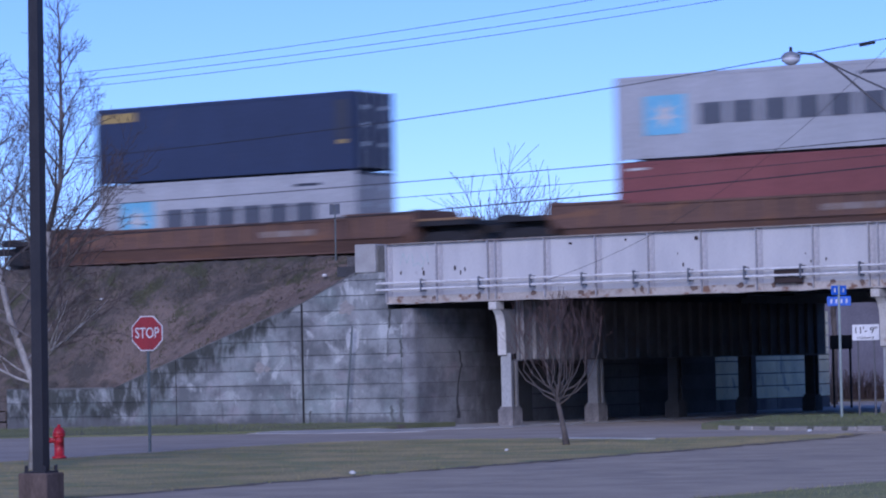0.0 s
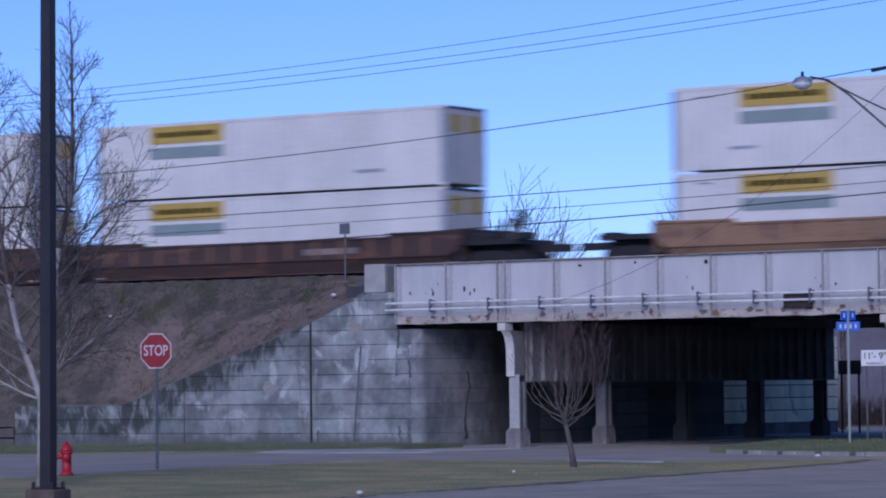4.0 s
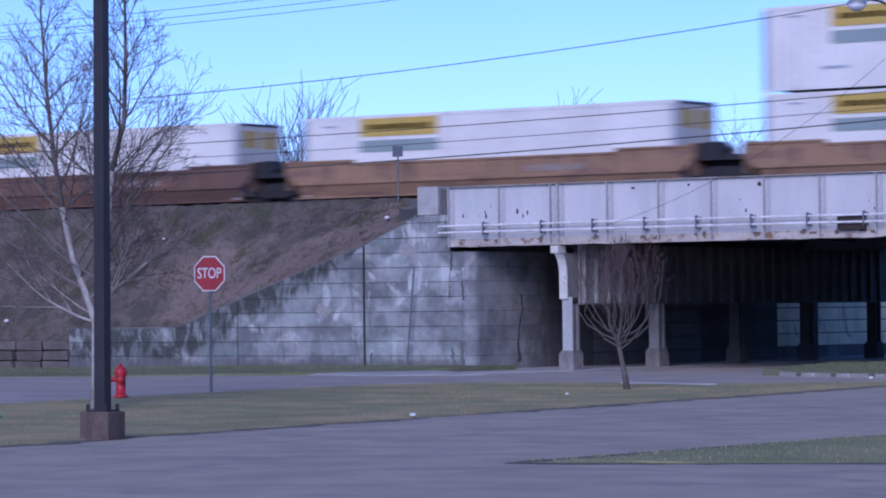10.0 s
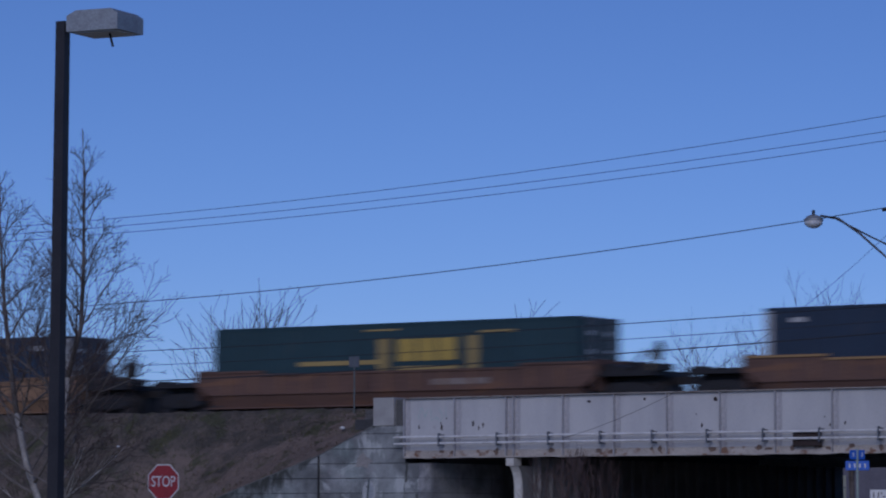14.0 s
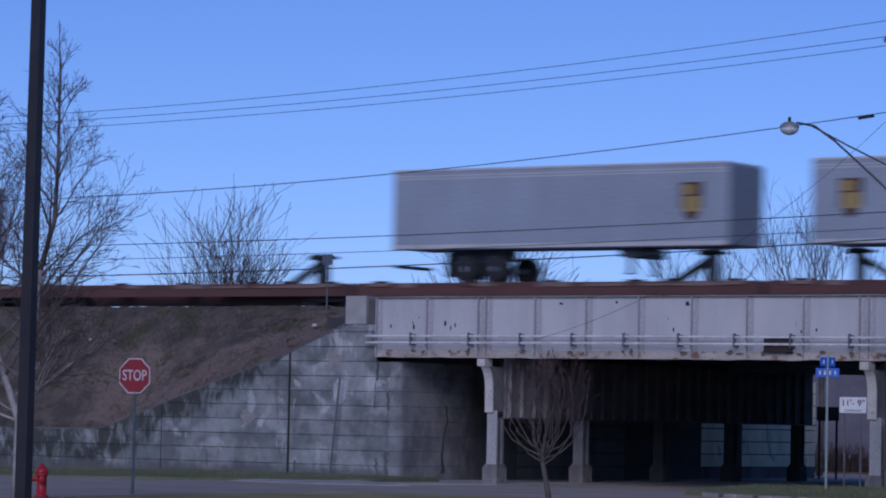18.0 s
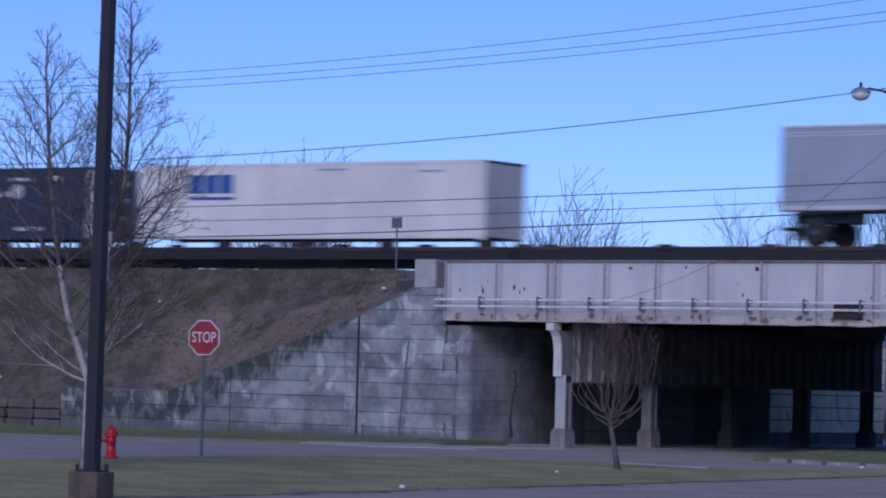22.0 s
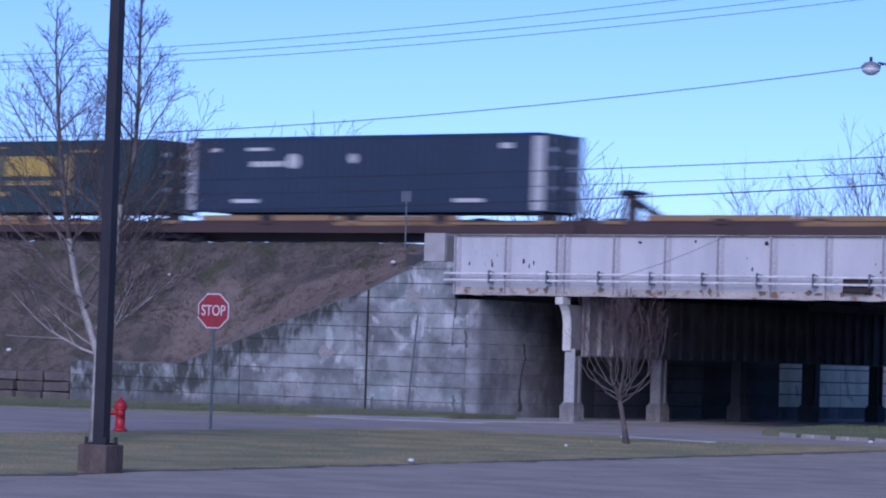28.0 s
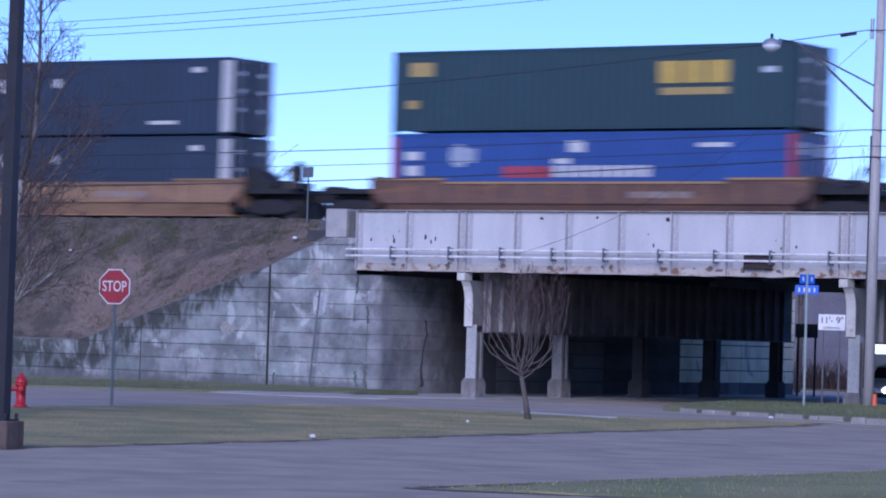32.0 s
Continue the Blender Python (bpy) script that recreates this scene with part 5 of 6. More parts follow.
def truck(parent, x, material):
    """A wheeled truck under a car; rails at z 0 of the car."""
    t = empty("truck", pose(x, 0, 0))
    t.parent = parent
    for y in (-0.98, 0.98):
        bm = bmesh.new()
        pts = [(-1.15, 0.42), (-1.15, 0.58), (-0.45, 0.8), (0.45, 0.8), (1.15, 0.58), (1.15, 0.42), (0.5, 0.25), (-0.5, 0.25)]
        prism(bm, pts, 'y', y - 0.06, y + 0.06)
        part("side_frame", bm, material, t)
        for k in (-0.16, 0.0, 0.16):
            part("spring", lathe([(0.06, 0.3), (0.06, 0.55)], 8, pose(k, y - 0.07, 0)), black_m, t)
    for x2 in (-0.9, 0.9):
        for y in (-0.75, 0.75):
            part("wheel", lathe([(0.46, -0.02), (0.42, 0.02), (0.42, 0.11), (0.2, 0.1), (0.1, 0.14)], 20, pose(x2, y, 0.42, 90 if y < 0 else -90, 0, 0)), paint("iron", C["iron"]), t)
        part("axle", tb([(x2, -0.9, 0.42), (x2, 0.9, 0.42)], 0.08, 8), paint("darkbrown", C["darkbrown"]), t)
    part("bolster", bx(-0.2, 0.2, -0.95, 0.95, 0.5, 0.75), material, t)


# car paints: faded, with long rust patches and grime
WELL_PAINT = {t: mat("well_" + t, c, tuple(k * 0.7 for k in c), 0.8, scale=0.7, fine=12, bump=0.15, stain=st, stain_at=at, stain_scale=1.1, stretch=(0.35, 1, 1.3))
              for t, c, st, at in (("orange", (0.3, 0.182, 0.105), (0.2, 0.115, 0.08), 0.55), ("orange_g", (0.3, 0.165, 0.09), (0.19, 0.115, 0.085), 0.54), ("rustbrown", (0.15, 0.085, 0.063), (0.2, 0.1, 0.055), 0.6),
                                   ("darkbrown", (0.075, 0.045, 0.038), (0.17, 0.08, 0.043), 0.6))}
WELL_PAINT["rustbrown_y"] = WELL_PAINT["rustbrown_f"] = WELL_PAINT["rustbrown"]
WELL_PAINT["darkbrown_l"] = WELL_PAINT["darkbrown_p"] = WELL_PAINT["darkbrown"]


def well_car(L, tone, hl, hr):
    """A well car for a load of length L whose left end stands at x 0; hl and hr reach to the joints with its neighbours; rails at z 0, middle of the track at y 0."""
    ob = empty("well_car", pose(0, -500, -50))
    m = WELL_PAINT[tone]
    rnd = random.Random(tone)
    a, b = -0.55, L + 0.55
    for y in (-1.5, 1.42):
        bm, out = bmesh.new(), (-1 if y < 0 else 1)
        prism(bm, [(a - 0.2, 1.5), (a - 0.2, 1.1), (a - 0.05, 0.95), (a + 0.3, 0.68), (b - 0.3, 0.68), (b + 0.05, 0.95), (b + 0.2, 1.1), (b + 0.2, 1.5), (b - 2.9, 1.5), (b - 3.1, 1.37), (a + 3.1, 1.37), (a + 2.9, 1.5)], 'y', y, y + 0.08)
        s = part("side_sill", bm, m, ob)
        lip = paint("chord", (0.36, 0.22, 0.09)) if tone == "rustbrown_y" else m
        for x0, x1, z in ((a - 0.15, a + 2.95, 1.47), (a + 3.0, b - 3.0, 1.34), (b - 2.95, b + 0.15, 1.47)):
            part("top_chord", bx(x0, x1, y - 0.05, y + 0.13, z, z + 0.08), lip, s)
        bm, e = bmesh.new(), y + 0.04
        prism(bm, [(e + out * 0.04, 0.7), (e - out * 0.04, 0.7), (e - out * 0.3, 0.16), (e - out * 0.22, 0.16)], 'x', a + 0.4, b - 0.4)
        part("lower_sill", bm, m, s)
        part("bottom_chord", bx(a + 0.3, b - 0.3, y - 0.04, y + 0.12, 0.66, 0.72), m, s)
        rib_m = paint("rib_rust", (0.21, 0.115, 0.07), 0.8) if "brown" in tone else paint("rib_orange", (0.34, 0.215, 0.13), 0.8)
        for k in range(13 if y < 0 else 7):
            x = a + 1.3 + k * (b - a - 2.6) / (12 if y < 0 else 6)
            part("rib", bx(x - 0.07, x + 0.07, y - 0.06 if y < 0 else y + 0.08, y if y < 0 else y + 0.14, 0.72, 1.34), rib_m, s)
        part("data_panel", bx(L * 0.62, L * 0.62 + 2.4, y - 0.012 if y < 0 else y + 0.085, y - 0.004 if y < 0 else y + 0.092, 0.86, 1.08), paint("stencil", (0.26, 0.21, 0.18)), s, "faded stencilled data panel")
        if y < 0 and tone in ("darkbrown", "darkbrown_l", "orange_g"):      # sprayed graffiti: a pale ground with dark strokes on it
            g0, g1 = {"darkbrown": (0.36, 0.63), "darkbrown_l": (0.0, 0.21), "orange_g": (0.2, 0.55)}[tone]
            ground_tint, strokes = ("graf_pale", ("graf_dark", "silver", "graf_dark")) if tone == "darkbrown" else ("graf_dark", ("graf_green", "graf_pale", "graf_green")) if tone == "darkbrown_l" else ("graf", ("graf_dark", "graf_pale", "graf_rose"))
            n = 16
            up = [(L * (g0 + (g1 - g0) * k / n), 1.14 + 0.2 * noise.noise(Vector((k * 0.6, L, 1.7)))) for k in range(n + 1)]
            dn = [(x, 0.5 + 0.16 * noise.noise(Vector((x, 4.2, L)))) for x, _ in up[::-1]]
            part("graffiti_ground", prism(bmesh.new(), up + dn, 'y', y - 0.01, y - 0.004), paint(ground_tint, C[ground_tint], 0.8, at=0.5), s)
            for k in range(12):
                x0 = L * (g0 + (g1 - g0) * (k + 0.3) / 12)
                bm, tint = bmesh.new(), strokes[k % 3]
                p = [(x0 + rnd.uniform(-0.1, 0.35), z) for z in (0.52, 0.75, 0.98, 1.2)]
                for (xa, za), (xb, zb) in zip(p, p[1:]):
                    d = Vector((xb - xa, zb - za)).normalized() * rnd.uniform(0.035, 0.07)
                    prism(bm, [(xa - d.y, za + d.x), (xa + d.y, za - d.x), (xb + d.y, zb - d.x), (xb - d.y, zb + d.x)], 'y', y - 0.014 - 0.0006 * k, y - 0.01)
                part("graffiti_stroke", bm, paint(tint, C[tint]), s)
    part("floor", bx(a + 0.3, b - 0.3, -1.42, 1.42, 0.16, 0.22), m, ob)
    iron = paint("iron", C["iron"])
    for left, half in ((True, hl), (False, hr)):
        joined = half < 2.0                # the next car stands on the same truck
        reach = half - 0.04 if joined else min(half - 0.4, 3.0)
        x0, x1 = (-reach, a - 0.02) if left else (b + 0.02, L + reach)
        end = part("end_platform", bx(x0, x1, -1.35, 1.35, 1.0, 1.18), iron, ob)
        part("bulkhead", bx(x1 - 0.12, x1 - 0.02, -1.4, 1.4, 0.5, 1.62) if left else bx(x0 + 0.02, x0 + 0.12, -1.4, 1.4, 0.5, 1.62), m, end)
        part("draft_sill", bx(x0, x1, -0.5, 0.5, 0.1, 0.995), iron, end)
        if joined:
            if not left:
                truck(ob, L + half, iron)
                bm = bmesh.new()
                prism(bm, [(x0 + 0.14, 1.18), (x0 + 0.14, 1.6), (x1 - 0.25, 1.66), (x1, 1.4), (x1, 1.18)], 'y', -1.2, -0.3)
                part("brake_gear", bm, iron, end)
            continue
        hx = x0 + 0.2 if left else x1 - 0.2
        if left:                           # the brake gear stands at the other end
            part("step_box", bx(hx - 0.1, hx + 0.5, -1.3, -0.5, 1.18, 1.26), iron, end)
            truck(ob, -1.75, iron)
            part("coupler", bx(-half + 0.03, hx, -0.15, 0.15, 0.72, 0.98), iron, ob)
            continue
        if tone == "rustbrown_f":
            part("walkway", bx(x0 + 0.1, x1, -1.38, -0.5, 1.185, 1.26), paint("walkway", (0.28, 0.17, 0.085), 0.85), end, "ochre walkway plate")
            truck(ob, L + 1.75, iron)
            part("coupler", bx(hx, L + half - 0.03, -0.15, 0.15, 0.72, 0.98), iron, ob)
            continue
        bm = bmesh.new()
        tall = 1.0 if tone.startswith("orange") else 0.35
        prism(bm, [(L + 0.7, 1.18), (L + 0.7, 1.18 + 0.6 * tall), (L + 1.0, 1.18 + 0.8 * tall), (L + 1.4, 1.18 + 0.62 * tall), (L + 1.75, 1.18 + 0.32 * tall), (L + 2.2, 1.18 + 0.28 * tall), (L + 2.3, 1.18)], 'y', -1.15, -0.35)
        part("valve_box", bm, iron, end)
        part("brake_housing", bx(hx - 0.24, hx + 0.2, -1.1, -0.6, 1.5, 2.02, bevel=0.06) if tall == 1.0 else bx(hx - 0.16, hx + 0.14, -1.1, -0.7, 1.55, 1.9, bevel=0.05), iron, end)
        part("ladder_rail", tb([(hx - 0.9, -1.25, 1.2), (hx - 0.15, -1.25, 1.9)], 0.06, 6), iron, end)
        part("air_tank", lathe([(0.1, 0.0), (0.17, 0.06), (0.17, 0.9), (0.1, 0.96)], 12, pose(L + 1.2, -0.2, 1.36, 0, 90, 0)), iron, end)
        part("brake_stand", bx(hx - 0.06, hx + 0.06, -0.95, -0.8, 1.18, 2.0), iron, end)
        part("brake_wheel", lathe([(0.28, -0.02), (0.28, 0.02)], 14, pose(hx + (-0.1 if left else 0.1), -0.86, 1.95, 0, 90, 0)), iron, end)
        part("grab_rail", tb([(hx, -1.3, 1.18), (hx, -1.3, 1.75), (hx, -0.95, 1.75), (hx, -0.95, 1.18)], 0.02, 5), paint("gold", C["gold"]), end)
        part("step_box", bx(hx - 0.5, hx + 0.5, -1.3, -0.5, 1.18, 1.4), iron, end)
        truck(ob, (-1.75 if left else L + 1.75), iron)
        cx = -half + 0.03 if left else L + half - 0.03
        part("coupler", bx(min(cx, hx), max(cx, hx), -0.15, 0.15, 0.72, 0.98), iron, ob)
    tagged(ob, {"orange": "faded orange double-stack well car", "rustbrown": "rust brown double-stack well car", "darkbrown": "dark brown double-stack well car with pale graffiti", "darkbrown_l": "dark brown well car with greenish graffiti at one end", "rustbrown_y": "rust brown well car with a yellowish top chord", "rustbrown_f": "rust brown well car with a low ochre walkway", "darkbrown_p": "dark brown double-stack well car with rust patches", "orange_g": "faded orange well car sprayed with grey graffiti"}[tone], "well car", "well cars of the train")
    return ob


def spine_car(L, hx, lean, loaded, tone):
    """A skeletal spine car from x 0 to L, its trailer hitch at hx with a strut that leans one way; a loaded one carries a container."""
    ob = empty("spine_car", pose(0, -500, -50))
    iron = paint("iron", C["iron"])
    side, top, lip = {"rust": (paint("rail_rust", (0.12, 0.058, 0.05), 0.85), paint("rail_pale", (0.24, 0.17, 0.14), 0.85), paint("rail_lip", (0.17, 0.08, 0.066), 0.85)),
                      "dark": (iron, paint("darkbrown", C["darkbrown"], 0.8), paint("rail_rust", (0.12, 0.058, 0.05), 0.85)),
                      "tan": (paint("darkbrown", C["darkbrown"], 0.8), paint("rail_tan", (0.3, 0.19, 0.095), 0.85), paint("rail_rust", (0.12, 0.058, 0.05), 0.85))}[tone]
    part("spine_beam", bx(0.1, L - 0.1, -0.35, 0.35, 0.16, 0.86), side, ob)
    for y in (-1.33, 1.23):
        part("side_rail", bx(0.1, L - 0.1, y, y + 0.1, 0.45, 0.86), side, ob)
        part("rail_lip", bx(0.1, L - 0.1, y - 0.03, y + 0.13, 0.86, 0.905), lip, ob)
        if tone == "rust":                # worn paint in long patches
            for k, f in enumerate((0.12, 0.3, 0.47, 0.66, 0.82)):
                part("worn_patch", bx(L * f, L * f + 0.7 + 0.35 * (k % 3), y - 0.035, y - 0.031, 0.74 + 0.03 * (k % 2), 0.87), top, ob)
        if tone == "tan":
            part("side_channel", bx(L * 0.14, L * 0.45, y - 0.02, y + 0.09, 0.91, 1.1), top, ob, "ochre painted channel")
            part("side_channel", bx(L * 0.46, L * 0.74, y - 0.02, y + 0.09, 0.72, 1.07), top, ob, "ochre painted channel")
    for i, f in enumerate((0.07, 0.3, 0.5, 0.7, 0.93)):
        x = L * f
        w = 0.9 if i in (0, 4) else 0.55
        arm = part("cross_arm", bx(x - w / 2, x + w / 2, -1.4, 1.4, 0.78, 0.9), top if i % 2 == 0 else side, ob)
        for y in (-1.36, 1.1):
            part("pedestal", bx(x - 0.3, x + 0.3, y, y + 0.26, 0.9, 1.12 if loaded else 0.98), iron, arm)
    for y in (-1.38, 0.4):
        part("wheel_platform", bx(L * 0.58, L * 0.93, y, y + 0.98, 0.76, 0.84), top, ob)
    if hx is not None:
        bm = bmesh.new()                  # a wedge that tips towards the strut
        prism(bm, [(hx - 0.42, 1.86), (hx - 0.34, 2.0), (hx + 0.1, 2.04), (hx + 0.44, 1.96), (hx + 0.4, 1.88), (hx + 0.1, 1.9), (hx - 0.05, 1.8)], 'y', -0.42, 0.42)
        hitch = part("hitch_head", bm, iron, ob)
        part("hitch_post", bx(hx - 0.12, hx + 0.12, -0.3, 0.3, 0.9, 1.84, bevel=0.03), side if tone == "tan" else iron, hitch)
        for y in (-0.22, 0.22):
            part("strut", tb([(hx + lean * 1.5, y, 0.9), (hx + lean * 0.1, y, 1.7)], 0.075, 6), iron, hitch)
        part("hinge", bx(hx + lean * 1.5 - 0.18, hx + lean * 1.5 + 0.18, -0.35, 0.35, 0.86, 1.05), iron, hitch)
    for x in (0.0, L):
        truck(ob, x + (1.3 if x == 0 else -1.3), iron)
    part("coupler", bx(-0.3, 0.5, -0.15, 0.15, 0.6, 0.85), iron, ob)
    tagged(ob, {"rust": "skeletal spine car with rust red side rails", "dark": "black skeletal spine car with bare pedestals", "tan": "skeletal spine car with ochre painted channels"}[tone], "flat car", "spine cars of the train")
    return ob


def keep(ob, x, y, z):
    """Notes a moving thing with its place at the clip's start."""
    ob.matrix_basis = pose(x, y, z)
    TRAIN.append((ob, x, y, z))
    return ob


def load(kind, s, z):
    if kind not in PROTO:
        PROTO[kind] = ob = container(kind)
    else:
        ob = copy_thing(PROTO[kind], Matrix())
    keep(ob, s, YN if KINDS[kind][0] > 13 else YN + 0.05, z)


def car(key, make, s):
    if key not in PROTO:
        PROTO[key] = ob = make()
    else:
        ob = copy_thing(PROTO[key], Matrix())
    keep(ob, s, YT, RAIL)


LOW, MID = 6.3, 9.23                     # floors of the lower and the upper container
STACKS = [   # place of the left end at the start, lower, upper, car tone, offset of the lower
    (-80.9, "grey40", "deep40", "rustbrown_f", 0), (-57.7, "maroon40", "grey40", "rustbrown", 0), (-36.2, "pale40", "cream", "rustbrown", 2.0), (-12.75, "white_y", "white_y", "darkbrown", 0),
    (6.75, "white_y", "white_y", "darkbrown_l", 0), (26.1, "white_y", "white_y", "darkbrown_p", 0), (51.6, "white_y", "white_y", "orange", 0), (70.2, "white_y", "navy", "orange_g", 0),
    (89.5, "white_b", None, "orange_g", 0), (113.05, "white_y", None, "rustbrown", 0), (132.5, "white_y", None, "rustbrown", 0), (151.7, "white_y", None, "rustbrown", 0), (175.4, "white_y", None, "rustbrown", 0),
    (194.65, "white_y", None, "orange", 0), (214.2, "white_y", "white_y", "orange", 0), (237.8, "navy", None, "orange", 0), (257.0, "white_g", None, "orange", 0), (276.6, "navy", None, "orange", 0),
    (299.95, "green", None, "rustbrown", 0), (323.35, "navy_r", None, "rustbrown_y", 0),
    (731.2, "blue", "green", "orange", 0), (750.75, "maroon", "navy_r", "orange", 0), (770.1, "navy", "navy", "orange", 0), (793.5, "blue", "green_l", "rustbrown_y", 0)]
def car_start(stack):
    return stack[0] - (2.0 if stack[2] in ("deep40", "grey40") else 0.0)     # short boxes stand in the middle of a long well


L = 16.15
for i, (s, low, up, tone, off) in enumerate(STACKS):
    s0 = car_start(STACKS[i])
    before = s0 - car_start(STACKS[i - 1]) - L if i else 9.0
    after = car_start(STACKS[i + 1]) - s0 - L if i + 1 < len(STACKS) else 9.0
    hl, hr = (round(min(g, 9.0) / 2, 2) for g in (before, after))
    car(("well", L, tone, hl, hr), lambda: well_car(L, tone, hl, hr), s0)
    load(low, s + off, LOW)
    if up:
        load(up, s, MID - (0.31 if low == "maroon40" else 0.0))     # the red box is a low one
DECK = 7.2                                # floor of containers on spine cars
BOXES = [(490.6, "navy_r"), (508.95, "white_b"), (548.3, "blue"), (583.9, "white"), (601.1, "white_b"), (618.45, "green"), (636.85, "navy"), (654.3, "green"), (672.2, "navy"), (710.5, "green")]
TRAILERS = [(344.8, 8.53, 1.35, True, False), (362.5, 16.15, 1.5, False, True), (387.6, 8.53, 7.1, False, False), (416.65, 13.7, 12.3, False, False), (433.5, 16.15, 1.45, True, True),
            (471.5, 16.15, 14.3, False, True), (537.1, 8.53, 6.1, False, False)]
for s, kind in BOXES:
    load(kind, s, DECK)
for s, L, shield, right, skirt in TRAILERS:
    keep(trailer(L, shield, right, skirt), s, YN + 0.02, 8.12)
CUTS = [342.0, 361.0, 381.0, 399.5, 415.0, 431.8, 451.0, 470.0, 489.0, 507.5, 526.5, 547.0, 566.0, 582.5, 600.0, 617.6, 636.5, 651.0, 670.0, 690.0, 709.0, 728.0]
HITCH = {451.0: (16.7, -1), 566.0: (15.4, -1), 690.0: (1.3, 1)}   # empty cars whose raised hitch stands out
for a, b in zip(CUTS, CUTS[1:]):
    L, loaded, hx, lean = round(b - a, 1), any(a < s + 8 < b for s, _ in BOXES), round((b - a) * 0.85, 1), -1
    for s, tl, _, right, _ in TRAILERS:
        if a < s + tl / 2 < b:
            hx, lean = (round(s + 1.2 - a, 1), 1) if right else (round(s + tl - 1.2 - a, 1), -1)
    hx, lean = HITCH.get(a, (hx, lean))
    if loaded:
        hx = None
    tone = "rust" if a < 488 else "dark" if a < 617 else "tan"
    car(("spine", L, hx, lean, loaded, tone), lambda: spine_car(L, hx, lean, loaded, tone), a)

# ---- street furniture, poles, wires, trees ----
MOVERS = []


def lamp_standard():
    ob = empty("parking_lot_lamp", pose(-34.78, 40.2, 0, 0, 0.3, 8))
    tagged(ob, "square dark bronze parking lot lamp pole on a stained concrete base", "lamp post")
    part("base", bx(-0.27, 0.27, -0.27, 0.27, -0.3, 0.44, bevel=0.02), base_concrete, ob, "stained square concrete base")
    part("base_plate", bx(-0.2, 0.2, -0.2, 0.2, 0.44, 0.47), pole_brown, ob)
    for x in (-0.17, 0.17):
        for y in (-0.17, 0.17):
            part("bolt", tb([(x, y, 0.44), (x, y, 0.56)], 0.03, 6), pole_brown, ob)
    bm = bmesh.new()
    v0 = [bm.verts.new((sx * 0.1, sy * 0.1, 0.47)) for sx, sy in ((-1, -1), (1, -1), (1, 1), (-1, 1))]
    v1 = [bm.verts.new((sx * 0.085, sy * 0.085, 10.1)) for sx, sy in ((-1, -1), (1, -1), (1, 1), (-1, 1))]
    bm.faces.new(v1)
    for k in range(4):
        bm.faces.new((v0[k], v0[(k + 1) % 4], v1[(k + 1) % 4], v1[k]))
    part("pole", bm, pole_brown, ob)
    part("arm", bx(0.08, 0.4, -0.05, 0.05, 9.92, 10.05), pole_brown, ob)
    bm = bmesh.new()
    prism(bm, [(0.32, 9.86), (0.32, 10.12), (0.5, 10.2), (1.15, 10.2), (1.28, 10.12), (1.28, 9.86)], 'y', -0.4, 0.4)
    head = part("lamp_head", bm, galv, ob, "boxy grey lamp head")
    part("lens", bx(0.4, 1.2, -0.32, 0.32, 9.84, 9.86), lamp_glass, head)
    part("hanging_bracket", tb([(0.95, -0.1, 9.86), (1.02, -0.1, 9.62)], 0.02, 6), black_m, head)
    return ob


lamp_standard()


def stop_sign():
    ob = empty("stop_sign", pose(-51.4, 63.5, 0.05, 0, 0, 10))
    tagged(ob, "red octagonal stop sign with white border on a steel post", "road sign")
    part("post", tb([(0, 0.03, 0), (0.0, 0.03, 3.1)], 0.04, 6), post_green, ob)
    b = part("rim", disc(0.47, -0.008, 0.0), sign_white, ob)
    b.matrix_basis = pose(0, 0, 2.94)
    f = part("face", disc(0.44, -0.013, -0.008), sign_red, ob)
    f.matrix_basis = pose(0, 0, 2.94)
    lettering("lettering", "STOP", 0.31, sign_white, ob, pose(0, -0.016, 2.94) @ Matrix.Diagonal((0.92, 1, 1.2, 1)))


stop_sign()


def hydrant():
    ob = empty("fire_hydrant", pose(-50.9, 59.5, 0.03, 0, 0, -49))
    tagged(ob, "bright red cast iron fire hydrant on the verge", "fire hydrant")
    part("barrel", lathe([(0.17, 0), (0.17, 0.05), (0.12, 0.06), (0.115, 0.5), (0.15, 0.51), (0.15, 0.56)], 16), hydrant_red, ob, "", True)
    part("bonnet", lathe([(0.15, 0.56), (0.15, 0.6), (0.13, 0.66), (0.09, 0.72), (0.04, 0.75), (0.04, 0.8), (0.025, 0.8)], 16), hydrant_red, ob, "", True)
    for a in (0, 90):
        n = part("nozzle", lathe([(0.06, 0), (0.06, 0.12), (0.075, 0.12), (0.075, 0.18), (0.03, 0.2)], 10), hydrant_red, ob)
        n.matrix_basis = pose(0, 0, 0.43, 90, 0, a) @ pose(0, 0, 0.1)


hydrant()


def street_sign():
    ob = empty("street_name_sign", pose(-44.2, 87.0, 0.3))
    tagged(ob, "two blue street name plates crossed on a green-grey post", "street sign")
    part("post", tb([(0, 0, -0.2), (0, 0, 3.9)], 0.04, 8), pale_green, ob)
    for z, w, rz in ((3.4, 0.7, 22), (3.72, 0.52, 60)):
        p = part("name_plate", bx(-w / 2, w / 2, -0.02, 0.02, z - 0.14, z + 0.14, bevel=0.01), sign_blue, ob)
        p.matrix_basis = pose(0, 0, 0, 0, 0, rz)
        n, s = (7, 0.075) if w > 0.6 else (5, 0.075)
        for k in range(n):
            if k in (1, n - 2):
                continue
            part("text_bar", bx((k + 0.5 - n / 2) * s - 0.022, (k + 0.5 - n / 2) * s + 0.022, -0.026, -0.02, z - 0.06, z + 0.06), sign_white, p)


street_sign()


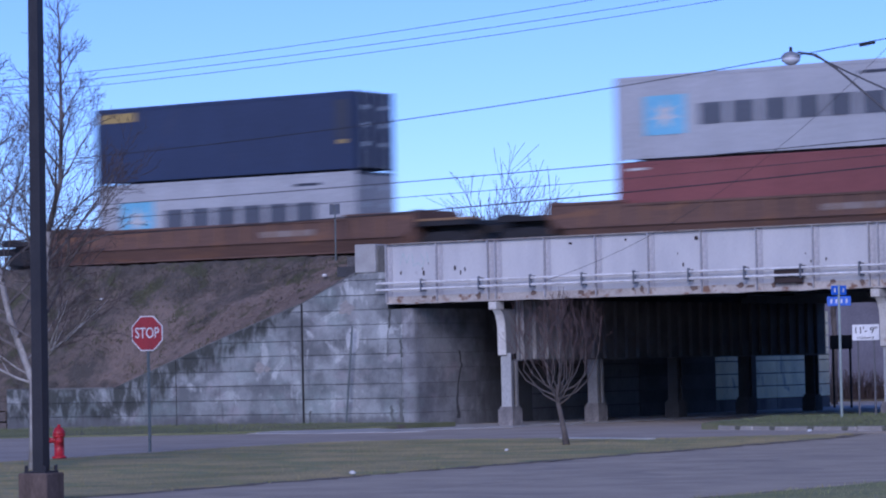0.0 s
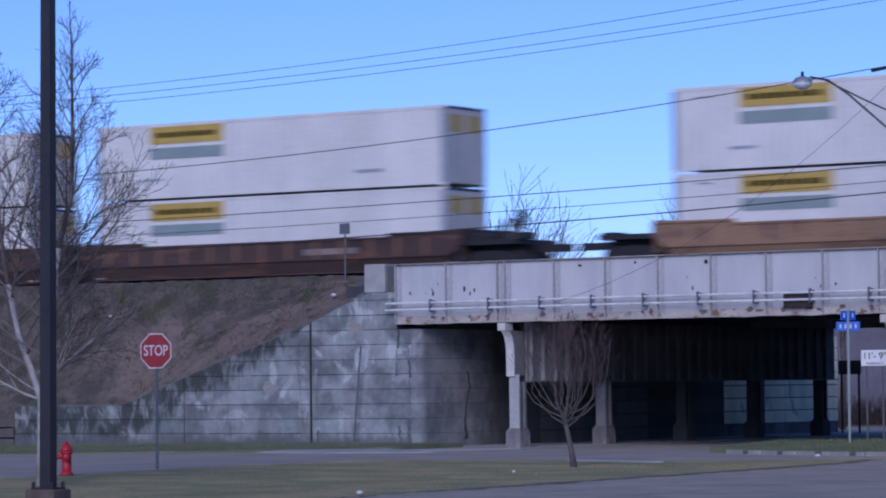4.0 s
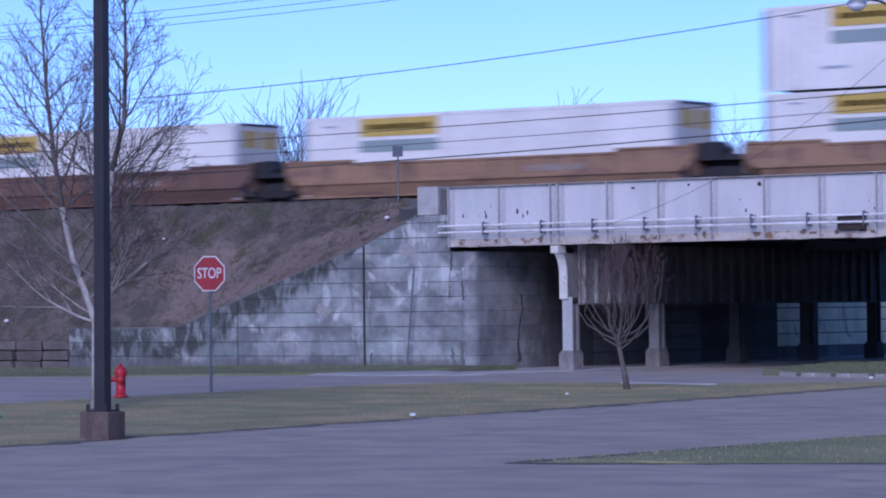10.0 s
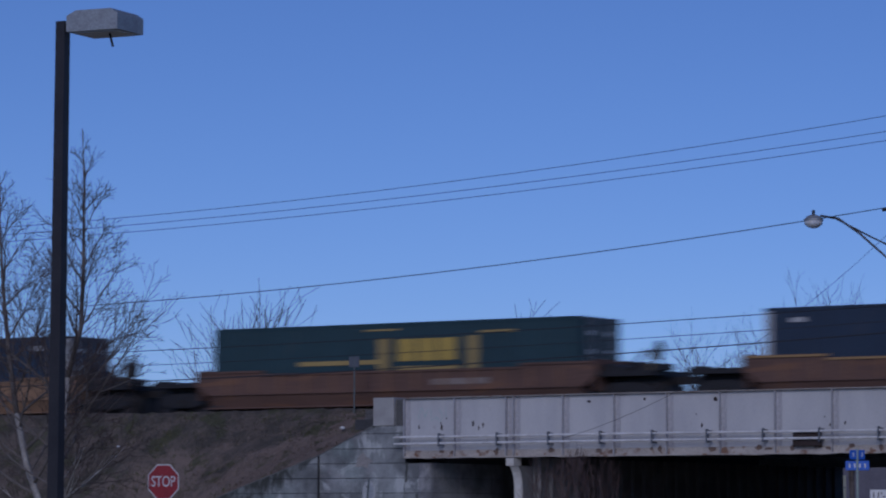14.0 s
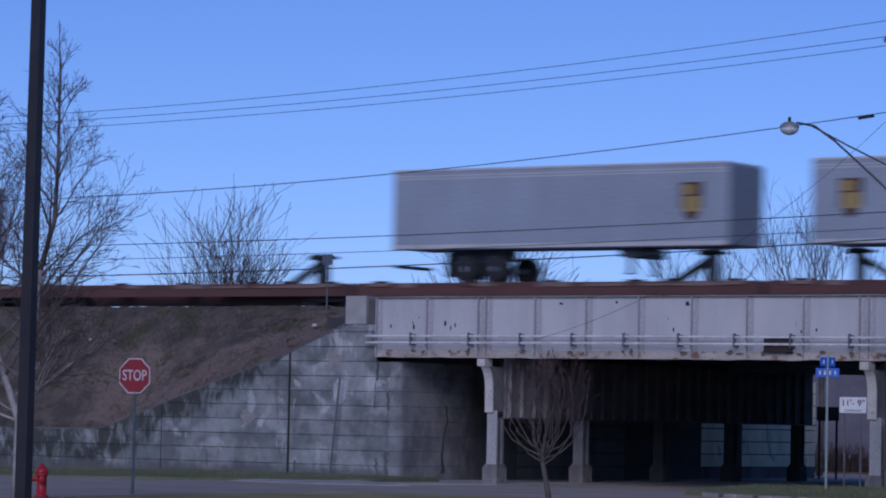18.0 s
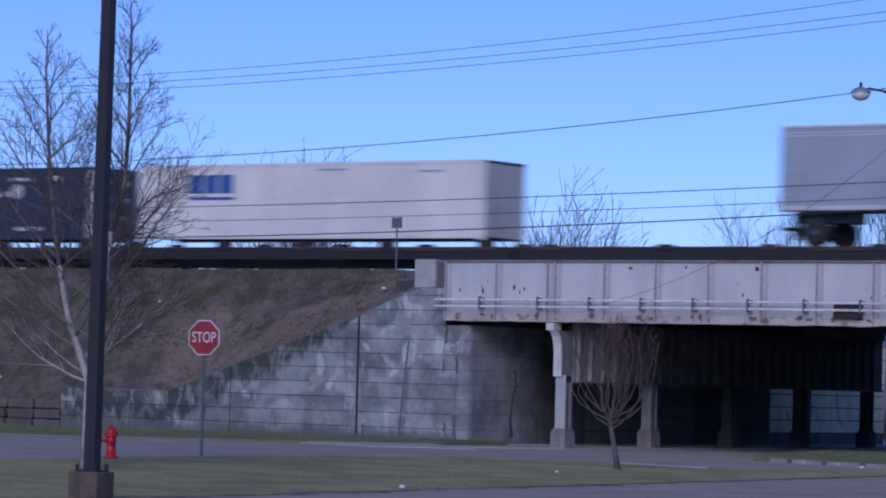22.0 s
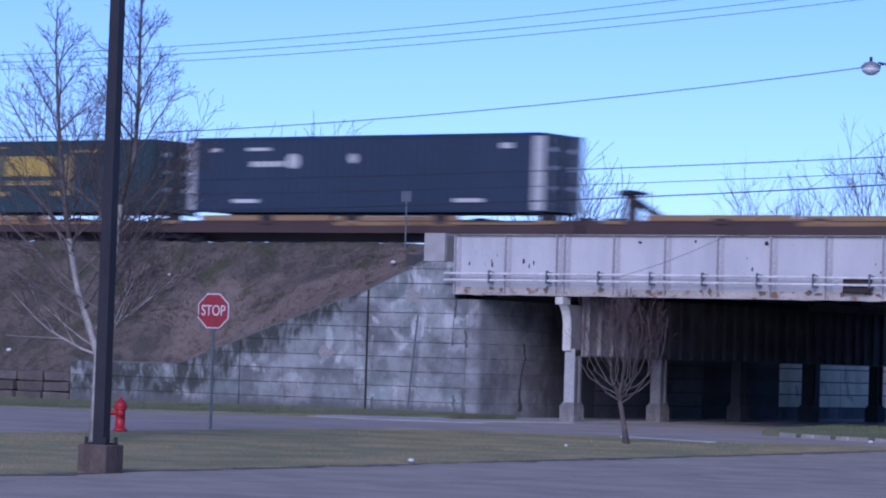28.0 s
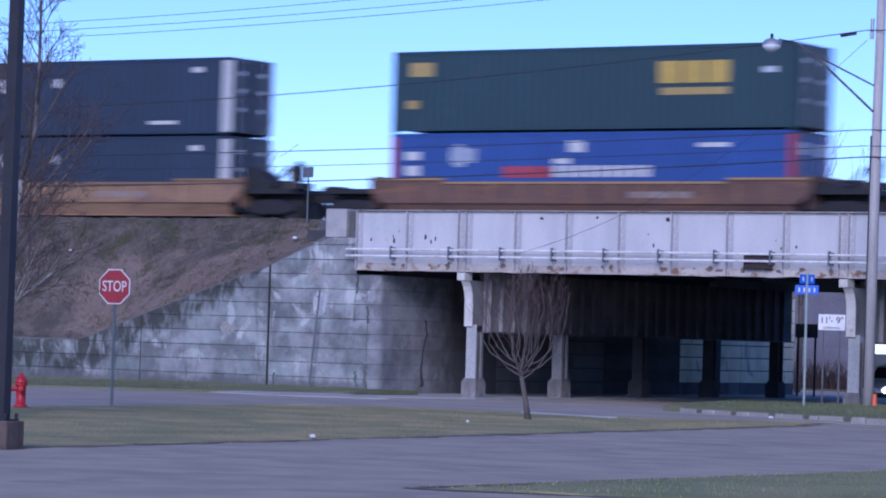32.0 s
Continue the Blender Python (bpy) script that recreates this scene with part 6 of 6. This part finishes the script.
def clearance_sign():
    ob = empty("clearance_sign", pose(-43.85, 88.0, 0.3, 0, 0, 20))
    tagged(ob, "white height clearance sign with black figures on two posts", "road sign")
    for x in (-0.24, 0.24):
        part("post", bx(x - 0.025, x + 0.025, 0.01, 0.05, -0.1, 2.7), dark_steel, ob)
    part("plate", bx(-0.4, 0.4, -0.01, 0.01, 2.23, 2.7, bevel=0.004), sign_white, ob)
    lettering("lettering", "11'- 9\"", 0.27, black_m, ob, pose(0, -0.014, 2.52))
    lettering("lettering", "CLEARANCE", 0.09, black_m, ob, pose(0, -0.014, 2.3))


clearance_sign()


def back_sign():
    ob = empty("road_sign", pose(-59.9, 118.0, 0.0, 0, 0, 0))
    tagged(ob, "dark rectangular road sign on two posts beyond the bridge", "road sign")
    for x in (-0.38, 0.38):
        part("post", bx(x - 0.04, x + 0.04, 0.0, 0.05, -0.1, 2.9), black_m, ob)
    part("plate", bx(-0.5, 0.5, -0.03, 0.0, 2.38, 2.94), black_m, ob)


back_sign()


def lean_post():
    ob = empty("leaning_post", pose(-64.46, 90.15, 0.1))
    tagged(ob, "leaning blue-grey steel post in front of the wall", "post")
    part("post", tb([(0, 0, -0.1), (0.35, 0.0, 3.35)], 0.035, 6), post_green, ob)
    for z in (2.6, 3.1):
        part("bolt", lathe([(0.02, 0), (0.02, 0.03)], 6, pose(0.1 * z, -0.05, z, 90, 0, 0)), black_m, ob)


lean_post()


def rail_sign():
    ob = empty("railway_marker", pose(-68.5, 95.4, 5.75))
    tagged(ob, "small square grey railway marker board on a thin post", "railway sign")
    part("post", tb([(0, 0, -0.3), (0, 0, 2.15)], 0.03, 6), post_green, ob)
    for x in (-0.12, 0.12):
        part("board", bx(x - 0.1, x + 0.1, -0.03, -0.005, 1.8, 2.18), sign_back, ob)


rail_sign()


def marker():
    ob = empty("delineator", pose(-42.48, 88.2, 0.3))
    tagged(ob, "orange plastic delineator post on a rubber foot", "marker post")
    part("post", tb([(0, 0, 0), (0, 0, 0.38)], [0.08, 0.06], 8), paint("hazard", (0.75, 0.14, 0.04)), ob)
    part("foot", bx(-0.15, 0.15, -0.15, 0.15, -0.05, 0.03, bevel=0.01), black_m, ob)


marker()

UP = (-42.85, 88.5)


def utility_pole():
    ob = empty("utility_pole", pose(UP[0], UP[1], 0.35))
    tagged(ob, "tall grey wooden utility pole with insulators and a lamp arm", "utility pole")
    part("pole", tb([(0, 0, -0.4), (0.05, 0, 6.5), (0.13, 0, 13.6)], [0.175, 0.155, 0.125], 14), wood_pole, ob, "", True)
    top = part("top_pin", tb([(0.2, 0, 13.4), (0.27, 0, 14.0)], 0.03, 6), galv, ob)
    def insulator(parent, m):
        i = part("insulator", lathe([(0.03, 0), (0.09, 0.02), (0.05, 0.06), (0.1, 0.09), (0.05, 0.13), (0.07, 0.17), (0.02, 0.2)], 10), galv, parent)
        i.matrix_basis = m
    insulator(top, pose(0.27, 0, 13.8))
    for dx, z in ((-0.32, 13.34), (0.42, 13.1)):
        br = part("insulator_bracket", tb([(0.12, 0, z - 0.22), (dx, 0, z)], 0.03, 6), galv, ob)
        insulator(br, pose(dx, 0, z - 0.06))
    part("transformer_fuse", tb([(-0.13, -0.1, 10.9), (-0.11, -0.1, 11.5)], 0.06, 8), galv, ob, "grey fuse holder")
    part("conduit", tb([(-0.09, -0.15, 0.5), (-0.05, -0.14, 8.0)], 0.02, 6), cable_m, ob)
    # street lamp on a trussed arm
    arm = part("lamp_arm", tb([(0.0, -0.15, 8.72), (-0.9, -0.15, 9.5), (-1.9, -0.15, 10.35), (-2.6, -0.15, 10.83), (-3.2, -0.15, 10.95)], 0.035, 8), dark_steel, ob, "curved steel lamp arm")
    part("lamp_stay", tb([(0.0, -0.15, 9.5), (-1.5, -0.15, 10.22), (-2.7, -0.15, 10.84)], 0.028, 6), dark_steel, arm)
    head = part("lamp_head", lathe([(0.05, 0.2), (0.2, 0.15), (0.3, 0.05), (0.3, 0.0)], 16), galv, arm, "pale round street lamp")
    head.matrix_basis = pose(-3.45, -0.15, 10.8)
    bowl = part("bowl", lathe([(0.29, 0.0), (0.27, -0.1), (0.16, -0.19), (0.05, -0.22)], 16), lamp_glass, arm, "", True)
    bowl.matrix_basis = pose(-3.45, -0.15, 10.8)
    cell = part("photocell", lathe([(0.05, 0.2), (0.05, 0.32), (0.02, 0.34)], 8), black_m, arm)
    cell.matrix_basis = pose(-3.45, -0.15, 10.8)


utility_pole()


def wire(label, points, r=0.014, sag=None):
    """A hanging cable: a parabola through its ends (and its lowest point), built relative to its first end."""
    o = Vector(points[0])
    ob = part("overhead_wire", tb([Vector(p) - o for p in points], r, 5), cable_m)
    ob.matrix_basis = Matrix.Translation(o)
    tagged(ob, label, "cable", "overhead wires")
    return ob


def span(x0, z0, xm, zm, y, r, label, x1=-160.0):
    """z falls from (x0, z0) to its lowest point and rises again."""
    low_x = -82.0
    a = (z0 - zm) / ((x0 - low_x) ** 2 - (xm - low_x) ** 2)
    c = z0 - a * (x0 - low_x) ** 2
    pts = [(x, y, c + a * (x - low_x) ** 2) for x in np.linspace(x0, -121, 28)]
    wire(label, pts, r)
    wire(label, [(x0 + 0.001, y, z0), (x0 + 18, y, z0 - 0.4), (x0 + 45, y, z0 - 0.5)], r)


span(-42.66, 14.33, -57.81, 13.23, UP[1], 0.01, "thin black power line on the pole top")
span(-43.25, 13.8, -57.8, 12.88, UP[1], 0.01, "thin black power line on a side insulator")
span(-42.51, 13.58, -57.79, 12.62, UP[1], 0.01, "thin black power line on a low insulator")
span(-43.1, 11.5, -57.72, 10.29, UP[1] - 0.2, 0.015, "black service cable with splices")
span(-43.1, 8.53, -62.8, 8.04, UP[1] - 0.15, 0.015, "black telephone cable along the street")
span(-43.1, 8.05, -62.8, 7.54, UP[1] - 0.15, 0.011, "thin grey telephone cable")
span(-43.1, 7.72, -62.8, 7.03, UP[1] - 0.15, 0.02, "thick black telephone cable")
wire("black service drop running down to the bridge railing", [(-43.16 - 12.17 * f, 88.5, 11.24 - 6.55 * f - 3.7 * f * (1 - f)) for f in np.linspace(0, 1, 14)], 0.007)
spl = part("cable_splice", tb([(0, 0, 0), (0.5, 0, 0.06)], 0.05, 8), cable_m)
spl.matrix_basis = pose(-43.95, UP[1] - 0.2, 11.36)
tagged(spl, "thick black cable splice hanging on the service cable", "cable", "overhead wires")


# bare trees: limbs by repeated forking
def grow(bm_limb, bm_twig, start, direction, length, radius, depth, rnd, spread, droop, limit, upright):
    p = Vector(start)
    d = Vector(direction).normalized()
    steps = 4 if depth < 2 else 3
    pts, rad = [p.copy()], [radius]
    for i in range(steps):
        d = (d + Vector((rnd.gauss(0, 0.12), rnd.gauss(0, 0.12), rnd.gauss(0, 0.08) + upright * 0.12 - droop * 0.1 * depth))).normalized()
        p = p + d * (length / steps)
        pts.append(p.copy())
        rad.append(radius * (1 - 0.5 * (i + 1) / steps))
    tube(bm_limb if radius > limit else bm_twig, pts, rad, 6 if radius > 0.04 else (4 if radius > limit else 3), False)
    if depth >= 6 or radius < 0.0045:
        return
    kids = 3 if depth < 3 else 2
    for k in range(kids + (1 if rnd.random() < 0.35 else 0)):
        f = rnd.uniform(0.35, 1.0) if k else 1.0
        q = pts[min(len(pts) - 1, max(1, round(f * steps)))]
        side = d.orthogonal().normalized()
        side.rotate(Matrix.Rotation(rnd.uniform(0, 6.28), 3, d))
        nd = (d + side * spread * rnd.uniform(0.5, 1.3)).normalized()
        grow(bm_limb, bm_twig, q, nd, length * rnd.uniform(0.6, 0.85), radius * (0.6 if k else 0.7), depth + 1, rnd, spread, droop, limit, upright)


def bare_tree(name, x, y, z, trunk, limbs, seed, bark, twigs, label, spread=0.6, droop=0.0, upright=0.5, limit=0.02, category="tree", fit=None):
    """trunk: points and radii; limbs: (height fraction along the trunk, direction, length, radius)."""
    rnd = random.Random(seed)
    ob = empty(name, pose(x, y, z))
    tp, tr = trunk
    part("trunk", tb(tp, tr, 10), bark, ob, "", True)
    bt, wood = bmesh.new(), []
    for at, d, length, r in limbs:
        bl = bmesh.new()
        grow(bl, bt, at, d, length, r, 1, rnd, spread, droop, limit, upright)
        wood.append(bl)
    if fit:                               # bring the grown crown to its height and breadth
        hi = float(np.percentile([v.co.z for b in (bt, *wood) for v in b.verts], 97))
        wide = float(np.percentile([math.hypot(v.co.x, v.co.y) for b in (bt, *wood) for v in b.verts], 95))
        for b in (bt, *wood):
            b.transform(Matrix.Diagonal((fit[1] / wide, fit[1] / wide, fit[0] / hi, 1)))
    for bl in wood:
        part("limb", bl, bark_m, ob)
    part("crown", bt, twigs, ob)
    tagged(ob, label, category)
    return ob


def feather(bl, bt, start, d, length, r, rnd, depth, rise, limit, least=0.0042, wob=0.11):
    """A nearly straight limb that bends upward, with side twigs set along it, and those again."""
    n = 6 if depth == 0 else 4
    p, d = Vector(start), Vector(d).normalized()
    pts, rad = [p.copy()], [r]
    dirs = [d.copy()]
    for i in range(n):
        d = (d + Vector((rnd.gauss(0, wob), rnd.gauss(0, wob), rise * 0.14 + rnd.gauss(0, wob * 0.64)))).normalized()
        p = p + d * (length / n)
        pts.append(p.copy())
        rad.append(max(least, r * (1 - 0.8 * (i + 1) / n)))
        dirs.append(d.copy())
    tube(bl if r > limit else bt, pts, rad, 6 if r > 0.03 else (4 if r > limit else 3), False)
    if depth >= 3 or length < 0.22:
        return
    kids = max(2, round((7, 6, 3)[min(depth, 2)] * (0.65 + 0.3 * min(1.0, length / 1.5))))
    turn = rnd.uniform(0, 6.28)
    for k in range(kids):
        f = 0.22 + 0.74 * (k + rnd.uniform(0.2, 0.8)) / kids
        i = min(n - 1, int(f * n))
        q = pts[i].lerp(pts[i + 1], f * n - i)
        side = dirs[i].orthogonal().normalized()
        turn += 2.4
        side.rotate(Matrix.Rotation(turn, 3, dirs[i]))
        nd = (dirs[i] + side * rnd.uniform(0.5, 0.85)).normalized()
        feather(bl, bt, q, nd, length * (0.66 - 0.34 * f) * rnd.uniform(0.75, 1.2), r * 0.5 * (1 - 0.5 * f), rnd, depth + 1, rise * 0.8, limit, least, wob)


def leader_tree(name, x, y, z, leader, radii, limbs, crown, seed, bark, label):
    """An upright leader with rising limbs; crown gives the reach of the limbs by height."""
    rnd = random.Random(seed)
    ob = empty(name, pose(x, y, z))
    low = [k for k, p in enumerate(leader) if p[2] < 5.2]
    part("trunk", tb([leader[k] for k in low], [radii[k] for k in low], 10), bark, ob, "", True)
    part("leader", tb(leader[low[-1]:], radii[low[-1]:], 8), leader_bark, ob, "", True)
    zs = [p[2] for p in leader]
    bt = bmesh.new()
    z0, z1 = crown[0][0], crown[-1][0]
    turn = 1.0
    for k in range(limbs):
        f = k / (limbs - 1)
        h = z0 + (z1 - z0) * f
        turn += 2.4 + rnd.uniform(-0.5, 0.5)
        at = Vector([float(np.interp(h, zs, [p[c] for p in leader])) for c in range(3)])
        reach = float(np.interp(h, [c[0] for c in crown], [c[1] for c in crown])) * rnd.uniform(0.75, 1.1)
        up = 0.3 + 0.32 * min(1.0, f / 0.2) + 0.6 * f
        bl = bmesh.new()
        feather(bl, bt, at, (math.cos(turn), math.sin(turn), up), reach * 1.12, 0.011 + 0.009 * reach, rnd, 0, 0.5, 0.012, 0.0046, 0.075)
        part("limb", bl, pale_bark if k < 3 else leader_bark if k < 12 else bark_m, ob)
    part("crown", bt, twig_m, ob)
    tagged(ob, label, "tree")
    return ob


# twin-stemmed pale-barked tree by the verge
leader_tree("bare_tree", -46.5, 53.5, 0.03, [(0, 0, -0.1), (0.04, 0, 0.8), (0.05, 0.0, 1.8), (-0.28, 0.05, 2.4), (-0.68, 0.1, 3.2), (-0.98, 0.1, 4.3), (-1.2, 0.1, 5.4), (-1.4, 0.1, 6.9), (-1.55, 0.1, 8.5), (-1.55, 0.1, 9.5)],
            [0.115, 0.1, 0.09, 0.078, 0.07, 0.06, 0.052, 0.04, 0.02, 0.006], 32, [(1.8, 2.4), (3.4, 2.9), (4.6, 2.5), (6.0, 1.75), (7.5, 1.05), (9.3, 0.35)], 11, pale_bark, "leaning bare tree with a pale trunk on the verge")
leader_tree("bare_tree", -46.38, 53.56, 0.03, [(0.04, 0, -0.1), (0.06, 0, 1.0), (0.1, 0, 2.2), (0.2, 0, 3.6), (0.36, 0, 5.05), (0.72, 0, 6.1), (0.77, 0, 7.3), (0.77, 0, 9.14), (0.7, 0, 10.4)],
            [0.085, 0.08, 0.075, 0.068, 0.06, 0.05, 0.04, 0.02, 0.005], 34, [(1.9, 2.2), (3.4, 2.7), (4.6, 2.4), (5.6, 2.0), (6.6, 1.5), (7.6, 1.15), (8.8, 0.75), (10.1, 0.3)], 7, pale_bark, "slim bare upright tree growing beside the leaning one")
# small vase-shaped street tree
def vase_tree():
    rnd = random.Random(4)
    ob = empty("young_tree", pose(-43.19, 69.53, 0.0))
    tagged(ob, "young bare vase-shaped street tree with reddish twigs on the verge", "tree")
    part("trunk", tb([(0.16, 0.11, -0.1), (0.1, 0.07, 0.4), (0.0, 0, 1.05), (0.0, 0, 1.5)], [0.095, 0.07, 0.06, 0.04], 10), bark_m, ob, "", True)
    bt = bmesh.new()
    for k in range(22):
        a, reach = k * 2.4 + rnd.uniform(-0.3, 0.3), (1.02, 0.76, 0.52, 0.28)[k % 4] * rnd.uniform(0.85, 1.08)
        z0, high = 0.98 + 0.4 * k / 22, rnd.uniform(2.0, 2.5) * (1.0 - 0.18 * reach)
        line = [(0.0, 0.0), (0.4, 0.1), (0.72, 0.24), (0.93, 0.42), (1.02, 0.62), (1.0, 0.82), (0.97, 1.0)]
        pts = [Vector((reach * f * math.cos(a) + rnd.gauss(0, 0.05) * f, reach * f * math.sin(a) + rnd.gauss(0, 0.05) * f, z0 + high * h)) for f, h in line]
        bl = bmesh.new()
        tube(bl, pts, [0.023, 0.019, 0.015, 0.012, 0.009, 0.007, 0.004], 5, False)
        for i in (2, 3, 3, 4, 4, 5, 5, 5):
            q, up = pts[i].lerp(pts[i + 1], rnd.random()), (pts[i + 1] - pts[i]).normalized()
            side = Vector((math.cos(rnd.uniform(0, 6.28)), math.sin(rnd.uniform(0, 6.28)), 0))
            feather(bl, bt, q, up + side * 0.8 + Vector((0, 0, 0.3)), rnd.uniform(0.55, 1.0) * (1.2 - 0.09 * i), 0.0085, rnd, 2, 1.2, 0.012)
        part("limb", bl, bark_m, ob)
    part("crown", bt, red_twig, ob)


vase_tree()


# trees behind the railway
def far_tree(x, y, h, width, seed, label):
    rnd = random.Random(seed)
    n = 6
    limbs = []
    for k in range(n):
        a = rnd.uniform(0, 6.28)
        limbs.append(((0, 0, h * rnd.uniform(0.25, 0.5)), (width / h * 1.6 * math.cos(a), width / h * 1.6 * math.sin(a), 1.0), h * rnd.uniform(0.22, 0.3), h * 0.006))
    return bare_tree("bare_tree", x, y, 0.0, ([(0, 0, -0.1), (0.1, 0, h * 0.25), (0, 0.1, h * 0.55)], [h * 0.014, h * 0.011, h * 0.006]), limbs, seed, bark_m, twig_m, label, 0.5, 0.0, 0.6, 0.03, "tree", (h, width))


def fan_bush(x, y, h, width, stems, seed, label):
    """Many straight stems that fan out from one foot."""
    rnd = random.Random(seed)
    ob = empty("bare_bush", pose(x, y, 0.0))
    bt = bmesh.new()
    for k in range(stems):
        a, s = rnd.uniform(0, 6.28), rnd.random() ** 0.65
        top = h * (1.0 - 0.38 * s * s) * rnd.uniform(0.82, 1.0)
        bl = bmesh.new()
        feather(bl, bt, (0.4 * s * math.cos(a), 0.4 * s * math.sin(a), 0.0), (s * width / h * 1.5 * math.cos(a), s * width / h * 1.5 * math.sin(a), 1.0), top * 0.86, 0.045, rnd, 1, 0.6, 0.022, 0.012, 0.06)
        part("stem", bl, bark_m, ob)
    part("crown", bt, twig_m, ob)
    tagged(ob, label, "bush")


fan_bush(-99.6, 130, 13.8, 3.0, 44, 31, "bare bushy tree of many stems behind the railway embankment")
fan_bush(-83.4, 130, 11.9, 3.5, 42, 33, "round bare bush behind the railway")
far_tree(-71.8, 130, 10.4, 2.8, 34, "bare thin tree beyond the bridge")
far_tree(-66.4, 130, 11.8, 3.6, 35, "bare spreading tree with dark limbs beyond the bridge")
far_tree(-62.0, 133, 12.0, 3.6, 36, "bare tree beyond the bridge")
fan_bush(-112, 128, 10.5, 4.0, 20, 37, "bare bush behind the embankment")
far_tree(-70.5, 148, 9.0, 3.4, 51, "bare grey tree before the house beyond the bridge")
far_tree(-66.0, 152, 10.0, 3.6, 52, "bare twiggy tree beside the house beyond the bridge")
far_tree(-52.0, 136, 12.0, 4.0, 38, "bare tree beside the far street")


# a house and a hedge beyond the bridge
def house():
    ob = empty("house", pose(-82.5, 160, 0, 0, 0, 25))
    tagged(ob, "grey clapboard house with gabled roof and white trim", "house")
    siding = mat("grey_siding", (0.15, 0.145, 0.18), (0.12, 0.115, 0.145), 0.8, scale=1, fine=12)
    roofm = mat("dark_shingles", (0.09, 0.09, 0.1), (0.06, 0.06, 0.07), 0.9, scale=2, fine=12)
    bm = bmesh.new()
    prism(bm, [(-4.5, 0), (4.5, 0), (4.5, 4.4), (0, 7.2), (-4.5, 4.4)], 'y', 0, 9)
    part("wall", bm, siding, ob)
    for s in (-1, 1):
        bm = bmesh.new()
        prism(bm, [(0, 7.22), (s * 5.0, 4.1), (s * 5.0, 4.27), (0, 7.4)], 'y', -0.4, 9.4)
        part("roof", bm, roofm, ob)
        bm = bmesh.new()
        prism(bm, [(0, 7.1), (s * 5.0, 3.98), (s * 5.0, 4.28), (0, 7.4)], 'y', -0.44, -0.4)
        part("barge_board", bm, sign_white, ob, "white gable trim")
    part("door", bx(-0.45, 0.45, -0.05, 0.0, 0.1, 2.1), roofm, ob)


house()
rnd = random.Random(13)
hedge = empty("hedge", pose(-72, 143, 0))
tagged(hedge, "leafless brown hedge beyond the street", "hedge")
bm = bmesh.new()
for _ in range(1800):
    x, y = rnd.uniform(-9, 13), rnd.gauss(0, 0.4)
    h = rnd.uniform(0.5, 1.5)
    tube(bm, [(x, y, 0), (x + rnd.gauss(0, .12), y + rnd.gauss(0, .12), h * 0.6), (x + rnd.gauss(0, .3), y + rnd.gauss(0, .25), h)], [0.03, 0.022, 0.008], 3, False)
part("stem", bm, twig_m, hedge)


# a silver car on the far street
def silver_car():
    ob = empty("car", pose(-49.25, 104.2, 0, 0, 0, 270))
    tagged(ob, "silver saloon car with lit headlamps on the far street", "car")
    sil = mat("silver_car_paint", (0.68, 0.7, 0.74), None, 0.3, 0.2, bump=0)
    bm = bmesh.new()
    prism(bm, [(-2.25, 0.35), (-2.3, 0.75), (-2.1, 0.92), (-1.2, 0.98), (1.0, 0.95), (1.95, 0.85), (2.25, 0.65), (2.25, 0.35)], 'y', -0.88, 0.88)
    bmesh.ops.bevel(bm, geom=bm.edges[:], offset=0.06, segments=2, affect='EDGES')
    part("body", bm, sil, ob)
    bm = bmesh.new()
    prism(bm, [(-1.75, 0.95), (-1.05, 1.42), (0.25, 1.45), (1.15, 0.95)], 'y', -0.72, 0.72)
    bmesh.ops.bevel(bm, geom=bm.edges[:], offset=0.05, segments=2, affect='EDGES')
    cab = part("cabin", bm, sil, ob)
    bm = bmesh.new()
    prism(bm, [(-1.5, 1.0), (-1.0, 1.35), (0.2, 1.38), (0.9, 1.0)], 'y', -0.735, 0.735)
    part("window", bm, black_m, cab)
    bm = bmesh.new()
    prism(bm, [(0.42, 1.37), (1.08, 1.0), (1.12, 1.02), (0.46, 1.39)], 'y', -0.6, 0.6)
    part("windscreen", bm, black_m, cab)
    lit = glow("lit_headlamp", (1.0, 0.97, 0.9), 8.0)
    for y in (-0.55, 0.55):
        h = part("headlamp", lathe([(0.1, 0), (0.11, 0.04), (0.05, 0.07)], 12), lit, ob, "lit headlamp")
        h.matrix_basis = pose(2.22, y, 0.6, 0, 90, 0)
    part("bumper", bx(2.18, 2.3, -0.8, 0.8, 0.35, 0.52, bevel=0.03), black_m, ob)
    for x in (-1.4, 1.4):
        for y in (-0.85, 0.67):
            w = part("wheel", lathe([(0.2, 0), (0.31, 0.02), (0.32, 0.1), (0.31, 0.16), (0.2, 0.18)], 18, pose(x, y + 0.18, 0.32, 90, 0, 0)), black_m, ob)
            part("hub", lathe([(0.19, -0.004), (0.19, 0.184)], 12, pose(x, y + 0.18, 0.32, 90, 0, 0)), galv, w)
    ways = [(0.0, 150.0, 127.0, 180), (27.0, -42.0, 127.0, 180), (27.8, -46.5, 125.6, 208), (28.5, CAR_X, 121.0, 262), (31.8, CAR_X, CAR_Y + 1.0, 270), (32.0, CAR_X, CAR_Y, 270)]
    MOVERS.append((ob, [(t, pose(x, y, 0, 0, 0, a)) for t, x, y, a in ways]))


CAR_X, CAR_Y = -49.25, 104.2
silver_car()


# ---- movement ----
def motions():
    for ob, x, y, z in TRAIN:
        walk(ob, [(0.0, pose(x, y, z)), (32.0, pose(x - SPEED * 32.0, y, z))])
    for ob, rows in MOVERS:
        walk(ob, rows)


motions()
